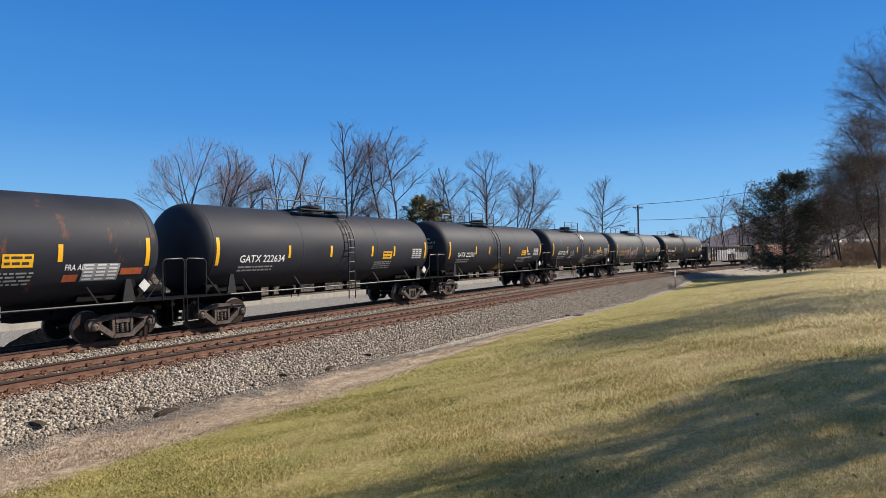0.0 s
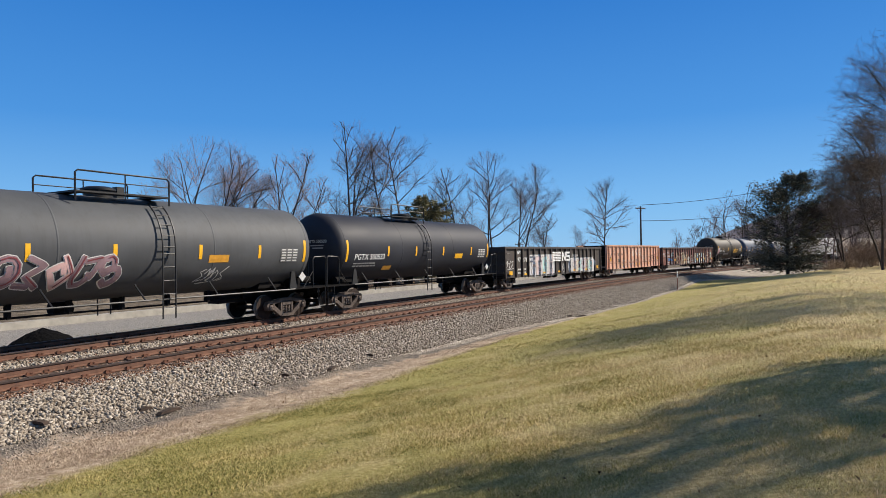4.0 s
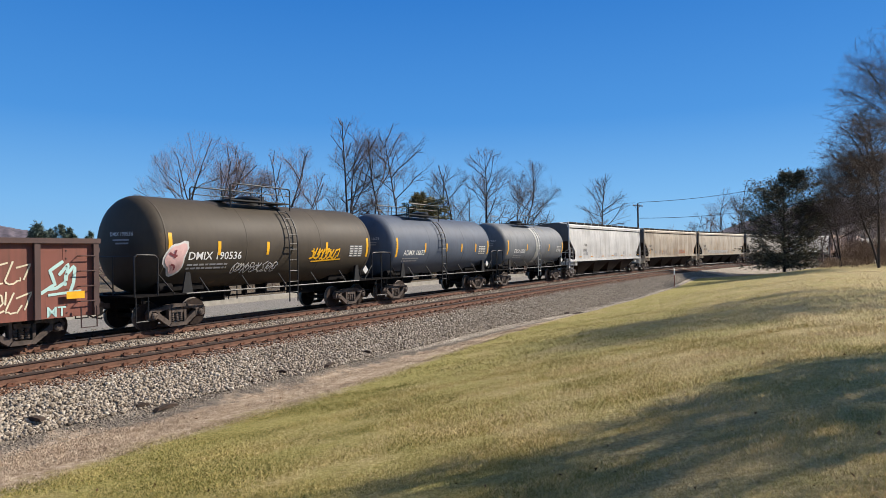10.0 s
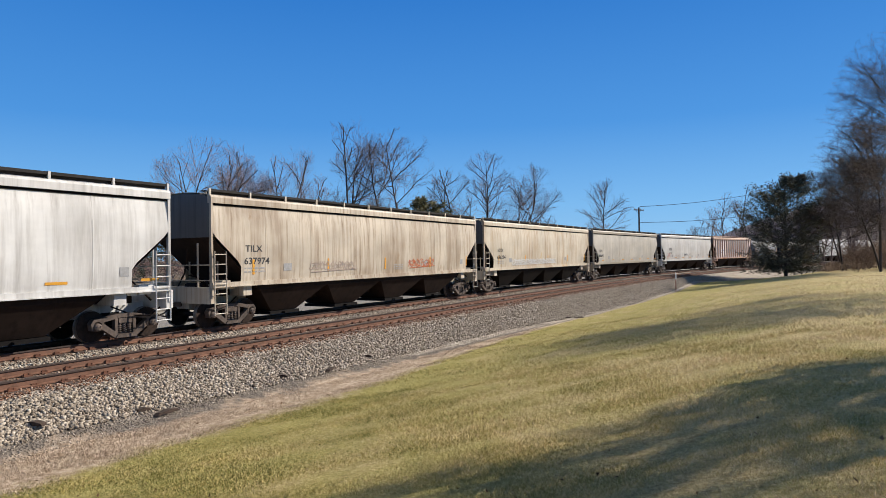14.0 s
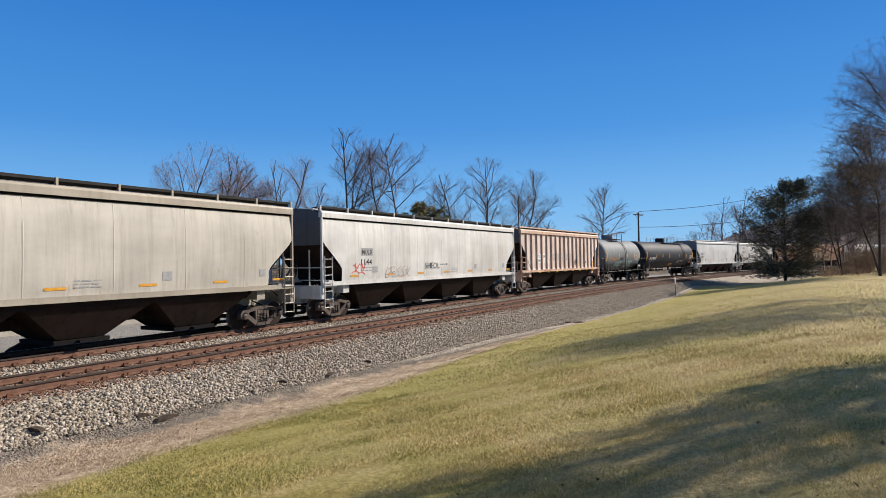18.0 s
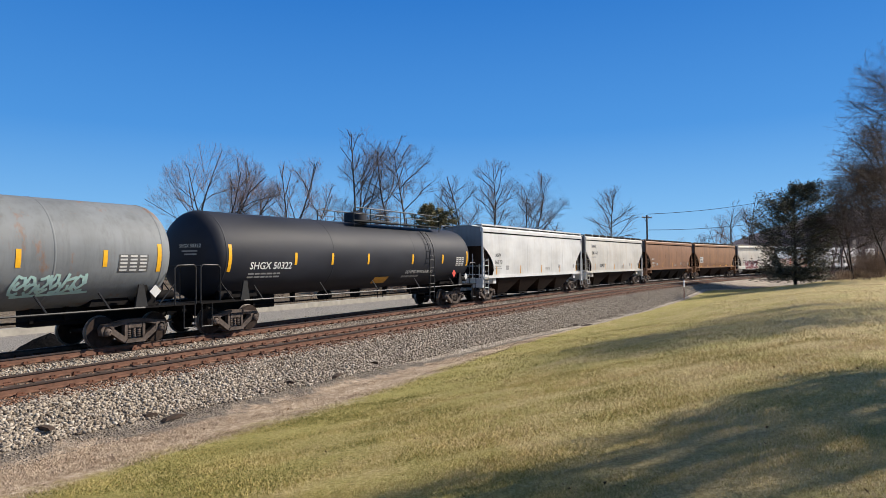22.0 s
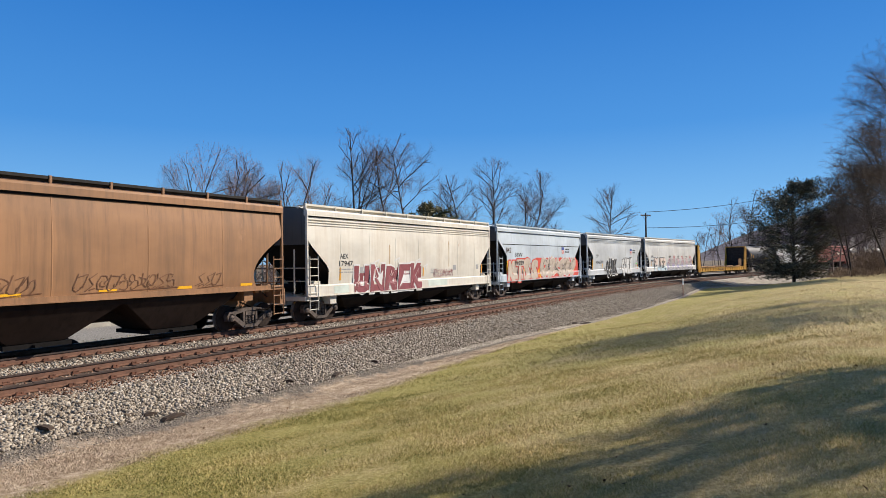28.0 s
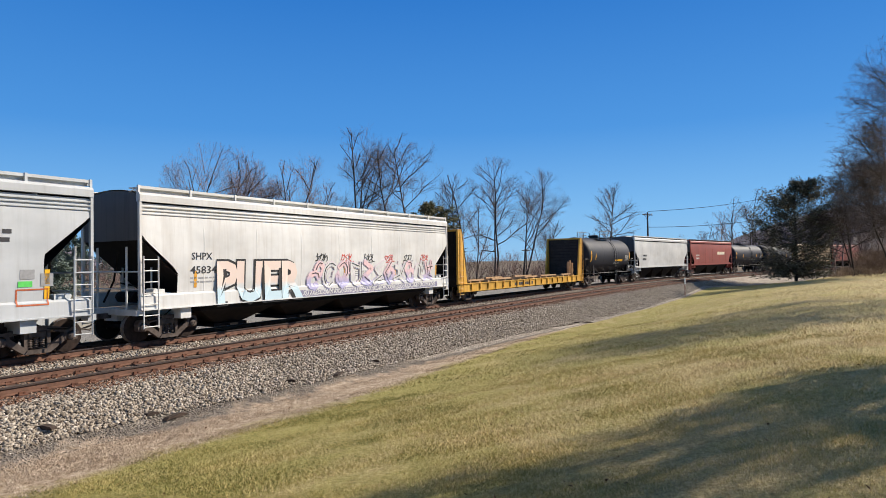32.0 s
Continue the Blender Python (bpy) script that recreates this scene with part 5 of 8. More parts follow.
# 8: orange gondola
P8 = car_paint("salmon_paint", (0.74, 0.42, 0.28), (0.34, 0.16, 0.09), 0.5, 0.6, 0.10, (0.34, 0.16, 0.10), 5.2)
P8R = car_paint("salmon_rib_paint", (0.58, 0.30, 0.19), (0.22, 0.10, 0.06), 0.45, 0.6, 0.1, (0.24, 0.10, 0.06), 9.0)
P8W = plain("worn_white_on_salmon", (0.74, 0.60, 0.50), 0.6, 0, 0.2, 1.5)
RIBS8 = (-7.5, -6.41, -5.34, -4.23, -3.13, -2.04, -0.92, 0.17, 1.3, 2.43, 3.51, 4.58, 5.72, 6.84, 7.7)
car, surf, hb = gondola_wagon(18.4, "faded orange steel gondola with a side ledge", P8, 0.80, 3.20, RIBS8, P8R, ledge=1.50, ends=(-8.2, 8.85), truck_in=2.5, inset=1.3)
lettering(car, "NS", -6.24, 2.52, 0.29, surf, DARKTXT, 0.42)
lettering(car, "997", -6.24, 2.14, 0.29, surf, DARKTXT, 0.68)
lettering(car, "190", -5.16, 2.14, 0.29, surf, DARKTXT, 0.66)
lettering(car, "MW", -4.06, 2.14, 0.29, surf, DARKTXT, 0.6)
for i in range(6):
    rects(car, "white_band", [(-0.8, 0.07, 2.06 + i * 0.12, 2.13 + i * 0.12)], surf, P8W)
emblem(car, 0.22, 2.10, 0.95, 0.66, 0.10, surf, P8W)
for k, (a, b, c, d, m) in enumerate(((-7.3, -6.7, 1.9, 2.4, SPRAY_BLACK), (-5.2, -4.4, 1.55, 1.85, SPRAY_BLACK), (-3.9, -2.3, 0.95, 1.75, PALE), (-2.0, 0.0, 0.95, 1.8, PALE), (2.5, 4.4, 1.4, 2.2, PALE), (4.7, 7.5, 1.5, 2.2, SPRAY_BLACK), (0.4, 1.2, 1.5, 1.75, SPRAY_TAUPE))):
    scribble(car, a, b, c, d, surf, m, 41 + k, 0.016)
rects(car, "yellow_plate_ground", [(-7.3, -6.6, 1.58, 2.0), (-4.15, -3.3, 1.02, 1.40), (0.2, 1.2, 1.02, 1.40)], surf, P8R, 0.004)
for x in (-7.2, -4.0, 0.3, 1.4, 4.6, 8.0):
    rects(car, "yellow_plate", [(x, x + 0.6, 1.12, 1.30)] if abs(x) < 7 else [(x, x + 0.5, 1.62, 1.95)], surf, AMBER)
couple(car, -138.7, -120.3)

# 9: brown gondola
P9 = car_paint("oxide_paint", (0.22, 0.068, 0.045), (0.09, 0.04, 0.025), 0.9, 0.65, 0.2, (0.26, 0.10, 0.055), 6.6)
P9R = car_paint("dark_oxide_paint", (0.075, 0.038, 0.032), (0.03, 0.02, 0.02), 0.5, 0.65, 0.1, (0.15, 0.06, 0.035), 8.1)
RIBS9 = (-8.6, -7.2, -6.33, -5.4, -4.51, -3.61, -2.7, -1.78, -0.91, -0.04, 0.88, 1.82, 2.74, 3.65, 4.54, 5.46, 6.35, 7.19, 8.57)
car, surf, hb = gondola_wagon(22.25, "rusty red-brown gondola with cream and white graffiti", P9, 0.78, 2.98, RIBS9, P9R, ends=(-10.12, 10.23), truck_in=2.72, ladders=False)
lettering(car, "NS", -8.2, 2.22, 0.24, surf, PALE, 0.42)
lettering(car, "194", -8.22, 1.78, 0.26, surf, PALE, 0.72)
lettering(car, "797", -7.08, 1.78, 0.26, surf, PALE, 0.62)
sprayed_word(car, "TAVR", -8.25, 1.30, 0.34, surf, SPRAY_BLUE, SPRAY_BLUE, 1.75, 0.03)
small_print(car, -8.2, 1.18, 0.6, 2, surf, PALE, 0.1, 0.08, 3)
small_print(car, -7.05, 1.22, 0.6, 2, surf, PALE, 0.1, 0.08, 4)
scribble(car, -7.1, -6.45, 2.0, 2.35, surf, SPRAY_MINT, 50, 0.03)
scribble(car, -9.7, -8.9, 1.85, 2.3, surf, SPRAY_WHITE, 49, 0.02)
lettering(car, "R", -6.18, 1.62, 0.5, surf, WHITE, 0.34)
burner(car, -5.5, -1.0, 0.82, 2.3, 5, [SPRAY_RUSTCREAM, P9, SPRAY_RUSTCREAM, SPRAY_CREAM], SPRAY_CREAM, SPRAY_MAROON, surf, 52, None, 0.12, 0.11, 0.035)
burner(car, -1.1, 0.9, 0.9, 1.9, 2, [SPRAY_WHITE, P9], SPRAY_CREAM, SPRAY_WHITE, surf, 53)
scribble(car, -0.1, 0.6, 0.95, 1.8, surf, SPRAY_WHITE, 54, 0.03)
scribble(car, 1.0, 1.7, 0.95, 1.7, surf, SPRAY_WHITE, 55, 0.03)
for k, x in enumerate((1.95, 2.85, 3.75, 4.62, 5.55)):
    graffiti(car, x, x + 0.68, 1.5, 2.25, 1, [(SPRAY_CREAM, SPRAY_SKY)[k % 2]], SPRAY_BLACK, SPRAY_BLACK, surf, 151 + k)
    graffiti(car, x + 0.1, x + 0.62, 0.85, 1.5, 1, [(SPRAY_SKY, SPRAY_CREAM)[k % 2]], SPRAY_WHITE, SPRAY_BLACK, surf, 161 + k)
scribble(car, 6.45, 7.05, 1.0, 1.9, surf, SPRAY_WHITE, 56, 0.02)
scribble(car, 7.3, 8.4, 1.0, 1.6, surf, SPRAY_CREAM, 57, 0.022)
scribble(car, 7.3, 8.4, 1.75, 2.35, surf, SPRAY_CREAM, 58, 0.022)
scribble(car, 8.8, 9.6, 1.5, 2.35, surf, SPRAY_MINT, 59, 0.045)
lettering(car, "MT", 8.85, 0.86, 0.28, surf, SPRAY_MINT, 0.5)
for x in (-6.1, -2.3, 2.6, 6.0, 9.3):
    rects(car, "yellow_plate", [(x, x + 0.5, 1.32, 1.52)], lambda z, x=0.0: 1.56, YELLOW)
couple(car, -120.3, -98.05)

# 10 to 12: shorter tank wagons
car, surf, hl = black_tank(13.1, "DMIX 190536", -4.36, 2.25, "olive-brown tank wagon with a pink sprayed figure", (-3.2, -0.9, 2.5), 10, col=(0.062, 0.050, 0.037), rust=0.1, rust_col=(0.12, 0.08, 0.05), amount=0.35, half=6.12, mid=0.15, ladder_x=0.02)
graffiti(car, -5.2, -4.5, 1.85, 2.9, 1, [SPRAY_PINK], SPRAY_WHITE, SPRAY_MAROON, surf, 61)
scribble(car, -2.4, -0.2, 1.8, 2.2, surf, SPRAY_WHITE, 62)
scribble(car, 1.6, 3.4, 2.2, 2.7, surf, YELLOW, 63, 0.035)
couple(car, -98.05, -84.95)
car, surf, hl = black_tank(13.1, "ADMX 16673", -4.48, 2.0, "slate-blue tank wagon with white lettering", (-2.5, -0.2, 1.6, 3.4), 11, col=(0.085, 0.105, 0.145), amount=0.3, ladder_x=-0.9)
couple(car, -84.95, -71.85)
car, surf, hl = black_tank(13.6, "CRGX 19501", -3.98, 1.8, "grey-tan tank wagon with a pale ladder", (-1.9, 2.3), 12, col=(0.155, 0.168, 0.185), rust=0.2, rust_col=(0.20, 0.175, 0.125), amount=0.4, ladder_mat=GALV, half=5.98, mid=0.1, ladder_x=-0.2)
rects(car, "cleaned_band", [(-0.2, 0.45, 1.6, 4.2)], surf, plain("scrubbed_grey", (0.36, 0.36, 0.34)))
couple(car, -71.85, -58.25)


def hopper_dress(car, surf, hb, code, number, tx, tz, ink, seed, marks=6, mark_z=1.75, upright=False, size=0.24, gap=0.46, reflector=None):
    lettering(car, code, tx, tz, size, surf, ink, 0.205 * len(code) * size / 0.24)
    lettering(car, number, tx - 0.05, tz - gap, size * 1.05, surf, ink, 0.205 * len(number) * size / 0.24)
    small_print(car, tx - 0.05, tz - gap - 0.12, 1.0, 2, surf, GREYTXT, 0.05, 0.08, seed)
    refl = reflector or AMBER
    for i in range(marks):
        x = -hb + 2.0 + (2 * hb - 3.2) * i / max(1, marks - 1)
        if upright:
            rects(car, "reflector_stripe", [(x, x + 0.11, max(mark_z, 1.72), max(mark_z, 1.72) + 0.55)], surf, refl)
        else:
            rects(car, "reflector_stripe", [(x, x + 0.6, 1.84, 1.92)], surf, refl)
    for k, (x, w) in enumerate(((0.1, 0.45), (0.62, 0.35), (0.86, 0.3))):
        xx = -hb + 2 * hb * x + 1.6
        rects(car, "stencil_box", [(min(xx, hb - 1.9), min(xx, hb - 1.9) + w, 2.0, 2.28)], surf, GREYTXT)
    small_print(car, 1.2, 2.1, 0.8, 3, surf, GREYTXT, 0.04, 0.05, seed + 9)


# 13 to 17: pale covered hoppers
P13 = car_paint("white_hopper_paint", (0.60, 0.595, 0.575), (0.17, 0.145, 0.125), 0.75, 0.5, 0, shift=13.0)
car, surf, hb = hopper_wagon(21.35, "white covered hopper with grey soot streaks", P13, UNDER_BROWN, "smooth", 4, board=DARK_BOARD, half=10.05, mid=-0.2)
hopper_dress(car, surf, hb, "VTGX", "1573", -7.04, 2.80, DARKTXT, 13, 7)
couple(car, -58.25, -36.9)
P14 = car_paint("tan_hopper_paint", (0.49, 0.43, 0.345), (0.15, 0.08, 0.03), 1.25, 0.55, 0.10, (0.26, 0.17, 0.09), shift=14.0)
car, surf, hb = hopper_wagon(21.4, "stained tan covered hopper with sprayed tags", P14, UNDER_BROWN, "smooth", 4, board=DARK_BOARD, half=10.02, mid=0.17)
hopper_dress(car, surf, hb, "TILX", "637974", -8.36, 2.74, DARKTXT, 14, 5, 1.9, True)
scribble(car, -4.9, -1.9, 1.95, 2.35, surf, SPRAY_TAUPE, 71)
scribble(car, 2.5, 5.0, 1.95, 2.35, surf, ORANGE_DECAL, 72)
couple(car, -36.9, -15.5)
P15 = car_paint("cream_hopper_paint", (0.51, 0.46, 0.37), (0.27, 0.15, 0.06), 1.1, 0.55, 0.18, (0.50, 0.33, 0.16), shift=15.0)
car, surf, hb = hopper_wagon(21.55, "cream covered hopper stained orange along the roof", P15, UNDER_BLACK, "smooth", 4, board=DARK_BOARD)
hopper_dress(car, surf, hb, "SOXX", "636294", -8.2, 2.7, DARKTXT, 15, 5, 1.9, True)
scribble(car, -6.0, 2.0, 1.85, 2.2, surf, PALE, 73, 0.03)
couple(car, -15.5, 6.05)
P16 = car_paint("beige_hopper_paint", (0.45, 0.42, 0.365), (0.14, 0.11, 0.08), 0.5, 0.5, 0.08, (0.30, 0.22, 0.14), shift=16.0)
car, surf, hb = hopper_wagon(21.7, "beige covered hopper with a brown roof edge", P16, UNDER_BROWN, "smooth", 4, board=DARK_BOARD, trim=car_paint("beige_trim", (0.33, 0.29, 0.23), shift=2), half=10.0, mid=-0.13)
hopper_dress(car, surf, hb, "CEFX", "380052", -8.74, 2.65, DARKTXT, 16, 7)
couple(car, 6.05, 27.75)
P17 = car_paint("offwhite_hopper_paint", (0.55, 0.545, 0.525), (0.25, 0.20, 0.15), 0.6, 0.5, 0, shift=17.0)
car, surf, hb = hopper_wagon(21.55, "off-white covered hopper with thin sprayed tags", P17, UNDER_BROWN, "smooth", 4, board=DARK_BOARD, half=10.03, mid=0.1)
hopper_dress(car, surf, hb, "MULX", "1144", -7.22, 2.84, DARKTXT, 17, 7)
rects(car, "grey_patch", [(-7.28, -6.38, 2.78, 3.14)], surf, plain("patch_grey", (0.30, 0.30, 0.29)), 0.004)
sprayed_word(car, "SHEOL", -1.7, 2.1, 0.34, surf, DARKTXT, DARKTXT, 1.5, -0.014)
rects(car, "sprayed_arrow", [(-0.1, 0.75, 2.3, 2.33), (0.6, 0.7, 2.27, 2.36)], surf, DARKTXT)
scribble(car, -7.9, -6.9, 1.9, 2.5, surf, SPRAY_RED, 75)
scribble(car, -5.3, -3.2, 1.7, 2.3, surf, SPRAY_TAUPE, 76)
couple(car, 27.75, 49.3)

# 18: ribbed hopper
P18 = car_paint("faded_orange_paint", (0.64, 0.565, 0.515), (0.30, 0.14, 0.08), 1.0, 0.6, 0.22, (0.36, 0.20, 0.13), shift=18.0)
P18R = car_paint("orange_rib_paint", (0.52, 0.36, 0.27), (0.26, 0.10, 0.05), 0.8, 0.6, 0.35, (0.26, 0.10, 0.05), shift=18.5)
car, surf, hb = hopper_wagon(18.5, "faded orange ribbed covered hopper with rust streaks", P18, UNDER_BROWN, "ribbed", 3, zs=1.56, trim=P18R, ribs=17, half=8.5, mid=-0.1)
rects(car, "white_patch", [(-5.62, -4.95, 2.26, 2.94), (-4.75, -4.1, 2.26, 2.94)], surf, WHITE)
lettering(car, "TC", -5.55, 2.64, 0.24, surf, DARKTXT, 0.5)
lettering(car, "280", -5.57, 2.31, 0.24, surf, DARKTXT, 0.56)
lettering(car, "WR", -4.7, 2.64, 0.24, surf, DARKTXT, 0.55)
lettering(car, "51", -4.7, 2.31, 0.24, surf, DARKTXT, 0.36)
rects(car, "grey_patch", [(-3.1, 1.5, 2.4, 2.95)], surf, plain("overpainted_grey", (0.40, 0.36, 0.33), 0.6, 0, 0.15))
for i in range(8):
    rects(car, "reflector_stripe", [(-5.6 + i * 1.72, -5.6 + i * 1.72 + 0.45, 1.50, 1.62)], surf, YELLOW)
rects(car, "reflector_stripe", [(2.93, 3.06, 1.74, 2.10), (6.55, 6.68, 1.80, 2.35)], lambda z, x=0.0: 1.555, YELLOW)
y = -1.452
part("dark_plate", Geo().add([(2.18, y, 2.24), (2.48, y, 1.96), (2.78, y, 2.24), (2.48, y, 2.52)], [(0, 1, 2, 3)]), PANEL_GREY, car)
rects(car, "stencil_frame", [(4.72, 5.20, 2.06, 2.34)], surf, WHITE)
rects(car, "stencil", [(4.76, 4.94, 2.10, 2.30), (4.98, 5.16, 2.10, 2.30)], surf, DARKTXT, 0.012)
small_print(car, 3.55, 3.15, 0.6, 6, surf, GREYTXT, 0.03, 0.06, 181)
small_print(car, 4.5, 3.15, 0.5, 6, surf, GREYTXT, 0.03, 0.06, 182)
couple(car, 49.3, 67.8)

# 19, 20: tank wagons
car, surf, hl = black_tank(13.0, "UTLX 600414", -4.36, 2.1, "grey tank wagon with orange lettering and mint graffiti", (-1.69, 0.9, 3.2), 19, col=(0.19, 0.205, 0.215), rust=0.22, rust_col=(0.24, 0.11, 0.05), ink=plain("orange_stencil", (0.60, 0.27, 0.05)), valve_box=True, ladder_x=0.05, amount=0.35, half=5.90, mid=-0.07)
scribble(car, -2.4, -0.4, 1.78, 2.2, surf, SPRAY_MINT, 81, 0.035)
scribble(car, 0.9, 2.8, 1.74, 2.25, surf, SPRAY_MINT, 82, 0.04)
scribble(car, -1.2, -0.3, 2.4, 2.6, surf, SPRAY_BLACK, 83)
couple(car, 67.8, 80.8)
car, surf, hl = black_tank(19.95, "SHGX 50322", -7.75, 2.12, "long black gas tank wagon with a walkway", (-5.5, -3.3, -0.8, 2.9, 5.9), 20, walkway=True, dome_at=0.3, valve_box=True, ladder_x=4.36, amount=0.15, half=9.58, mid=0.02)
lettering(car, "LIQUEFIED PETROLEUM GAS", 2.6, 1.98, 0.16, surf, PALE, 2.6)
small_print(car, 2.4, 1.88, 1.6, 1, surf, GREYTXT, 0.1, 0.05, 7)
rects(car, "yellow_notice", [(0.2, 1.3, 1.55, 1.85)], surf, AMBER)
g = Geo()
part("placard", g.add([(7.05, -1.53, 1.9), (7.28, -1.53, 1.67), (7.51, -1.53, 1.9), (7.28, -1.53, 2.13)], [(0, 1, 2, 3)]), SPRAY_RED, car, "red and white hazard placard")
couple(car, 80.8, 100.75)

# 21 to 24
P21 = car_paint("bright_white_paint", (0.61, 0.615, 0.605), (0.35, 0.28, 0.20), 0.3, 0.4, 0, shift=21.0)
# its white end is painted dark grey, the shade put into the colour
car, surf, hb = hopper_wagon(19.35, "clean white covered hopper with a curved end", P21, UNDER_BROWN, "round", 4, end_paint=car_paint("shaded_white_end", (0.20, 0.20, 0.20), amount=0.6), half=8.85, mid=0.2)
hopper_dress(car, surf, hb, "AGPX", "16173", -7.0, 2.84, DARKTXT, 21, 5, 1.55, True)
couple(car, 100.75, 120.1)
P22 = car_paint("cream_white_paint", (0.55, 0.54, 0.505), (0.40, 0.30, 0.19), 0.6, 0.5, 0, shift=22.0)
car, surf, hb = hopper_wagon(17.2, "cream covered hopper with large dark lettering", P22, UNDER_BROWN, "smooth", 3, board=DARK_BOARD, half=7.95, mid=-0.13, axle_in=1.0)
hopper_dress(car, surf, hb, "NAHX", "66161", -6.66, 3.70, DARKTXT, 22, 6, 1.72, True, 0.32, 0.58)
scribble(car, -4.6, -3.6, 1.95, 2.3, surf, SPRAY_BLACK, 91)
couple(car, 120.1, 137.3)
P23 = car_paint("brown_hopper_paint", (0.25, 0.118, 0.054), (0.08, 0.04, 0.025), 0.7, 0.6, 0.06, (0.30, 0.16, 0.09), shift=23.0)
car, surf, hb = hopper_wagon(18.2, "rust-brown covered hopper with grey tags", P23, UNDER_BLACK, "round", 4, board=DARK_BOARD, trim=P23)
hopper_dress(car, surf, hb, "NAHX", "508521", -6.63, 2.58, PALE, 23, 5, 1.6, True)
scribble(car, 3.8, 6.4, 1.7, 2.4, surf, SPRAY_DUSK, 92, 0.02)
couple(car, 137.3, 155.5)
P24 = car_paint("brown_hopper_paint_b", (0.285, 0.138, 0.056), (0.08, 0.045, 0.025), 0.75, 0.6, 0.08, (0.34, 0.17, 0.08), shift=24.0)
car, surf, hb = hopper_wagon(18.55, "orange-brown covered hopper with a white number patch", P24, UNDER_BROWN, "round", 3, board=DARK_BOARD, trim=P24)
rects(car, "white_patch", [(-6.8, -5.5, 2.22, 2.98)], surf, PALE)
lettering(car, "NAHX", -6.72, 2.68, 0.25, surf, DARKTXT, 0.85)
lettering(car, "508769", -6.74, 2.30, 0.26, surf, DARKTXT, 1.15)
for i in range(6):
    rects(car, "reflector_stripe", [(-6.5 + i * 2.6, -5.95 + i * 2.6, 1.70, 1.79)], surf, YELLOW)
for i, (a, b) in enumerate(((-5.3, -4.3), (-3.2, -2.2), (-1.4, -0.4), (0.6, 3.8), (4.6, 5.6))):
    scribble(car, a, b, 1.75, 2.25, surf, SPRAY_BROWN, 93 + i, 0.014)
couple(car, 155.5, 174.05)

# 25 to 28: covered hoppers with big graffiti
P25 = car_paint("sand_hopper_paint", (0.60, 0.565, 0.49), (0.36, 0.24, 0.13), 0.45, 0.55, 0.03, (0.4, 0.2, 0.1), shift=25.0)
car, surf, hb = hopper_wagon(18.05, "cream covered hopper with maroon graffiti", P25, UNDER_BLACK, "ridged", 4, half=8.32)
hopper_dress(car, surf, hb, "AEX", "17947", -6.3, 2.66, DARKTXT, 25, 3, 1.5, True, 0.22, 0.32)
piece(car, "UNREK", -5.35, 1.16, 1.22, 5.6, surf, [SPRAY_MAROON], SPRAY_WHITE, 0.05, SPRAY_PINK, 0.12, 101, 0.06, SPRAY_MAROON)
for k, (a, b) in enumerate(((-5.6, 1.55), (-3.9, 2.45), (-2.2, 2.55), (-0.3, 2.5), (0.4, 2.2))):
    g = Geo()
    ribbon(g, [(a, b), (a + 0.45, b + 0.16), (a + 0.3, b - 0.1)], 0.03, surf, 0.012, 1.1, 2.8)
    part("graffiti_outline", g, SPRAY_WHITE, car)
BUFFED = plain("buffed_mint", (0.50, 0.56, 0.50), 0.6, 0, 0.2, 1.5)
for q in ((-6.7, -5.7, 1.18, 1.5), (0.9, 2.9, 1.2, 1.52)):
    rects(car, "buffed_patch", [q], surf, BUFFED, 0.004)
rects(car, "rust_run", [(-2.62, -2.56, 2.3, 3.3), (3.1, 3.15, 2.2, 3.6)], surf, plain("rust_run", (0.42, 0.27, 0.12), 0.8, 0, 0.3, 2), 0.004)
scribble(car, 1.5, 3.6, 1.65, 2.1, surf, SPRAY_MAROON, 102)
couple(car, 174.05, 192.1)
P26 = car_paint("pale_blue_paint", (0.45, 0.51, 0.56), (0.26, 0.27, 0.27), 0.4, 0.5, 0, shift=26.0)
SHIELD_BLUE = plain("shield_blue", (0.03, 0.06, 0.25))


def shield(car, x, z, w, surf):
    """A striped shield with a blue head, as a plain shape."""
    rects(car, "shield_head", [(x, x + w, z + w * 0.55, z + w * 0.95)], surf, SHIELD_BLUE)
    rects(car, "shield_field", [(x + 0.03 * w, x + 0.97 * w, z, z + w * 0.55)], surf, WHITE)
    rects(car, "shield_stripes", [(x + w * (0.08 + 0.18 * i), x + w * (0.17 + 0.18 * i), z - w * 0.02, z + w * 0.54) for i in range(5)], surf, SPRAY_RED, 0.012)
    small_print(car, x + w * 1.4, z + w * 0.75, w * 1.5, 2, surf, DARKTXT, 0.11, 0.10, 3)


car, surf, hb = hopper_wagon(16.85, "pale blue-grey covered hopper with red and taupe graffiti", P26, UNDER_BLACK, "ridged", 3, half=7.75, mid=-0.17, cut_z=3.78, beads=False)
lettering(car, "SSW", -5.40, 2.76, 0.27, surf, DARKTXT, 1.25)
piece(car, "KTSS", -6.6, 1.20, 1.30, 5.0, surf, [SPRAY_STONE], SPRAY_RED, 0.05, SPRAY_WHITE, 0.10, 111, 0.08, SPRAY_STONE)
rects(car, "yellow_streak", [(-6.62, -6.5, 1.55, 2.5), (-3.9, -3.75, 1.6, 2.4), (-1.45, -1.3, 1.3, 1.8)], surf, YELLOW, 0.011)
burner(car, -1.0, 6.0, 1.30, 2.58, 6, [SPRAY_STONE, SPRAY_STONE, SPRAY_STONE], SPRAY_WHITE, SPRAY_BLACK, surf, 112, SPRAY_RED, 0.12, 0.165, 0.035)
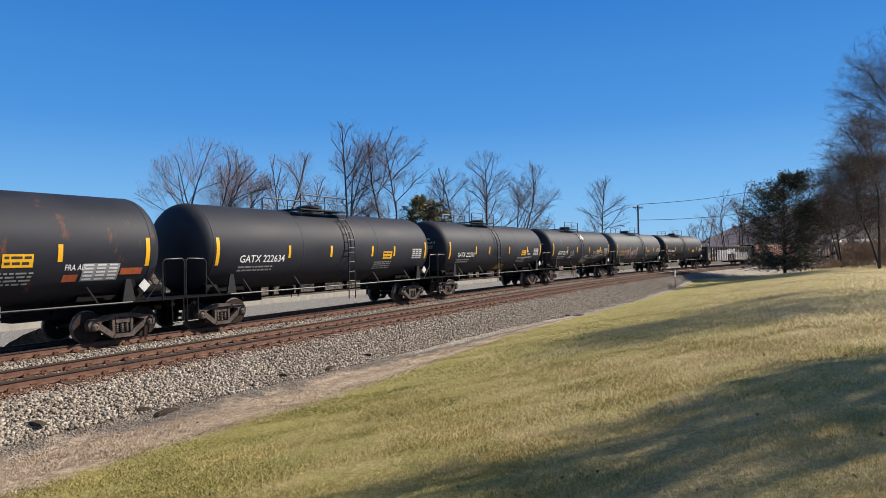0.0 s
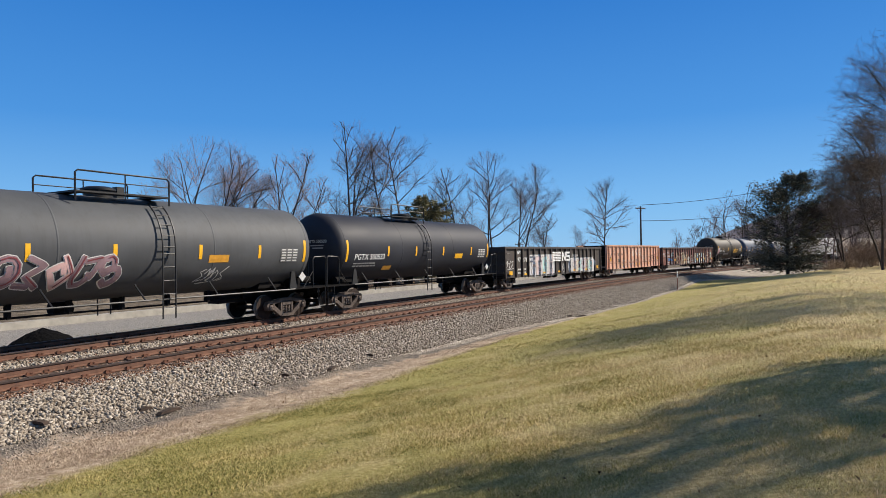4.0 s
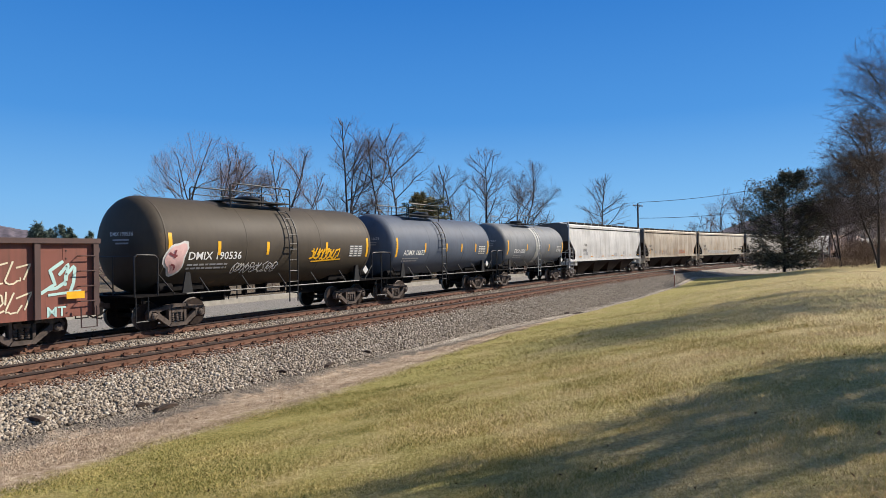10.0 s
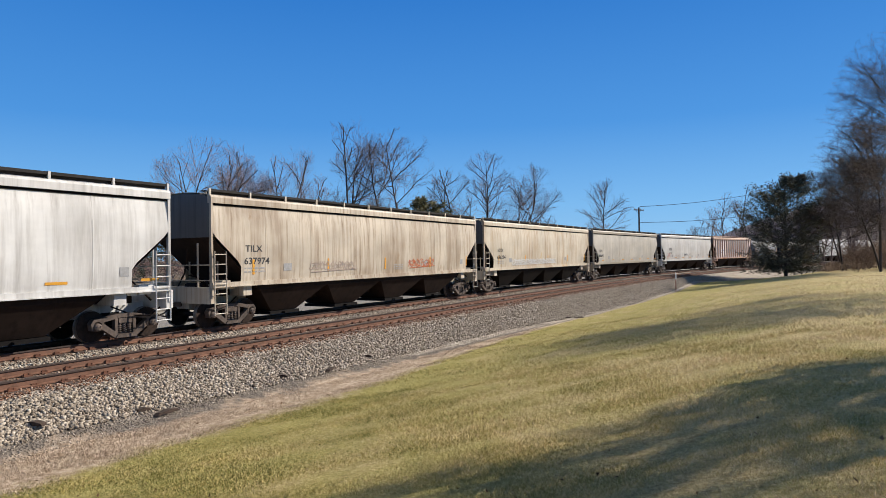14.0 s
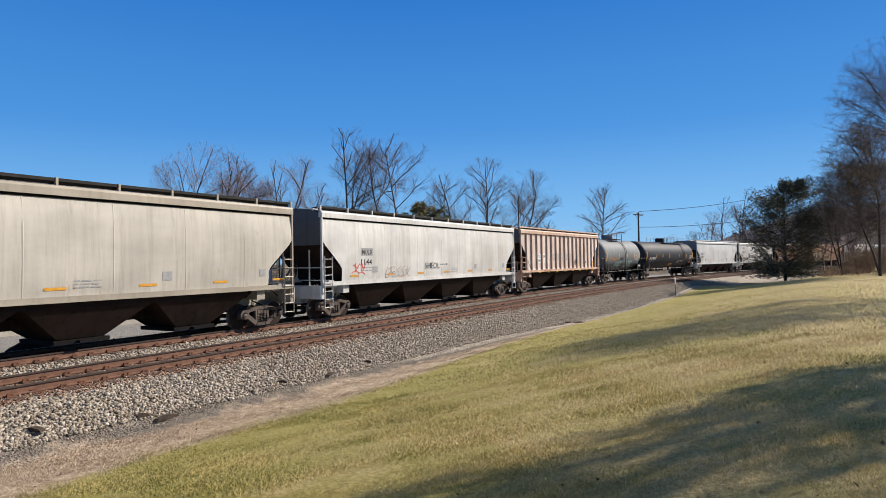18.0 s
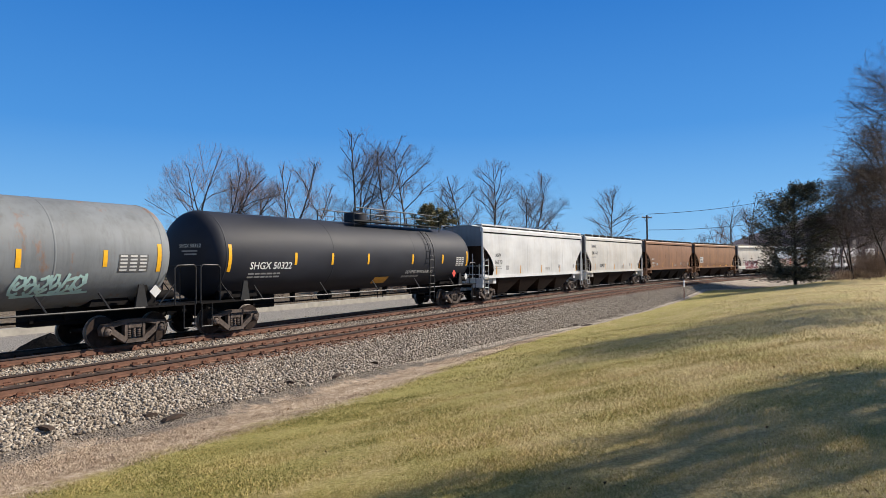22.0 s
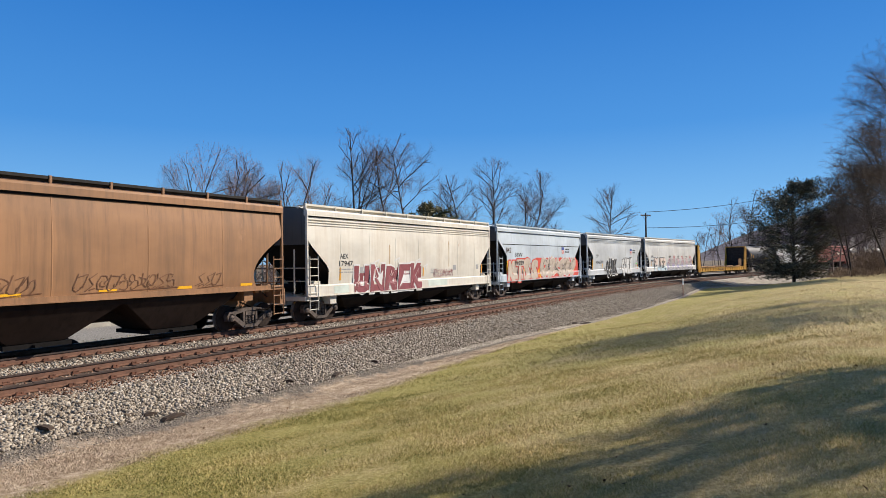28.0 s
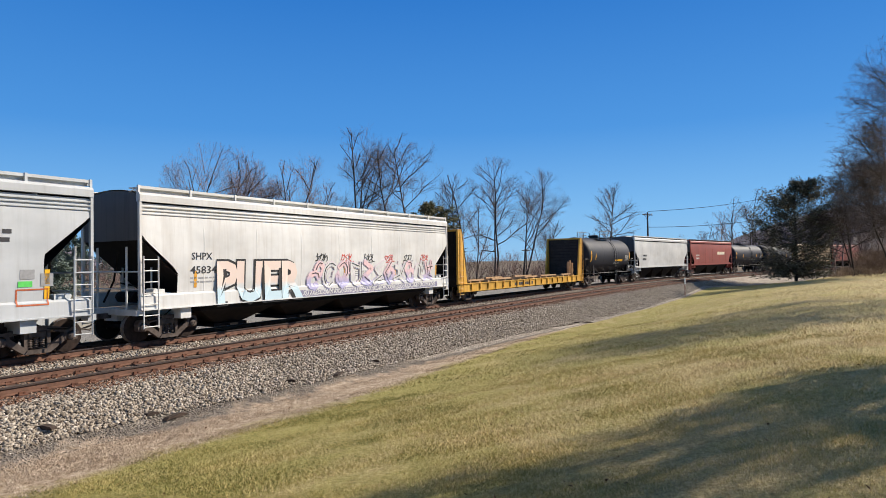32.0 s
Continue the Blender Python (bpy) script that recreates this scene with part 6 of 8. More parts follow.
rects(car, "yellow_streak", [(-1.2, -1.08, 1.2, 2.0), (-0.55, -0.45, 2.3, 2.62), (1.1, 1.22, 2.62, 2.78), (2.9, 3.0, 2.62, 2.75), (6.0, 6.12, 1.7, 2.6)], surf, YELLOW, 0.011)
for k in range(4):
    scribble(car, 0.2 + 1.5 * k, 0.75 + 1.5 * k, 1.7 + 0.1 * (k % 2), 2.3, lambda z, x=0.0: surf(z) + 0.035, SPRAY_BLACK, 117 + k, 0.014)
rects(car, "red_edge", [(-6.7, -1.2, 1.115, 1.16), (-1.0, 5.9, 1.115, 1.16)], surf, SPRAY_RED, 0.012)
# flat near-black line drawn where the side has a ridge
rects(car, "dark_side_line", [(-7.24, 7.2, 3.55, 3.60)], surf, STEEL_DARK, 0.006)
lettering(car, "842", -6.75, 3.02, 0.36, surf, SPRAY_DUSK, 0.8)
v, f = letters("91029", 0.28, 1.45)
marking(car, "lettering", v, f, -5.45, 2.20, surf, SPRAY_BLACK, 0.048)
shield(car, 3.2, 2.98, 0.55, surf)
couple(car, 192.1, 208.95)
P27 = car_paint("light_grey_paint", (0.49, 0.51, 0.52), (0.24, 0.23, 0.21), 0.4, 0.5, 0, shift=27.0)
car, surf, hb = hopper_wagon(16.95, "light grey covered hopper with black and white graffiti", P27, UNDER_BLACK, "ridged", 3, half=7.68, mid=0.1, cut_z=3.75)
lettering(car, "SP", -5.47, 2.68, 0.28, surf, DARKTXT, 0.6)
lettering(car, "496599", -5.54, 2.12, 0.28, surf, DARKTXT, 1.8)
piece(car, "QUEK", -3.05, 1.16, 1.22, 3.1, surf, [SPRAY_BLACK], SPRAY_WHITE, 0.055, SPRAY_WHITE, 0.06, 121, 0.10)
graffiti(car, -3.5, -3.0, 1.40, 1.70, 1, [SPRAY_BLACK], SPRAY_WHITE, SPRAY_WHITE, surf, 121)
piece(car, "QUEK", 1.45, 1.20, 1.25, 3.1, surf, [SPRAY_WHITE], SPRAY_BLACK, 0.045, SPRAY_BLACK, 0.06, 122, 0.10)
graffiti(car, 0.95, 1.45, 1.45, 1.75, 1, [SPRAY_WHITE], SPRAY_BLACK, SPRAY_BLACK, surf, 122)
shield(car, 4.0, 2.98, 0.6, surf)
rects(car, "reflector_stripe", [(6.5, 6.63, 1.62, 2.4), (-6.4, -6.27, 1.62, 2.5), (-4.0, -3.88, 1.66, 2.1)], surf, YELLOW)
rects(car, "green_label", [(5.85, 6.2, 1.95, 2.1)], surf, plain("green_label", (0.10, 0.55, 0.10)))
rects(car, "red_frame", [(5.8, 6.6, 1.46, 1.5), (5.8, 6.6, 1.86, 1.9), (5.8, 5.84, 1.5, 1.86), (6.56, 6.6, 1.5, 1.86)], surf, ORANGE_DECAL)
rects(car, "grey_label", [(5.9, 6.25, 2.15, 2.4), (6.4, 6.72, 1.95, 2.3)], surf, GREYTXT)
couple(car, 208.95, 225.9)
P28 = car_paint("ivory_paint", (0.62, 0.615, 0.59), (0.32, 0.26, 0.20), 0.45, 0.5, 0, shift=28.0)
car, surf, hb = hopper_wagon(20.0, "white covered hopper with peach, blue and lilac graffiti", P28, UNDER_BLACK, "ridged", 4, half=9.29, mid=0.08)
hopper_dress(car, surf, hb, "SHPX", "458343", -7.39, 2.64, DARKTXT, 28, 5, 1.45, True)
sprayed_word(car, "PUER", -6.4, 1.20, 1.38, surf, spray_fade("peach_over_blue", (0.48, 0.62, 0.68), (0.72, 0.58, 0.50), 1.4, 2.0), SPRAY_BLACK, 4.2, 0.045)
burner(car, -1.9, 7.7, 1.40, 2.55, 11, [spray_fade("pink_over_lilac", (0.42, 0.40, 0.60), (0.72, 0.50, 0.50), 1.4, 2.3), SPRAY_WHITE], spray_fade("lilac_edge", (0.38, 0.36, 0.56), (0.62, 0.50, 0.56), 1.3, 2.2), SPRAY_BLACK, surf, 132, None, 0.15, 0.085, 0.03)
rects(car, "graffiti_ground", [(-2.4, 8.2, 1.14, 1.40)], surf, SPRAY_DUSKLILAC, 0.006)
scribble(car, -2.2, 8.0, 1.17, 1.42, surf, SPRAY_WHITE, 133, 0.016)
for k in range(6):
    scribble(car, -1.4 + 1.6 * k, -0.7 + 1.6 * k, 2.5, 2.85, surf, (SPRAY_BLACK, SPRAY_RED)[k % 2], 134 + k)
couple(car, 225.9, 245.9)

# 29: bulkhead flat; 30 to 36: the tail
YEL = car_paint("railway_yellow", (0.62, 0.33, 0.035), (0.14, 0.08, 0.04), 0.6, 0.5, 0.1, (0.22, 0.09, 0.03), 29.0)
WOOD_A = plain("raw_timber", (0.42, 0.25, 0.12), 0.7, 0, 0.3, 3)
WOOD_B = plain("soot_timber", (0.028, 0.022, 0.02), 0.8, 0, 0.4, 3)
car, surf, hb = bulkhead_flat(22.3, "yellow bulkhead flat wagon with timber bearers on its deck", YEL, UNDER_BLACK, (WOOD_A, WOOD_B))
small_print(car, -3.0, 0.98, 3.0, 1, lambda z, x=0.0: 1.525, DARKTXT, 0.18, 0.05, 5)
couple(car, 245.9, 268.2)
car, surf, hl = black_tank(13.2, "", 1.0, 2.0, "short black tank wagon with yellow marks", (-4.2,), 30, amount=0.2)
rects(car, "yellow_stencil", [(1.2, 1.7, 2.25, 2.45), (1.8, 3.2, 2.25, 2.45)], surf, YELLOW)
couple(car, 268.2, 281.4)
P31 = car_paint("white_hopper_paint_b", (0.546, 0.546, 0.530), (0.3, 0.26, 0.2), 0.35, 0.5, 0, shift=31.0)
car, surf, hb = hopper_wagon(20.0, "white covered hopper with faint soot streaks", P31, UNDER_BLACK, "smooth", 4)
small_print(car, -7.0, 2.9, 1.2, 2, surf, DARKTXT, 0.2, 0.2, 31)
couple(car, 281.4, 301.4)
P32 = car_paint("red_hopper_paint", (0.26, 0.045, 0.030), (0.10, 0.04, 0.03), 0.45, 0.55, 0, shift=32.0)
car, surf, hb = hopper_wagon(18.6, "dark red covered hopper with a pale emblem", P32, UNDER_BLACK, "smooth", 3, board=DARK_BOARD)
rects(car, "pale_emblem", [(2.0, 5.2, 2.9, 3.3)], surf, SPRAY_CREAM)
small_print(car, -6.6, 2.9, 1.2, 2, surf, PALE, 0.2, 0.2, 32)
couple(car, 301.4, 320.0)
car, surf, hl = black_tank(14.5, "", 1.0, 2.0, "black tank wagon with yellow reflector stripes", (-3.0, 3.0), 33)
couple(car, 320.0, 334.5)
car, surf, hl = black_tank(14.5, "", 1.0, 2.0, "black tank wagon with yellow reflector stripes", (-3.0, 3.0), 34)
couple(car, 334.5, 349.0)
P35 = car_paint("tan_hopper_paint_b", (0.42, 0.32, 0.20), (0.16, 0.10, 0.06), 0.6, 0.55, 0.1, shift=35.0)
car, surf, hb = hopper_wagon(19.0, "tan covered hopper streaked with dirt", P35, UNDER_BLACK, "smooth", 4, board=DARK_BOARD)
couple(car, 349.0, 368.0)
P36 = car_paint("red_hopper_paint_c", (0.24, 0.045, 0.030), (0.10, 0.04, 0.03), 0.45, 0.55, 0, shift=36.0)
car, surf, hb = hopper_wagon(19.0, "dark red covered hopper with a near-black underside", P36, UNDER_BLACK, "smooth", 4, board=DARK_BOARD)
couple(car, 368.0, 387.0)
# ---- the ground: one sheet in strips along the line, then out to the horizon ----
G_OFF = [-95, -70, -50, -38, -28, -22, -17, -14.2, -13.6, -13.2, -12.5, -10.5, -8.5, -7, -5.8, -4.8, -4.0, -3.2, -2.6, -2.1, -1.6, 0, 1.6, 1.93, 2.3, 3.86, 5.2, 5.55, 5.9, 6.3, 6.7, 7.1, 7.5, 7.9, 8.3, 8.8, 9.3, 9.9,
         10.6, 11.4, 12.3, 13.2, 14.1, 15.0, 16.0, 17.0, 18.0, 19.0, 20.0, 21.2, 22.6, 24.5, 27, 30, 34, 39, 46, 55]
P_OFF = [-95, -13.6, -13.2, -7, -4.2, -2.4, -2.0, 1.6, 2.3, 5.3, 5.7]
P_Z = [-0.55, -0.55, -0.70, -0.66, -0.62, -0.15, -0.125, -0.125, -0.205, -0.205, -0.25]
L_OFF = [7.8, 8.3, 10.5, 19.0, 24.0, 34.0, 55.0]
L_Z = [-0.93, -0.96, -0.72, 0.85, 1.15, 1.25, 1.3]


def lawn_edge(s):
    """How far out the ballast ends and the verge begins."""
    return np.interp(s, [-40, -14, -8, 4, 13, 23, 38, 47, 54, 58, 67, 80, 110], [7.0, 7.1, 7.6, 8.0, 8.9, 9.2, 8.5, 7.4, 6.6, 8.5, 13.0, 15.0, 13.0])


def ground_z(s, off):
    s, off = np.asarray(s, float), np.asarray(off, float)
    e = lawn_edge(s)
    k = np.interp(s, [5, 60], [1.0, 0.55])
    lawn = np.interp(off, L_OFF, L_Z)
    lawn = -0.93 + (lawn + 0.93) * k
    lip = np.clip((s - 52) / 6, 0, 1) * np.clip((120 - s) / 20, 0, 1)
    lawn = lawn + 0.10 * lip
    wave = 0.05 * np.sin(s * 0.31 + off * 0.2) + 0.04 * np.sin(s * 0.13 - off * 0.37)
    lawn = lawn + wave * np.clip((off - 8.5) / 4, 0, 1)
    bed = np.interp(off, P_OFF, P_Z)
    toe = -0.93 * (1 - lip) - 0.78 * lip
    slope = bed + (toe - bed) * np.clip((off - 5.7) / np.maximum(0.3, np.minimum(e, 8.4) - 5.7), 0, 1)
    u = np.clip((off - e) / (0.6 - 0.25 * lip) + 0.5, 0, 1)
    return np.where(off < 5.7, bed, slope * (1 - u) + np.maximum(lawn, slope) * u)


def ground_at(s, off):
    x, y, _ = along(s, off)
    return float(x), float(y), float(ground_z(s, off))


def to_line(x, y):
    """s and off of a place (near the shown stretch)."""
    d = (PX - x) ** 2 + (PY - y) ** 2
    i = int(np.argmin(d))
    th = PTH[i]
    ds = (x - PX[i]) * math.sin(th) + (y - PY[i]) * math.cos(th)
    return float(PS[i] + ds), float((x - PX[i]) * math.cos(th) - (y - PY[i]) * math.sin(th))


def ground_here(x, y):
    s, off = to_line(x, y)
    return float(ground_z(s, off))


def ground_material():
    m, nt, b = nodes_of("ground")
    at = nt.nodes.new("ShaderNodeAttribute")
    at.attribute_name = "off"
    off = at.outputs["Fac"]
    wob = noise_of(nt, coords(nt, (1, 1, 1)), 0.45, 6, 0.65)
    fine = noise_of(nt, coords(nt), 3.0, 4, 0.6)
    o = math_of(nt, "ADD", off, math_of(nt, "ADD", math_of(nt, "MULTIPLY", math_of(nt, "SUBTRACT", wob, 0.5), 2.4), math_of(nt, "MULTIPLY", math_of(nt, "SUBTRACT", fine, 0.5), 1.0)))
    # ballast: pale crushed stone
    vor = nt.nodes.new("ShaderNodeTexVoronoi")
    vor.inputs["Scale"].default_value = 17.0
    link(nt, coords(nt), vor.inputs["Vector"])
    stone = ramp(nt, vor.outputs["Color"], (0.0, (0.15, 0.128, 0.104)), (0.5, (0.37, 0.325, 0.265)), (1.0, (0.60, 0.54, 0.46)))
    stone = mix(nt, ramp(nt, noise_of(nt, coords(nt), 0.8, 4), (0.4, (0,)), (0.7, (0.5,))), stone, (0.20, 0.155, 0.125))
    # rust-brown dust between and beside the rails
    tr = math_of(nt, "ABSOLUTE", math_of(nt, "SUBTRACT", off, NEAR))
    tr2 = math_of(nt, "ABSOLUTE", off)
    near_rail = math_of(nt, "MINIMUM", tr, tr2)
    stone = mix(nt, ramp(nt, math_of(nt, "MULTIPLY", near_rail, 0.5), (0.45, (0.8,)), (0.72, (0,))), stone, (0.13, 0.085, 0.062))
    dirt = ramp(nt, noise_of(nt, coords(nt), 5, 6, 0.7), (0.3, (0.085, 0.072, 0.060)), (0.7, (0.21, 0.178, 0.148)))
    straw = ramp(nt, noise_of(nt, coords(nt), 7, 6, 0.75), (0.36, (0.24, 0.17, 0.11)), (0.5, (0.42, 0.325, 0.235)), (0.64, (0.62, 0.51, 0.39)))
    blade = noise_of(nt, coords(nt), 17, 7, 0.85)
    g1 = ramp(nt, blade, (0.34, (0.090, 0.086, 0.021)), (0.5, (0.325, 0.285, 0.09)), (0.66, (0.61, 0.52, 0.23)))
    g2 = ramp(nt, blade, (0.34, (0.15, 0.105, 0.045)), (0.5, (0.45, 0.35, 0.17)), (0.66, (0.78, 0.63, 0.36)))
    dry = math_of(nt, "ADD", noise_of(nt, coords(nt, (1, 1, 1), (3, 7, 0)), 0.55, 6, 0.7), math_of(nt, "MULTIPLY", math_of(nt, "SUBTRACT", off, 15.0), 0.018))
    lawn = mix(nt, ramp(nt, dry, (0.40, (0,)), (0.62, (0.85,))), g1, g2)
    yard = ramp(nt, vor.outputs["Color"], (0.0, (0.17, 0.158, 0.14)), (1.0, (0.35, 0.325, 0.295)))
    c = mix(nt, ramp(nt, math_of(nt, "MULTIPLY", math_of(nt, "ADD", o, 5.0), 0.5), (0.0, (0,)), (0.9, (1,))), yard, stone)
    za = nt.nodes.new("ShaderNodeAttribute")
    za.attribute_name = "zone"
    o = math_of(nt, "ADD", za.outputs["Fac"], math_of(nt, "ADD", math_of(nt, "MULTIPLY", math_of(nt, "SUBTRACT", wob, 0.5), 1.5), math_of(nt, "MULTIPLY", math_of(nt, "SUBTRACT", fine, 0.5), 0.9)))
    step = lambda edge, soft: ramp(nt, math_of(nt, "ADD", math_of(nt, "MULTIPLY", math_of(nt, "SUBTRACT", o, edge), 1 / soft), 0.5), (0.0, (0,)), (1.0, (1,)))
    c = mix(nt, step(-0.55, 0.4), c, dirt)
    c = mix(nt, step(0.05, 0.35), c, straw)
    c = mix(nt, step(1.0, 0.5), c, lawn)
    far = ramp(nt, math_of(nt, "MULTIPLY", math_of(nt, "SUBTRACT", math_of(nt, "MULTIPLY", off, -1.0), 13.6), 2.0), (0.0, (0,)), (1.0, (1,)))
    weedy = ramp(nt, noise_of(nt, coords(nt), 1.3, 6, 0.75), (0.36, (0.07, 0.055, 0.04)), (0.5, (0.15, 0.12, 0.085)), (0.66, (0.30, 0.24, 0.17)))
    c = mix(nt, far, c, weedy)
    link(nt, c, b.inputs["Base Color"])
    b.inputs["Roughness"].default_value = 0.95
    b.inputs["Specular IOR Level"].default_value = 0.15
    h = mix(nt, step(0.0, 0.5), vor.outputs["Distance"], noise_of(nt, coords(nt), 30, 5, 0.7))
    bump(nt, b, h, 0.9, 0.05)
    return m


GROUND = ground_material()


def ground_sheet():
    s = np.concatenate([np.arange(-160, -30, 10), np.arange(-30, 30, 0.8), np.arange(30, 110, 1.6), np.arange(110, 301, 8)])
    off = np.array(G_OFF, float)
    S, O = np.meshgrid(s, off, indexing="ij")
    x, y, _ = along(S, O)
    z = ground_z(S, O)
    z += np.where(O > 8.2, 1, 0.25) * 0.02 * np.sin(S * 3.1 + O * 5.3) * np.sin(S * 1.7 - O * 2.9)
    ns, no = S.shape
    co = np.stack([x, y, z], -1).reshape(-1, 3)
    idx = np.arange(ns * no).reshape(ns, no)
    quads = np.stack([idx[:-1, :-1], idx[1:, :-1], idx[1:, 1:], idx[:-1, 1:]], -1).reshape(-1, 4)
    offs = O.reshape(-1)
    # rings out to the horizon
    ring = np.concatenate([idx[:-1, 0], idx[-1, :-1], idx[:0:-1, -1], idx[0, :0:-1]])
    c0 = np.array(along(70, -20)[:2], float)
    co, faces, offs, prev = list(map(tuple, co)), [tuple(q) for q in quads], list(offs), list(ring)
    base = np.array([co[i] for i in ring])
    for k in (1.35, 1.9, 3.2, 7, 18, 45):
        start = len(co)
        for j, p in enumerate(base):
            q = c0 + (p[:2] - c0) * k
            fade = min(1, (k - 1) / 2.5)
            co.append((q[0], q[1], p[2] * (1 - fade) - 0.8 * fade))
            offs.append(offs[ring[j]] if k < 3 else (40.0 if offs[ring[j]] > 20 else -60.0))
        n = len(ring)
        faces += [(prev[j], prev[(j + 1) % n], start + (j + 1) % n, start + j) for j in range(n)]
        prev = list(range(start, start + n))
    me = bpy.data.meshes.new("ground")
    me.from_pydata(co, [], faces)
    a = me.attributes.new("off", "FLOAT", "POINT")
    a.data.foreach_set("value", np.array(offs, np.float32))
    d = np.array(offs) - np.array(list(lawn_edge(S.reshape(-1))) + [8.0] * (len(co) - S.size))
    w = np.array(list(np.interp(S.reshape(-1), [-40, -10, 2, 10], [2.0, 1.7, 0.7, 0.10])) + [1.0] * (len(co) - S.size))
    a = me.attributes.new("zone", "FLOAT", "POINT")
    a.data.foreach_set("value", np.where(d > 0, d / w, d * np.array(list(np.interp(S.reshape(-1), [-6, 6], [1.0, 8.0])) + [1.0] * (len(co) - S.size))).astype(np.float32))
    me.polygons.foreach_set("use_smooth", [True] * len(me.polygons))
    me.materials.append(GROUND)
    bm = bmesh.new()
    bm.from_mesh(me)
    bmesh.ops.recalc_face_normals(bm, faces=bm.faces)
    if sum(f.normal.z for f in bm.faces) < 0:
        bmesh.ops.reverse_faces(bm, faces=bm.faces)
    bm.to_mesh(me)
    bm.free()
    return tagged(new("ground", me), "mown lawn, straw-coloured verge and pale stone ballast", "ground", "", "structure")


ground_sheet()

# ---- two tracks ----
RAIL = plain("rusty_rail", (0.150, 0.075, 0.048), 0.7, 0.2, 0.3, 6)
RAIL_TOP = plain("worn_railhead", (0.050, 0.033, 0.027), 0.6, 0.1, 0.25, 6)
TIE = plain("weathered_tie", (0.070, 0.045, 0.034), 0.85, 0, 0.45, 7, 0.4)
PLATE = plain("rusty_tie_plate", (0.115, 0.047, 0.026), 0.85, 0.0, 0.5, 8)
RAIL_PROF = [(-0.07, -0.185), (0.07, -0.185), (0.07, -0.17), (0.012, -0.145), (0.010, -0.05), (0.036, -0.035), (0.036, -0.004), (0.028, 0.0), (-0.028, 0.0), (-0.036, -0.004), (-0.036, -0.035), (-0.010, -0.05), (-0.012, -0.145), (-0.07, -0.17)]


def rail_mesh(off, up):
    s = np.concatenate([np.arange(-560, -40, 20), np.arange(-40, 170, 2), np.arange(170, 781, 20)])
    vs, fs, mi = [], [], []
    n = len(RAIL_PROF)
    for v in s:
        for a, z in RAIL_PROF:
            x, y, _ = along(v, off + a)
            vs.append((float(x), float(y), z + up))
    for i in range(len(s) - 1):
        for k in range(n):
            fs.append((i * n + k, i * n + (k + 1) % n, (i + 1) * n + (k + 1) % n, (i + 1) * n + k))
            mi.append(1 if 4 <= k <= 10 else 0)
    g = Geo().add(vs, fs)
    me = g.mesh("rail", [RAIL, RAIL_TOP])
    me.polygons.foreach_set("material_index", mi)
    return me


TIE_MESH = Geo().box(-0.115, 0.115, -1.30, 1.30, -0.36, -0.19).mesh("tie", [TIE])


def track(name, mid, up, label):
    root = new(name)
    tagged(root, label, "railway track", "", "structure")
    for d in (-0.755, 0.755):
        part("rail", rail_mesh(mid + d, up), None, root)
    rnd = random.Random(5)
    far = Geo()
    plates = Geo()
    k = 0
    for i in range(-60, 560):
        s = i * 0.52 + rnd.uniform(-0.04, 0.04)
        m = on_line(s, mid, up + rnd.uniform(-0.012, 0.008), rnd.uniform(-1.2, 1.2))
        m = m @ pose(0, rnd.uniform(-0.08, 0.08), 0)
        if -16 <= s < 128 and k < 290:
            part("tie", TIE_MESH, None, root, "", m)
            k += 1
        else:
            far.box(-0.115, 0.115, -1.30, 1.30, -0.36, -0.19, m)
        if -20 < s < 130:
            for d in (-0.755, 0.755):
                plates.box(-0.10, 0.10, d - 0.19, d + 0.19, -0.195, -0.168, m)
                for e in (-0.11, 0.11):
                    plates.box(-0.07, -0.03, d + e - 0.02, d + e + 0.02, -0.17, -0.125, m)
                    plates.box(0.03, 0.07, d + e - 0.02, d + e + 0.02, -0.17, -0.125, m)
                plates.box(-0.04, 0.04, d + 0.06, d + 0.12, -0.168, -0.12, m)
                plates.box(-0.04, 0.04, d - 0.12, d - 0.06, -0.168, -0.12, m)
    tagged(part("far_ties", far, TIE, root), kind="stuff")
    tagged(part("tie_plates", plates, PLATE, root), kind="stuff")


track("track_far", 0.0, FAR_Z, "rusty railway track on timber ties that the train runs on")
track("track_near", NEAR, 0.0, "empty rusty railway track on timber ties")
# ---- bare trees ----
BARK = plain("grey_brown_bark", (0.060, 0.048, 0.040), 0.9, 0, 0.35, 4, 0.3)
TWIG = plain("purple_brown_twigs", (0.150, 0.112, 0.105), 0.9, 0, 0.25, 3)
TWIG_DARK = plain("dark_twigs", (0.085, 0.064, 0.056), 0.9, 0, 0.3, 3)
TWIG_RED = plain("reddish_twigs", (0.225, 0.155, 0.135), 0.9, 0, 0.25, 3)


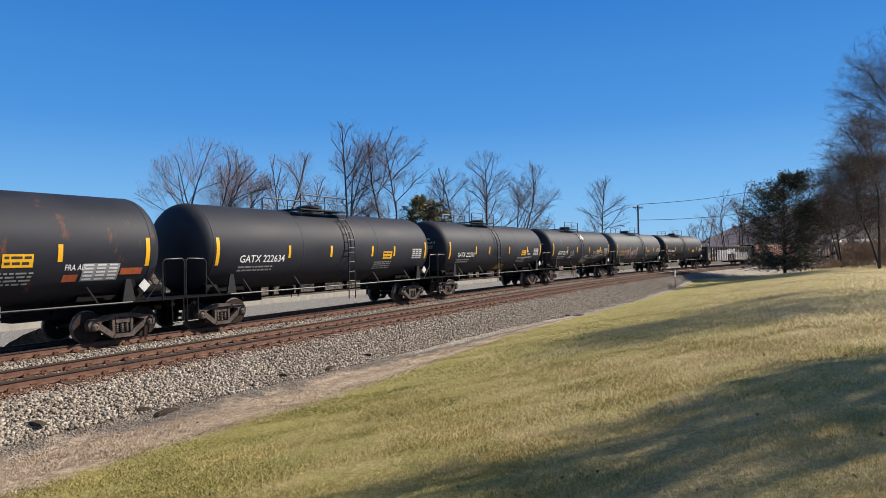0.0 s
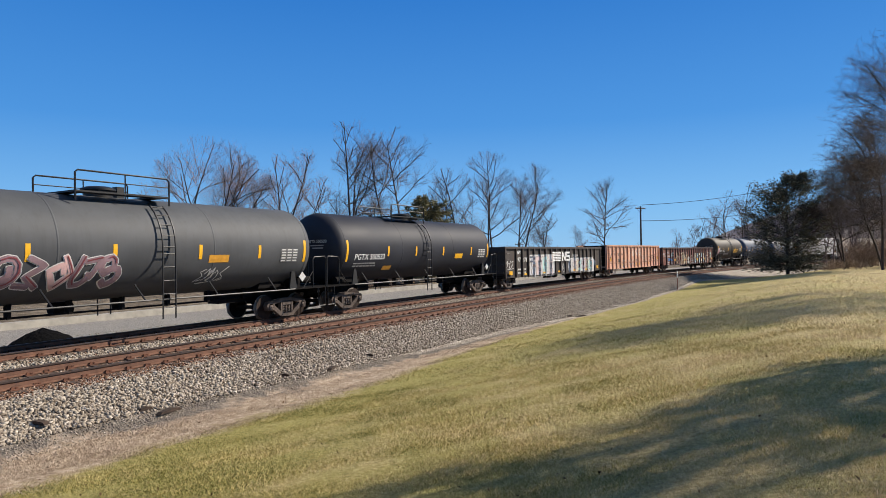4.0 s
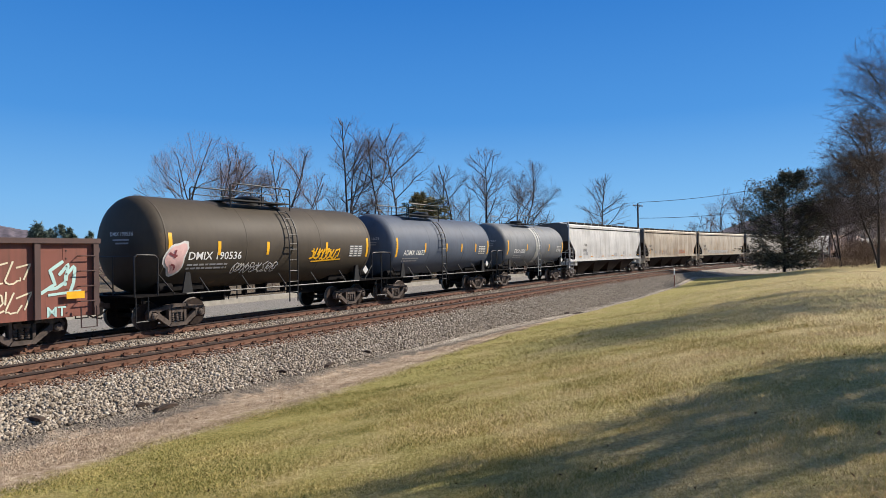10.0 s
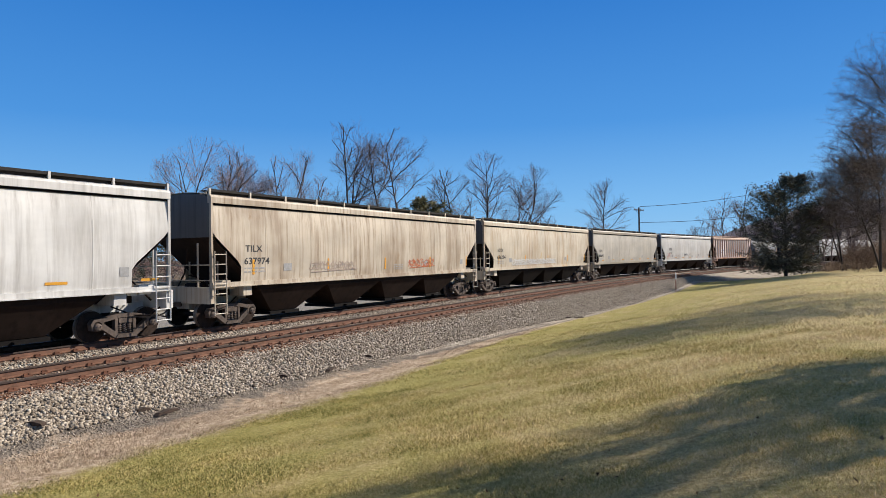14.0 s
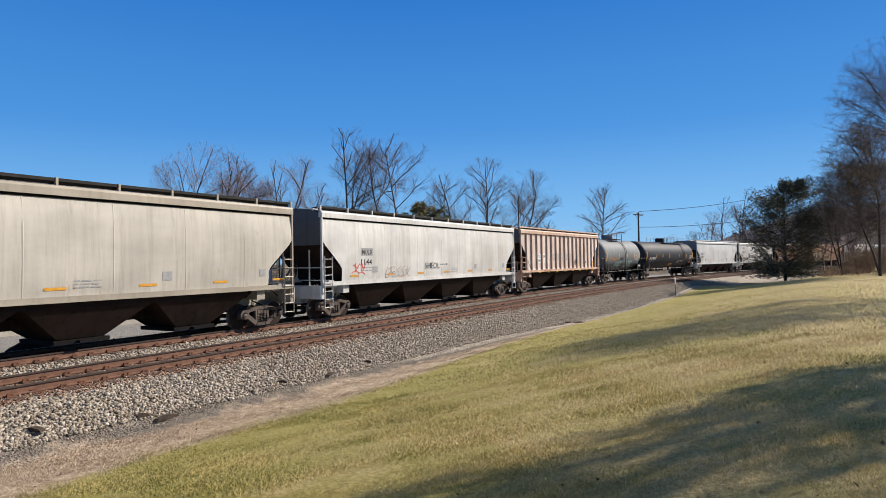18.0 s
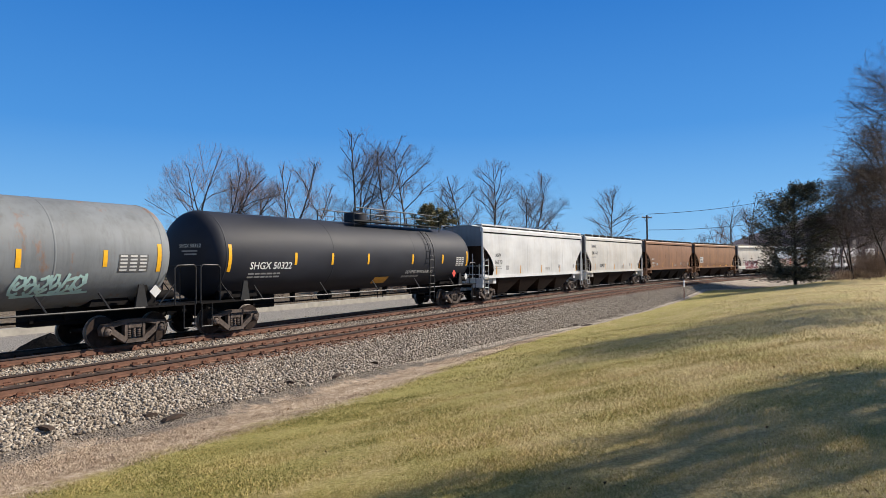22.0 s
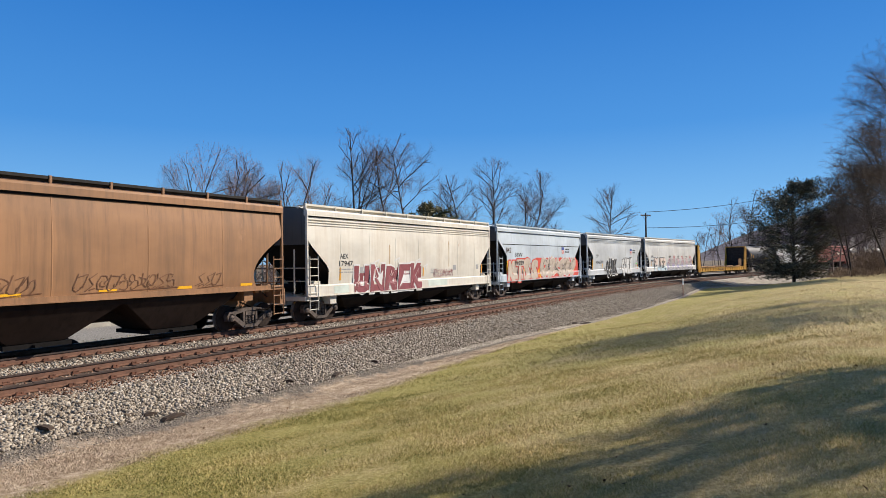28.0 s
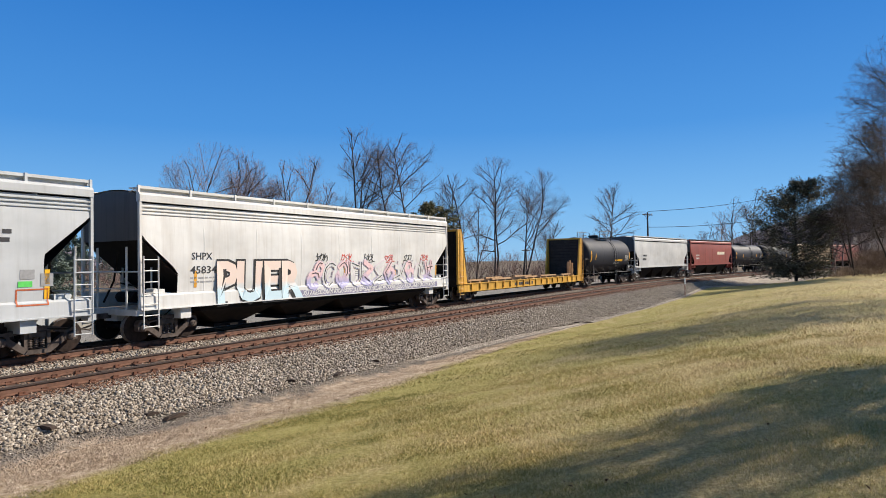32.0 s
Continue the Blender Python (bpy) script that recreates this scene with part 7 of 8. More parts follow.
class Limbs:
    """Collects tapered limbs quickly, in two lists: thick and thin."""

    def __init__(self):
        self.seg = {0: [], 1: []}

    def add(self, thick, pts, r0, r1):
        self.seg[thick].append((pts, r0, r1))

    def mesh(self, kind, name, mat, n):
        vs, fs = [], []
        for pts, r0, r1 in self.seg[kind]:
            base, m = len(vs), len(pts)
            for i, p in enumerate(pts):
                q0, q1 = pts[max(0, i - 1)], pts[min(m - 1, i + 1)]
                dx, dy, dz = q1[0] - q0[0], q1[1] - q0[1], q1[2] - q0[2]
                l = math.sqrt(dx * dx + dy * dy + dz * dz) or 1
                dx, dy, dz = dx / l, dy / l, dz / l
                ax, ay = (-dy, dx) if abs(dz) < 0.98 else (1.0, 0.0)
                k = math.hypot(ax, ay) or 1
                ax, ay = ax / k, ay / k
                bx, by, bz = -dz * ay, dz * ax, dx * ay - dy * ax
                r = r0 + (r1 - r0) * i / (m - 1)
                for j in range(n):
                    c, s = math.cos(6.2832 * j / n) * r, math.sin(6.2832 * j / n) * r
                    vs.append((p[0] + ax * c + bx * s, p[1] + ay * c + by * s, p[2] + bz * s))
            for i in range(m - 1):
                for j in range(n):
                    fs.append((base + i * n + j, base + i * n + (j + 1) % n, base + (i + 1) * n + (j + 1) % n, base + (i + 1) * n + j))
        me = bpy.data.meshes.new(name)
        me.from_pydata(vs, [], fs)
        me.polygons.foreach_set("use_smooth", [True] * len(fs))
        me.materials.append(mat)
        return me


def unit(v):
    l = math.sqrt(sum(a * a for a in v)) or 1
    return (v[0] / l, v[1] / l, v[2] / l)


def reach(p, d, env):
    """How far from p along d the crown's outline lies (an ellipsoid)."""
    cx, cy, cz, rx, rz = env[:5]
    q = ((p[0] - cx) / rx, (p[1] - cy) / rx, (p[2] - cz) / rz)
    e = (d[0] / rx, d[1] / rx, d[2] / rz)
    A, B, C = sum(v * v for v in e), sum(v * w for v, w in zip(q, e)), sum(v * v for v in q) - 1
    h = B * B - A * C
    if h < 0:
        return 0.0
    return max(0.0, (-B + math.sqrt(h)) / A)


def grow(out, rnd, p, d, length, r, level, levels, kids, up=0.10, spread=0.75, thick_to=2, shrink=0.62, env=None):
    n = 2 if level == levels - 1 else (5 if level < 2 else 4 if level < levels - 2 else 3)
    r = max(r, env[5] if env else 0.0085)
    pts, dirs = [p], [d]
    for i in range(n - 1):
        w = (0.10, 0.14, 0.18, 0.21, 0.24)[level] if env else (0.16 if level else 0.07)
        d = unit((d[0] + rnd.gauss(0, w), d[1] + rnd.gauss(0, w), d[2] + rnd.gauss(0, w) + up * (0.5 if level else 0.2)))
        p = tuple(p[k] + d[k] * length / (n - 1) for k in range(3))
        pts.append(p)
        dirs.append(d)
    out.add(0 if level < thick_to else 1, pts, r, r * (0.5 if level else 0.28))
    if level >= levels - 1:
        return
    c = kids[level]
    if env and level:
        c = max(2, round(c * min(1.15, length / (env[4] * (0.62 if level == 1 else 0.36)))))
    for i in range(c):
        u = (0.24 if level else 0.30) + 0.76 * (i + rnd.random()) / c
        u = min(u, 1.0)
        f = u * (n - 1)
        a = min(int(f), n - 2)
        q = tuple(pts[a][k] + (pts[a + 1][k] - pts[a][k]) * (f - a) for k in range(3))
        dd = dirs[a + 1]
        ang = rnd.uniform(0, 6.2832)
        sp = spread * rnd.uniform(0.65, 1.25) * ((1.95 - 1.05 * u) if env and level == 0 else 1.15 if env and level > 1 else 1.0)
        side = unit((math.cos(ang) - dd[0] * 0.3, math.sin(ang) - dd[1] * 0.3, rnd.uniform(-0.15, 0.4)))
        nd = unit(tuple(dd[k] * math.cos(sp) + side[k] * math.sin(sp) for k in range(3)))
        ln = length * shrink * rnd.uniform(0.65, 1.2) * (1.15 - 0.55 * u)
        if env:
            room = reach(q, nd, env)
            ln = room * rnd.uniform(0.70, 0.97) if level == 0 else min(ln * (1.25 if level == 1 else 1.12), room * rnd.uniform(0.75, 1.05) + 0.22)
        grow(out, rnd, q, nd, ln, r * ((0.57 if env else 0.55) - 0.25 * u) * rnd.uniform(0.75, 1.1), level + 1, levels, kids, up, spread, thick_to, shrink, env)


def bare_tree(x, y, height, width, label, seed, stems=((0, 0, 1.0),), kids=(13, 7, 6, 5), spread=0.68, up=0.06, r=None, twig=None, low=0.22, z=None, shrink=0.60, lean=0.0, fine=0.0056):
    """stems: lean in x, lean in y and share of the height, for each trunk; low: where the crown begins."""
    rnd, out = random.Random(seed), Limbs()
    r, height = r or height * 0.0095, height * 1.05
    for lx, ly, k in stems:
        env = (lx * height * 0.45 + lean, ly * height * 0.4, height * k * (1 + low) / 2, max(0.8, width / 2 * (1.3 if len(stems) == 1 else 1.15)), height * k * (1 - low) / 2, fine)
        grow(out, rnd, (rnd.uniform(-0.3, 0.3) * (len(stems) > 1), rnd.uniform(-0.3, 0.3) * (len(stems) > 1), -0.1), unit((lx, ly, 1)), height * k * 0.88 * math.sqrt(1 + lx * lx * 0.3), r * (0.6 + 0.4 * k), 0, len(kids) + 1, kids, up, spread, 2, shrink, env)
    root = new("bare_tree")
    root.matrix_basis = pose(x, y, ground_here(x, y) if z is None else z, 0, 0, 0)
    tagged(root, label, "tree")
    part("trunk", out.mesh(0, "trunk", BARK, 5), None, root)
    part("crown", out.mesh(1, "crown", twig or TWIG, 3), None, root)
    return root


def place(px, depth):
    """x for a thing seen at that share of the view's width, at that depth."""
    return (px - 784) / 1120 * depth


# behind the train
bare_tree(place(372, 76), 76, 17.0, 11.5, "bare many-stemmed tree with a wide reddish crown", 11, ((-0.30, 0, 0.90), (-0.12, 0.1, 1.0), (0.05, 0, 1.0), (0.20, -0.1, 0.92), (0.36, 0, 0.8)), (8, 6, 7, 7), twig=TWIG_RED, spread=0.6, low=0.2)
bare_tree(place(492, 78), 78, 17.2, 7.0, "bare tree leaning to one side with rising limbs", 12, ((0.06, 0, 0.9), (0.20, 0, 1.0), (0.36, 0.1, 0.85)), (9, 6, 7, 7), twig=TWIG_RED, spread=0.6)
bare_tree(place(625, 74), 74, 19.3, 7.8, "tall bare tree with a straight forked trunk", 13, ((0.0, 0, 1.0), (0.14, 0.05, 0.86)), (14, 7, 7, 7), spread=0.7, low=0.3)
bare_tree(place(694, 76), 76, 18.3, 8.4, "tall bare tree with arching branches", 14, ((-0.04, 0, 0.94), (0.10, 0, 1.0)), (14, 7, 7, 7), spread=0.78, low=0.28)
bare_tree(place(804, 80), 80, 15.4, 6.0, "bare tree with several dark stems", 16, ((-0.10, 0, 0.9), (0.05, 0, 1.0)), (10, 7, 6, 7), spread=0.66)
bare_tree(place(862, 82), 82, 15.8, 7.2, "bare tree with a rounded twiggy crown", 17, ((0.0, 0, 1.0), (0.12, 0, 0.9)), (12, 7, 6, 7), spread=0.76)
bare_tree(place(912, 80), 80, 13.9, 7.4, "bare tree leaning over with a fan of twigs", 18, ((0.10, 0, 0.9), (0.26, 0, 1.0)), (10, 7, 6, 7), spread=0.662)
bare_tree(place(1070, 104), 104, 14.8, 7.6, "slender upright bare tree with an even crown", 19, ((0, 0, 1.0),), (30, 8, 6, 4), spread=0.8, low=0.2, shrink=0.42)
for i, (px, dep, h) in enumerate(((452, 84, 11), (560, 82, 12), (596, 84, 11), (655, 80, 9.5), (770, 84, 11), (828, 84, 11), (955, 84, 9.5), (945, 110, 8), (1015, 112, 7.5), (1190, 170, 9), (1228, 165, 12), (1258, 160, 14), (1310, 150, 19), (1284, 155, 17), (1330, 140, 15))):
    bare_tree(place(px, dep), dep, h, h * 0.48, "small bare tree in the hedge beyond the line" if px < 1100 else "bare tree on the far wooded edge", 40 + i, ((rndx := ((i * 37) % 7 - 3) * 0.05, 0, 1.0), (-rndx + 0.1, 0.1, 0.8)), (9, 6, 5, 3), twig=TWIG_RED if i % 2 else TWIG, spread=0.7)

# at the lawn's far end, and the trees beyond the view whose shade lies on the grass
bare_tree(place(1715, 23.5), 23.5, 11.0, 7.6, "bare tree with dense twigs at the lawn's edge", 71, ((-0.12, 0, 0.92), (0.06, 0, 1.0)), (24, 11, 9, 5), spread=0.8, up=0.03, low=-0.10, fine=0.0036, r=0.065, twig=TWIG_DARK)
bare_tree(place(1560, 66.0), 66.0, 16.5, 11.0, "bare tree with dark limbs behind the thicket", 72, ((-0.08, 0, 1.0), (-0.25, 0, 0.7)), (22, 11, 9, 6), spread=0.8, up=0.0, low=0.08, fine=0.010, twig=TWIG_DARK)
bare_tree(place(1490, 73.0), 73.0, 11.0, 9.0, "bare tree with pale bent branches", 73, ((-0.15, 0, 0.8), (0.25, 0, 1.0)), (18, 10, 8, 6), spread=0.85, up=0.0, low=0.05, twig=TWIG_DARK)
for i, (along_sun, across, h, w, k, fine) in enumerate(((22.0, 5.0, 18.5, 2.6, (38, 12, 9, 6), 0.025), (24.5, 4.3, 18.0, 2.8, (34, 12, 9, 6), 0.024), (20.5, 2.9, 17.0, 3.0, (24, 10, 8, 5), 0.017), (23.0, 1.5, 16.5, 3.0, (20, 9, 7, 5), 0.0145),
                                                       (24.0, 10.8, 10.5, 1.9, (20, 8, 7, 5), 0.013), (26.5, 8.9, 8.5, 1.2, (13, 7, 6, 4), 0.010))):
    bare_tree(0.923 * along_sun - 0.385 * across, 0.385 * along_sun + 0.923 * across, h, w, "bare tree at the lawn's sunny edge", 74 + i, ((0.03, 0, 1.0), (-0.03, 0.02, 0.9)), k, spread=0.8, low=0.12, fine=fine, r=0.06)
# ---- evergreens ----
NEEDLE = plain("dark_needles", (0.120, 0.115, 0.080), 0.8, 0, 0.45, 2)
NEEDLE_BLUE = plain("blue_green_needles", (0.15, 0.19, 0.15), 0.8, 0, 0.35, 2)
NEEDLE_OLIVE = plain("olive_needles", (0.215, 0.19, 0.095), 0.8, 0, 0.45, 2)


def evergreen(x, y, height, width, label, seed, mat, tufts=2600, shape="cone", bare=0.12, size=0.32, z=None, lean=0.0):
    rnd, out = random.Random(seed), Limbs()
    root = new("evergreen_tree")
    root.matrix_basis = pose(x, y, ground_here(x, y) if z is None else z)
    tagged(root, label, "tree")
    out.add(0, [(0, 0, -0.1), (0.05, 0, height * 0.4), (0, 0.05, height * 0.75), (0.1 + lean, 0, height * 0.97)], height * 0.018, 0.02)
    tips = []
    n = 90 if shape != 'egg' else 210
    for i in range(n):
        u = bare + (0.97 - bare) * ((i + rnd.random()) / n) ** (1.35 if shape == 'egg' else 1.0)
        a = rnd.uniform(0, 6.2832)
        if shape == "egg":
            span = width / 2 * float(np.interp(u, [0.05, 0.3, 0.55, 0.8, 1.0], [0.75, 1.0, 0.86, 0.5, 0.10])) * rnd.uniform(0.6, 1.15)
        elif shape == "cone":
            span = width / 2 * (1.02 - u) ** 0.8 * rnd.uniform(0.55, 1.2)
        else:
            span = width / 2 * math.sqrt(max(0.03, 1 - (2 * u - 0.95) ** 2)) * rnd.uniform(0.7, 1.15)
        z0 = height * u
        rise = rnd.uniform(-0.05, 0.45) if shape != 'egg' else rnd.uniform(0.25, 0.95) if u > 0.18 else rnd.uniform(-0.02, 0.65)
        e = (math.cos(a) * span + lean * u * u, math.sin(a) * span, z0 + span * rise)
        mid = (e[0] * 0.5, e[1] * 0.5, z0 + span * rise * 0.35)
        out.add(0, [(0, 0, z0), mid, e], 0.035, 0.01)
        tips.append((z0, e, span))
    vs, fs = [], []
    for k in range(tufts):
        z0, e, span = tips[k % n]
        u = rnd.uniform(0.12 if z0 < height * 0.2 else 0.25, 1.0) ** 0.7
        c = (e[0] * u + rnd.gauss(0, 0.14) * span ** 0.5, e[1] * u + rnd.gauss(0, 0.14) * span ** 0.5, z0 + (e[2] - z0) * u * u + rnd.gauss(0, 0.16))
        for q in range(3):
            d = unit((rnd.gauss(0, 1) + e[0] * 0.4, rnd.gauss(0, 1) + e[1] * 0.4, rnd.gauss(0.25, 0.7)))
            w = unit((-d[1] + rnd.gauss(0, 0.3), d[0], rnd.gauss(0, 0.5)))
            s = size * rnd.uniform(0.6, 1.3)
            b = len(vs)
            vs += [(c[0] - w[0] * s * 0.16, c[1] - w[1] * s * 0.16, c[2] - w[2] * s * 0.16), (c[0] + w[0] * s * 0.16, c[1] + w[1] * s * 0.16, c[2] + w[2] * s * 0.16), (c[0] + d[0] * s, c[1] + d[1] * s, c[2] + d[2] * s)]
            fs.append((b, b + 1, b + 2))
    me = bpy.data.meshes.new("crown")
    me.from_pydata(vs, [], fs)
    me.materials.append(mat)
    part("trunk", out.mesh(0, "trunk", BARK, 5), None, root)
    part("crown", me, None, root)
    return root


cx, cy, cz = ground_at(66.5, 13.4)
evergreen(cx, cy, 11.9, 11.6, "dark juniper with a ragged crown and bare lower trunk", 81, NEEDLE, 14000, "egg", 0.03, 0.33, cz, 1.9)
evergreen(place(750, 72), 72, 9.7, 6.6, "rounded olive-green evergreen tangled with vines", 82, NEEDLE_OLIVE, 7000, "round", 0.05, 0.42)
for px, dep, h, w, mt in ((106, 118, 9.2, 8.5, NEEDLE_BLUE), (88, 120, 8.4, 7.0, NEEDLE_BLUE), (124, 119, 8.5, 7.0, NEEDLE_BLUE), (217, 108, 10.4, 11.5, NEEDLE_BLUE), (252, 112, 8.2, 6.0, NEEDLE_BLUE), (290, 105, 9.6, 9.0, NEEDLE), (160, 122, 7.9, 5.6, NEEDLE_BLUE)):
    evergreen(place(px, dep), dep, h, w, "young blue-green spruce in a row beyond the line" if mt is NEEDLE_BLUE else "dark green spruce beyond the line", 90 + px, mt, 2600, "cone", 0.02, 0.42)


evergreen(place(66, 50), 50, 5.6, 4.4, "pale blue-green spruce beyond the gravel", 97, NEEDLE_BLUE, 4200, "cone", 0.02, 0.30)


# ---- thickets, far woods, hills ----
def thicket(name, label, spots, seed, mat, kids=(7, 4, 3)):
    rnd, out = random.Random(seed), Limbs()
    for x, y, h in spots:
        z = ground_here(x, y)
        for k in range(2):
            grow(out, rnd, (x + rnd.uniform(-0.3, 0.3), y + rnd.uniform(-0.3, 0.3), z - 0.05), unit((rnd.gauss(0, 0.35), rnd.gauss(0, 0.35), 1)), h * rnd.uniform(0.55, 0.8), 0.02 + 0.006 * h, 0, len(kids) + 1, kids, 0.12, 0.85, 0, 0.62)
    return tagged(new(name, out.mesh(1, name, mat, 3)), label, "thicket", "", "stuff")


BRUSH = plain("dry_brush", (0.17, 0.115, 0.080), 0.95, 0, 0.3, 2)
rnd = random.Random(7)
spots = []
for i in range(210):
    s, o = rnd.uniform(66, 104), 0
    o = rnd.uniform(13.5, 25) if s > 76 else rnd.uniform(17, 25)
    x, y, _ = along(s, o)
    if (x / y) > 0.585:
        spots.append((float(x), float(y), rnd.uniform(1.4, 4.2) if x / y > 0.635 else rnd.uniform(0.6, 1.4)))
thicket("thicket", "tangled brown brush along the lawn's far edge", spots, 3, BRUSH)
STRAWBRUSH = plain("dry_weeds", (0.30, 0.215, 0.145), 0.95, 0, 0.3, 2)
weeds = []
for i in range(120):
    x, y, _ = along(rnd.uniform(62, 92), rnd.uniform(15.5, 25))
    if x / y > 0.60:
        weeds.append((float(x), float(y), rnd.uniform(0.6, 1.5)))
thicket("dry_weeds", "pale dry weeds along the lawn's far edge", weeds, 9, STRAWBRUSH, (7, 4))
spots = []
for i in range(150):
    x, y, _ = along(rnd.uniform(14, 75), rnd.uniform(-22, -14.2))
    spots.append((float(x), float(y), rnd.uniform(0.5, 1.5)))
thicket("roadside_brush", "low brown brush beyond the gravel", spots, 13, BRUSH, (7, 5))
spots = [(place(px, 84) + rnd.uniform(-1, 1), 84 + rnd.uniform(-6, 8), rnd.uniform(1.6, 4.6)) for px in range(-260, 1110, 6)]
thicket("hedgerow", "brown leafless hedge beyond the line", spots, 4, TWIG_RED)


def woods(name, label, x0, y0, x1, y1, n, h0, h1, seed, mat, deep=25):
    rnd, out = random.Random(seed), Limbs()
    for i in range(n):
        u = rnd.random()
        x, y = x0 + (x1 - x0) * u + rnd.uniform(-1, 1) * deep * 0.3, y0 + (y1 - y0) * u + rnd.uniform(0, deep)
        h = rnd.uniform(h0, h1)
        grow(out, rnd, (x, y, -0.9), unit((rnd.gauss(0, 0.06), rnd.gauss(0, 0.06), 1)), h * 0.7, 0.013 * h, 0, 4, (8, 4, 3), 0.2, 0.75, 0, 0.52)
    return tagged(new(name, out.mesh(1, name, mat, 3)), label, "woods", "", "stuff")


woods("far_woods", "leafless woodland far beyond the line", -60, 190, 60, 200, 70, 5, 8, 5, TWIG_RED, 40)
woods("far_woods", "leafless woodland at the lawn's far end", 70, 98, 100, 90, 120, 8, 14, 6, TWIG, 20)
woods("far_woods", "leafless woodland behind the curve of the line", 95, 178, 160, 165, 120, 9, 16, 8, TWIG, 45)

HILL = plain("wooded_hill", (0.115, 0.098, 0.118), 1.0, 0, 0.5, 0.12)
HILL_NEAR = plain("leafless_hillside", (0.065, 0.047, 0.040), 1.0, 0, 0.35, 0.12, 0.5)


def ridge(name, label, pts, depth_m, mat, seed):
    """A long hill: pts give (x, y, crest height)."""
    rnd = random.Random(seed)
    vs, fs = [], []
    xs = np.array(pts, float)
    n, rows = 120, 10
    for i in range(n):
        u = i / (n - 1) * (len(pts) - 1)
        x, y, h = (np.interp(u, range(len(pts)), xs[:, k]) for k in range(3))
        for j in range(rows):
            v = j / (rows - 1)
            zz = h * math.sin(v * math.pi / 2) ** 1.2 * (1 + 0.05 * noise.noise((i * 0.23, j * 0.7, seed)) + 0.03 * noise.noise((i * 1.1, j * 1.3, seed)))
            vs.append((x * (1 + depth_m * v / max(1, math.hypot(x, y))), y * (1 + depth_m * v / max(1, math.hypot(x, y))), zz - 2.5))
    for i in range(n - 1):
        for j in range(rows - 1):
            a = i * rows + j
            fs.append((a, a + rows, a + rows + 1, a + 1))
    g = Geo().add(vs, fs, True)
    return tagged(new(name, g.mesh(name, [mat])), label, "hill", "", "structure")


ridge("hill_far", "distant wooded hill, purple-brown", ((330, 900, 2), (420, 900, 45), (500, 860, 78), (640, 800, 90), (900, 700, 95)), 160, HILL, 1)
ridge("hill_west", "low brown wooded hill far off", ((-900, 500, 44), (-600, 560, 44), (-425, 600, 42), (-385, 610, 32), (-362, 620, 18), (-335, 630, 2)), 120, HILL, 2)
ridge("hillside", "leafless wooded slope behind the lawn", ((78, 150, 3), (100, 148, 14), (125, 140, 21), (170, 110, 26), (200, 60, 26)), 60, HILL_NEAR, 3)
# ---- loose stone, grass, and small things by the line ----
def island_material(name, stops, rough=0.95, patch=False):
    m, nt, b = nodes_of(name)
    g = nt.nodes.new("ShaderNodeNewGeometry")
    fac = g.outputs["Random Per Island"]
    if patch:
        big = noise_of(nt, coords(nt), 0.7, 5, 0.65)
        sp = nt.nodes.new("ShaderNodeSeparateXYZ")   # the bank dries out towards its head; steepened to brown the shaded grass
        link(nt, coords(nt), sp.inputs["Vector"])
        high = math_of(nt, "SUBTRACT", math_of(nt, "MULTIPLY", sp.outputs["X"], 0.030), math_of(nt, "SUBTRACT", math_of(nt, "MULTIPLY", sp.outputs["Y"], 0.012), 0.06))
        wide = noise_of(nt, coords(nt, (1, 1, 1), (5, 2, 0)), 0.22, 3, 0.6)
        big = math_of(nt, "ADD", big, math_of(nt, "ADD", high, math_of(nt, "MULTIPLY", math_of(nt, "SUBTRACT", wide, 0.5), 0.35)))
        fac = math_of(nt, "ADD", math_of(nt, "MULTIPLY", fac, 0.75), math_of(nt, "MULTIPLY", math_of(nt, "SUBTRACT", big, 0.39), 1.5), True)
    link(nt, ramp(nt, fac, *stops), b.inputs["Base Color"])
    b.inputs["Roughness"].default_value = rough
    b.inputs["Specular IOR Level"].default_value = 0.2
    return m


STONE = island_material("ballast_stone", ((0.0, (0.105, 0.082, 0.062)), (0.25, (0.215, 0.178, 0.140)), (0.6, (0.315, 0.270, 0.217)), (0.9, (0.375, 0.325, 0.265)), (1.0, (0.52, 0.47, 0.405))))
BLADE = island_material("grass_blade", ((0.0, (0.125, 0.136, 0.027)), (0.3, (0.355, 0.303, 0.085)), (0.55, (0.585, 0.462, 0.187)), (0.8, (0.735, 0.555, 0.262)), (1.0, (0.83, 0.665, 0.40))), 0.8, True)
STRAW = island_material("dead_grass", ((0.0, (0.22, 0.15, 0.10)), (0.4, (0.44, 0.34, 0.24)), (1.0, (0.68, 0.56, 0.42))), 0.9)
LEAF = island_material("dead_leaf", ((0.0, (0.07, 0.035, 0.018)), (0.6, (0.16, 0.085, 0.04)), (1.0, (0.30, 0.19, 0.10))), 0.8)


def raw_mesh(name, verts, tris, mat):
    me = bpy.data.meshes.new(name)
    me.vertices.add(len(verts))
    me.vertices.foreach_set("co", verts.astype(np.float32).ravel())
    me.loops.add(tris.size)
    me.loops.foreach_set("vertex_index", tris.astype(np.int32).ravel())
    me.polygons.add(len(tris))
    me.polygons.foreach_set("loop_start", np.arange(0, tris.size, 3, dtype=np.int32))
    me.update(calc_edges=True)
    me.validate()
    me.materials.append(mat)
    return me


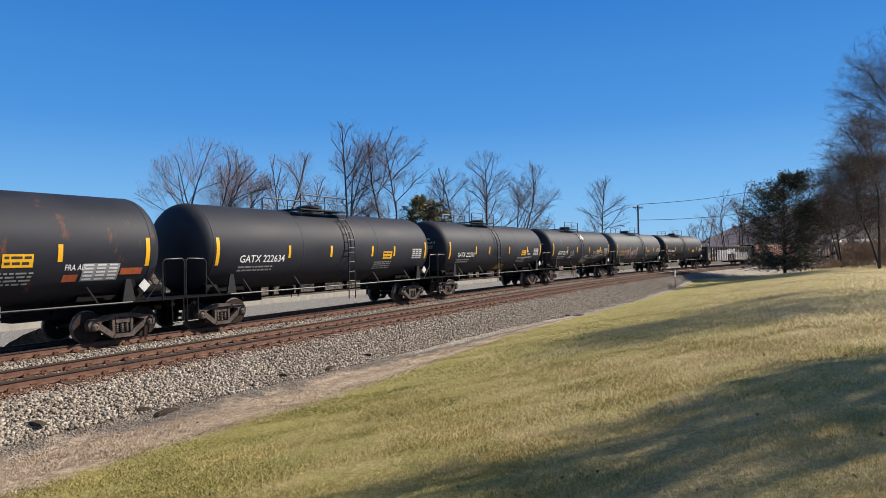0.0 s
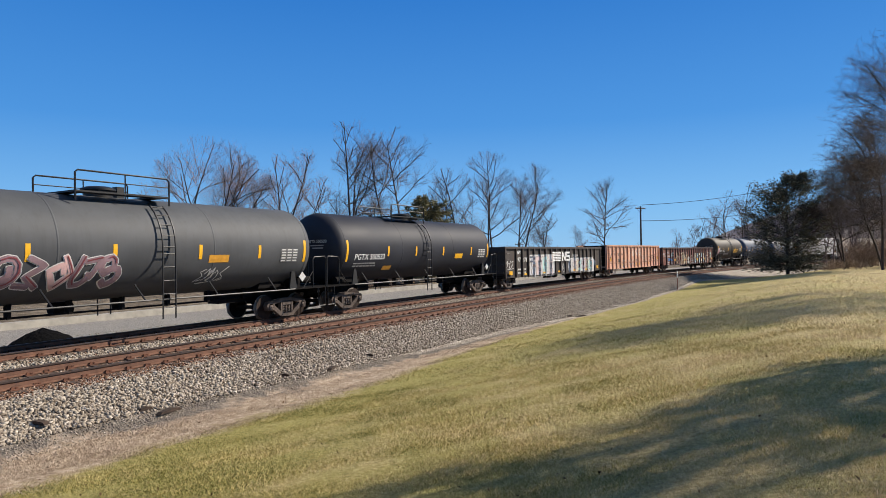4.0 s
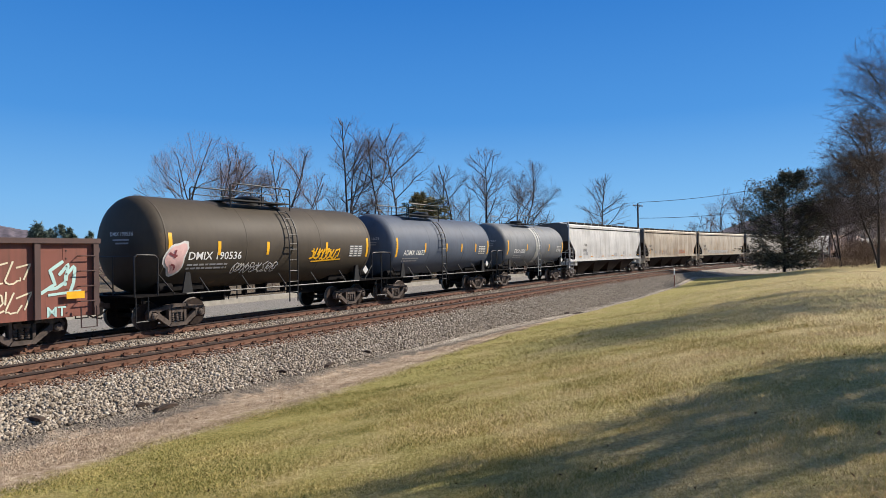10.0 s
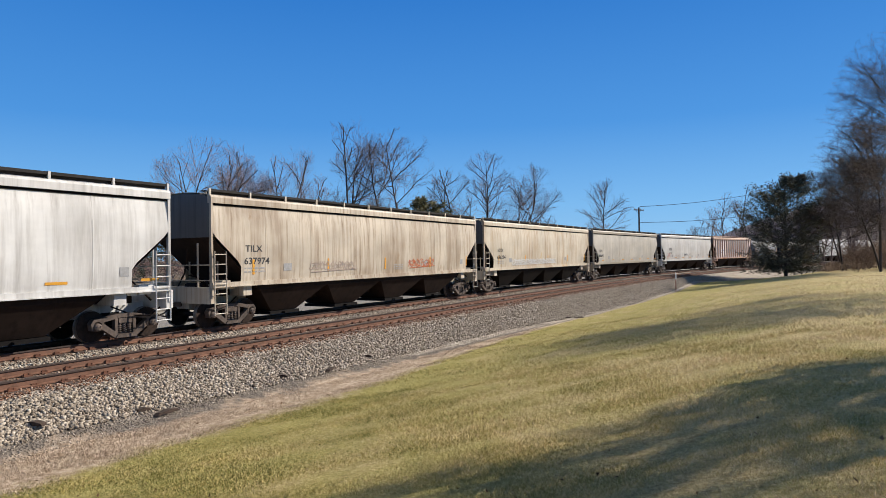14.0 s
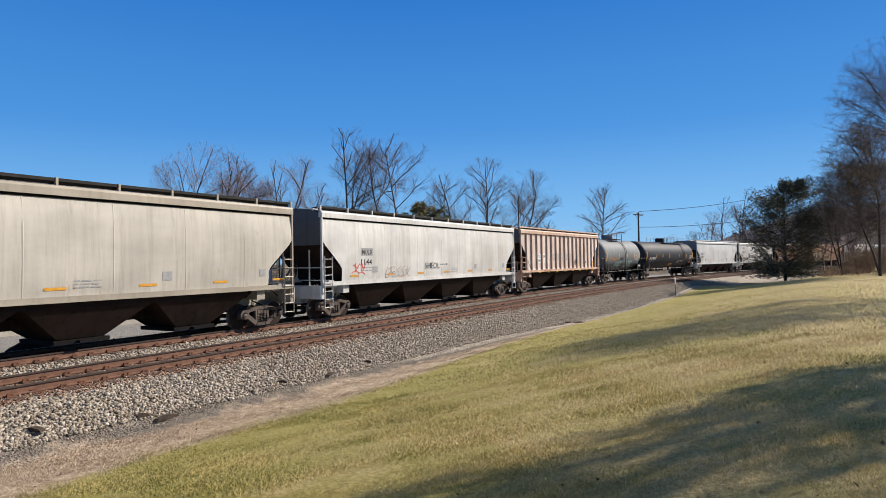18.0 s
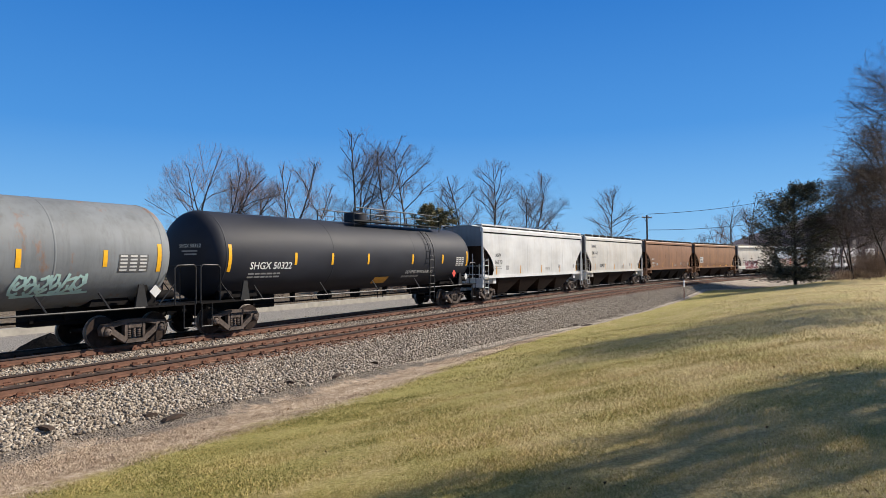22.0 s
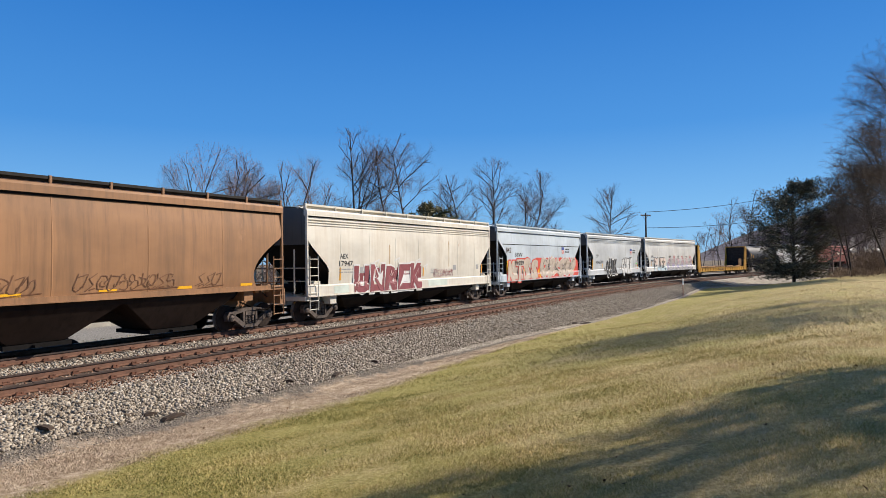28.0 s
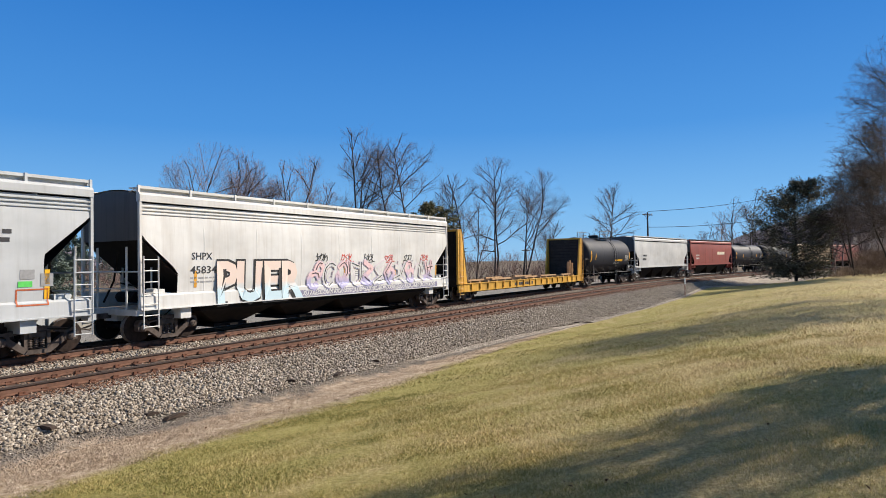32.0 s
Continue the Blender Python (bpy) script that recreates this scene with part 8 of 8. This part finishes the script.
OCTA = np.array([(1, 0, 0), (-1, 0, 0), (0, 1, 0), (0, -1, 0), (0, 0, 1), (0, 0, -1)], float)
OCTA_F = np.array([(0, 2, 4), (2, 1, 4), (1, 3, 4), (3, 0, 4), (2, 0, 5), (1, 2, 5), (3, 1, 5), (0, 3, 5)])


BLOCK = np.array([(x, y, z) for x in (-1, 1) for y in (-1, 1) for z in (-1, 1)], float) * 0.68
BLOCK_F = np.array([(0, 1, 3), (0, 3, 2), (4, 6, 7), (4, 7, 5), (0, 4, 5), (0, 5, 1), (2, 3, 7), (2, 7, 6), (0, 2, 6), (0, 6, 4), (1, 5, 7), (1, 7, 3)])


def stones(name, label, s, off, size, mat, rng, lift=0.3, block=False):
    n = len(s)
    base, tri = (BLOCK, BLOCK_F) if block else (OCTA, OCTA_F)
    m = len(base)
    x, y, _ = along(s, off)
    z = ground_z(s, off)
    v = base[None] * rng.uniform(0.6, 1.25, (n, m, 1)) * rng.uniform(0.75, 1.3, (n, 1, 3)) + rng.normal(0, 0.16, (n, m, 3))
    a = rng.uniform(0, 6.283, n)
    b = rng.normal(0, 0.6, n)
    ca, sa, cb, sb = np.cos(a)[:, None], np.sin(a)[:, None], np.cos(b)[:, None], np.sin(b)[:, None]
    vx, vy, vz = v[..., 0], v[..., 1], v[..., 2] * 0.75
    vy, vz = vy * cb - vz * sb, vy * sb + vz * cb
    vx, vy = vx * ca - vy * sa, vx * sa + vy * ca
    v = np.stack([vx, vy, vz], -1) * size[:, None, None]
    v += np.stack([x, y, z + size * lift], -1)[:, None, :]
    f = (tri[None] + (np.arange(n) * m)[:, None, None]).reshape(-1, 3)
    return tagged(new(name, raw_mesh(name, v.reshape(-1, 3), f, mat)), label, "stones", "", "stuff")


rng = np.random.default_rng(4)


def strewn(n, s0, s1, lo, hi):
    """Places thicker towards the lens: s between s0 and s1, off between lo(s) and hi(s)."""
    s = s0 + (s1 - s0) * rng.random(n) ** 1.7
    return s, lo(s) + (hi(s) - lo(s)) * rng.random(n)


s, o = strewn(58000, -18, 60, lambda s: 5.55 + 0 * s, lambda s: np.minimum(lawn_edge(s), 9.4) - 0.35)
stones("ballast_shoulder", "crushed pale stone on the ballast shoulder", s, o, 0.014 + 0.036 * rng.random(len(s)) ** 1.3, STONE, rng, 0.3, True)
RUSTSTONE = island_material("rusty_stone", ((0.0, (0.07, 0.035, 0.022)), (0.35, (0.17, 0.085, 0.05)), (0.7, (0.25, 0.15, 0.10)), (1.0, (0.40, 0.33, 0.27))))
s, o = strewn(11000, -18, 60, lambda s: 4.75 + 0 * s, lambda s: 5.75 + 0 * s)
stones("ballast_rail_side", "rust-stained crushed stone beside the rail", s, o, rng.uniform(0.018, 0.042, len(s)), RUSTSTONE, rng, 0.15)
s, o = strewn(13000, -18, 60, lambda s: 1.25 + 0 * s, lambda s: 2.75 + 0 * s)
stones("ballast_between", "crushed stone between the tracks", s, o, rng.uniform(0.022, 0.05, len(s)), STONE, rng)
s, o = strewn(9000, -18, 45, lambda s: -1.3 + 0 * s, lambda s: 5.1 + 0 * s)
stones("ballast_cribs", "crushed stone between the ties", s, o, rng.uniform(0.02, 0.045, len(s)), RUSTSTONE, rng, 0.0)
s, o = strewn(7000, -18, 50, lambda s: -7.5 + 0 * s, lambda s: -1.6 + 0 * s)
stones("yard_gravel", "pale gravel beyond the line", s, o, rng.uniform(0.02, 0.045, len(s)), STONE, rng)
s, o = strewn(9000, -20, 8, lambda s: lawn_edge(s) - 0.9, lambda s: lawn_edge(s) + 0.1)
stones("toe_gravel", "fine gravel at the foot of the ballast", s, o, rng.uniform(0.008, 0.024, len(s)), STONE, rng)


def blades(name, label, s, off, height, mat, width=0.007):
    n = len(s)
    x, y, _ = along(s, off)
    z = ground_z(s, off)
    a, lean = rng.uniform(0, 6.283, n), rng.normal(0, 0.9, (n, 2))
    w = width * rng.uniform(0.7, 1.5, n)   # half widths
    p0 = np.stack([x - np.cos(a) * w, y - np.sin(a) * w, z - 0.005], -1)
    p1 = np.stack([x + np.cos(a) * w, y + np.sin(a) * w, z - 0.005], -1)
    p2 = np.stack([x + lean[:, 0] * height, y + lean[:, 1] * height, z + height], -1)
    v = np.stack([p0, p1, p2], 1).reshape(-1, 3)
    return tagged(new(name, raw_mesh(name, v, np.arange(3 * n).reshape(-1, 3), mat)), label, "grass", "", "stuff")


def lawn_points(n, d0, d1):
    """Places on the lawn in front of the lens between two distances."""
    d = d0 + (d1 - d0) * rng.random(n)
    a = rng.uniform(-0.70, 0.66, n)
    x, y = d * np.sin(a), d * np.cos(a)
    k = np.argmin((PX[None, 1300:1700] - x[:, None]) ** 2 + (PY[None, 1300:1700] - y[:, None]) ** 2, 1) + 1300
    th = PTH[k]
    s = PS[k] + (x - PX[k]) * np.sin(th) + (y - PY[k]) * np.cos(th)
    off = (x - PX[k]) * np.cos(th) - (y - PY[k]) * np.sin(th)
    return s, off


def lawn_patch(n, d0, d1, h):
    s, o = lawn_points(n, d0, d1)
    e, w = lawn_edge(s), np.interp(s, [-40, -10, 2, 10], [2.0, 1.7, 0.7, 0.10])
    keep = o > e + w * rng.uniform(0.8, 1.2, len(s))
    dry = (o > e + 0.1) & ~keep
    return s[keep], o[keep], s[dry], o[dry]


parts_s, parts_o, parts_h, parts_w, dry_s, dry_o = [], [], [], [], [], []
for n, d0, d1, h, w in ((230000, 3.6, 8, 0.020, 0.0032), (170000, 8, 15, 0.025, 0.0048), (80000, 15, 30, 0.034, 0.007), (40000, 30, 70, 0.05, 0.009)):
    a, b, c, d = lawn_patch(n, d0, d1, h)
    parts_s.append(a), parts_o.append(b), parts_h.append(h * rng.uniform(0.5, 1.5, len(a))), parts_w.append(np.full(len(a), w)), dry_s.append(c), dry_o.append(d)
s, o, h = np.concatenate(parts_s), np.concatenate(parts_o), np.concatenate(parts_h)
blades("lawn_grass", "short mown grass, green and straw-coloured", s, o, h, BLADE, np.concatenate(parts_w))
s, o = np.concatenate(dry_s), np.concatenate(dry_o)
s2, o2 = strewn(22000, -20, 6, lambda s: lawn_edge(s) + 0.05, lambda s: lawn_edge(s) + np.interp(s, [-40, -10, 2, 8], [2.2, 1.9, 0.8, 0.3]))
s, o = np.concatenate([s, s2]), np.concatenate([o, o2])
blades("verge_straw", "flattened dead grass along the verge", s, o, rng.uniform(0.01, 0.045, len(s)), STRAW, 0.006)

# dead leaves
s, o = lawn_points(300, 4, 32)
keep = o > lawn_edge(s)
s, o = s[keep], o[keep]
n = len(s)
x, y, _ = along(s, o)
z = ground_z(s, o) + 0.03
a = rng.uniform(0, 6.283, n)
q = rng.uniform(0.010, 0.026, n)
v = np.stack([np.stack([x + np.cos(a + k) * q * m, y + np.sin(a + k) * q * m, z + rng.uniform(-0.02, 0.03, n)], -1) for k, m in ((0, 1.2), (1.9, 0.6), (3.14, 1.0), (4.4, 0.6))], 1).reshape(-1, 3)
f = np.concatenate([np.arange(n)[:, None] * 4 + np.array([[0, 1, 2]]), np.arange(n)[:, None] * 4 + np.array([[0, 2, 3]])])
tagged(new("fallen_leaves", raw_mesh("fallen_leaves", v, f, LEAF)), "dry brown leaves scattered on the lawn", "leaves", "", "stuff")

# scraps of rotten tie wood on the ballast
SCRAP = plain("rotten_wood", (0.045, 0.030, 0.022), 0.95, 0, 0.4, 9)
for i, (s, o, l) in enumerate(((-7.3, 7.15, 0.55), (-12.6, 7.0, 0.6), (-13.0, 6.75, 0.3), (11.5, 8.6, 0.9), (10.8, 8.2, 0.35), (-9.0, 6.9, 0.3), (-5.3, 7.0, 0.3), (-15.0, 6.4, 0.5))):
    g = Geo().prism([(-l / 2, 0.0), (l / 2, 0.0), (l * 0.42, 0.05), (l * 0.1, 0.08), (-l * 0.38, 0.05)], -0.07, 0.06)
    x, y, z = ground_at(s, o)
    thing("wood_scrap", g, SCRAP, "dark splinter of rotten tie wood on the ballast", "debris", on_line(s, o, z + 0.005, 20 - 13 * i))

# marker post
x, y, z = ground_at(37.6, 8.4)
post = new("marker_post")
post.matrix_basis = pose(x, y, z, 0, 0, 58)
tagged(post, "thin rust-red marker post with a white top", "marker post")
part("shaft", Geo().tube([(0, 0, -0.1), (0, 0, 1.15)], 0.035, 8), plain("rust_red_post", (0.35, 0.13, 0.08)), post)
part("white_top", Geo().box(-0.075, 0.075, -0.04, 0.04, 1.1, 1.68), WHITE, post)

# utility poles and wires
POLE = plain("creosoted_pole", (0.07, 0.055, 0.045), 0.9, 0, 0.3, 5)


def utility_pole(x, y, h, label):
    p = new("utility_pole")
    p.matrix_basis = pose(x, y, -0.75, 0, 0, 35)
    tagged(p, label, "utility pole")
    part("pole", Geo().tube([(0, 0, -0.2), (0, 0, h)], 0.19, 10, 0.13), POLE, p)
    part("crossarm", Geo().box(-1.3, 1.3, -0.06, 0.06, h - 0.55, h - 0.38), POLE, p)
    for sx in (-1.2, -0.5, 0.5, 1.2):
        part("insulator", Geo().lathe([(h - 0.38, 0.03), (h - 0.3, 0.07), (h - 0.2, 0.07), (h - 0.16, 0.02)], "z", (sx, 0, 0), 8), PALE, p)
    part("brace", Geo().tube([(-0.7, 0.1, h - 0.5), (0, 0.15, h - 1.2), (0.7, 0.1, h - 0.5)], 0.03, 5), POLE, p)
    return p


utility_pole(place(1130, 112), 112, 11.4, "dark timber utility pole with a crossarm")
utility_pole(place(915, 150), 150, 6.0, "timber utility pole far beyond the line")
WIRE = plain("black_wire", (0.01, 0.01, 0.01), 1.0)
for k, (za, zb, yb) in enumerate(((10.8, 18.8, 150.0), (8.0, 13.4, 150.0))):
    xa, ya, xb = place(1132, 112), 112.0, place(1420, 150)
    pts = [(xa + (xb - xa) * i / 14, ya + (yb - ya) * i / 14, za + (zb - za) * i / 14 - 1.0 * 4 * (i / 14) * (1 - i / 14)) for i in range(15)]
    thing("overhead_wire", Geo().tube(pts, 0.045, 5), WIRE, "black overhead wire from the utility pole", "wire")

# kerb, low wall and mound beyond the line
KERB = plain("worn_concrete", (0.33, 0.31, 0.27), 0.9, 0, 0.2, 2, 0.3)
n = 40
g = Geo()
ss = np.linspace(-60, 60, n)
vs = []
for v in ss:
    for o, zz in ((-13.2, -0.72), (-13.2, -0.36), (-13.6, -0.36), (-13.6, -0.72)):
        x, y, _ = along(v, o)
        vs.append((float(x), float(y), zz))
g.add(vs, [(i * 4 + k, i * 4 + k + 1, i * 4 + 5 + k, i * 4 + 4 + k) for i in range(n - 1) for k in range(3)])
thing("kerb", g, KERB, "worn concrete kerb beyond the gravel", "kerb", None, "", "structure")
MOUND = plain("black_cinder", (0.006, 0.006, 0.0065), 1.0, 0, 0.5, 12, 1.0, 0.03)
vs, fs = [(0, 0, 0.62)], []
for j in range(1, 9):
    for i in range(28):
        a = 6.2832 * i / 28
        r = j / 8
        k = 1 + 0.12 * noise.noise((math.cos(a) * 1.5, math.sin(a) * 1.5, j * 0.3))
        vs.append((1.35 * r * k * math.cos(a), 1.1 * r * k * math.sin(a), 0.62 * (1 - r ** 1.6) + 0.05 * noise.noise((a * 4, j * 1.1, 2)) - 0.06))
fs += [(0, 1 + i, 1 + (i + 1) % 28) for i in range(28)]
fs += [(1 + j * 28 + i, 1 + (j + 1) * 28 + i, 1 + (j + 1) * 28 + (i + 1) % 28, 1 + j * 28 + (i + 1) % 28) for j in range(7) for i in range(28)]
thing("cinder_mound", Geo().add(vs, fs), MOUND, "small heap of black cinders on the gravel", "heap", on_line(-8.1, -6.2, -0.66))


# ---- what moves ----
def motions():
    """The train rolls by at about 14.7 m/s; each wagon follows the line on its two trucks."""
    for car, s0, length in TRAIN:
        half, rows = length / 2 - 2.4, []
        for t in range(0, 33):
            u = t - 16
            s = s0 - (14.712 * u - 0.00014 * u * u + 0.0002375 * u ** 3)
            xa, ya, _ = along(s - half)
            xb, yb, _ = along(s + half)
            turn = math.degrees(math.atan2(float(yb - ya), float(xb - xa)))
            rows.append((t, pose(float(xa + xb) / 2, float(ya + yb) / 2, 0, 0, 0, turn)))
        walk(car, rows)


motions()
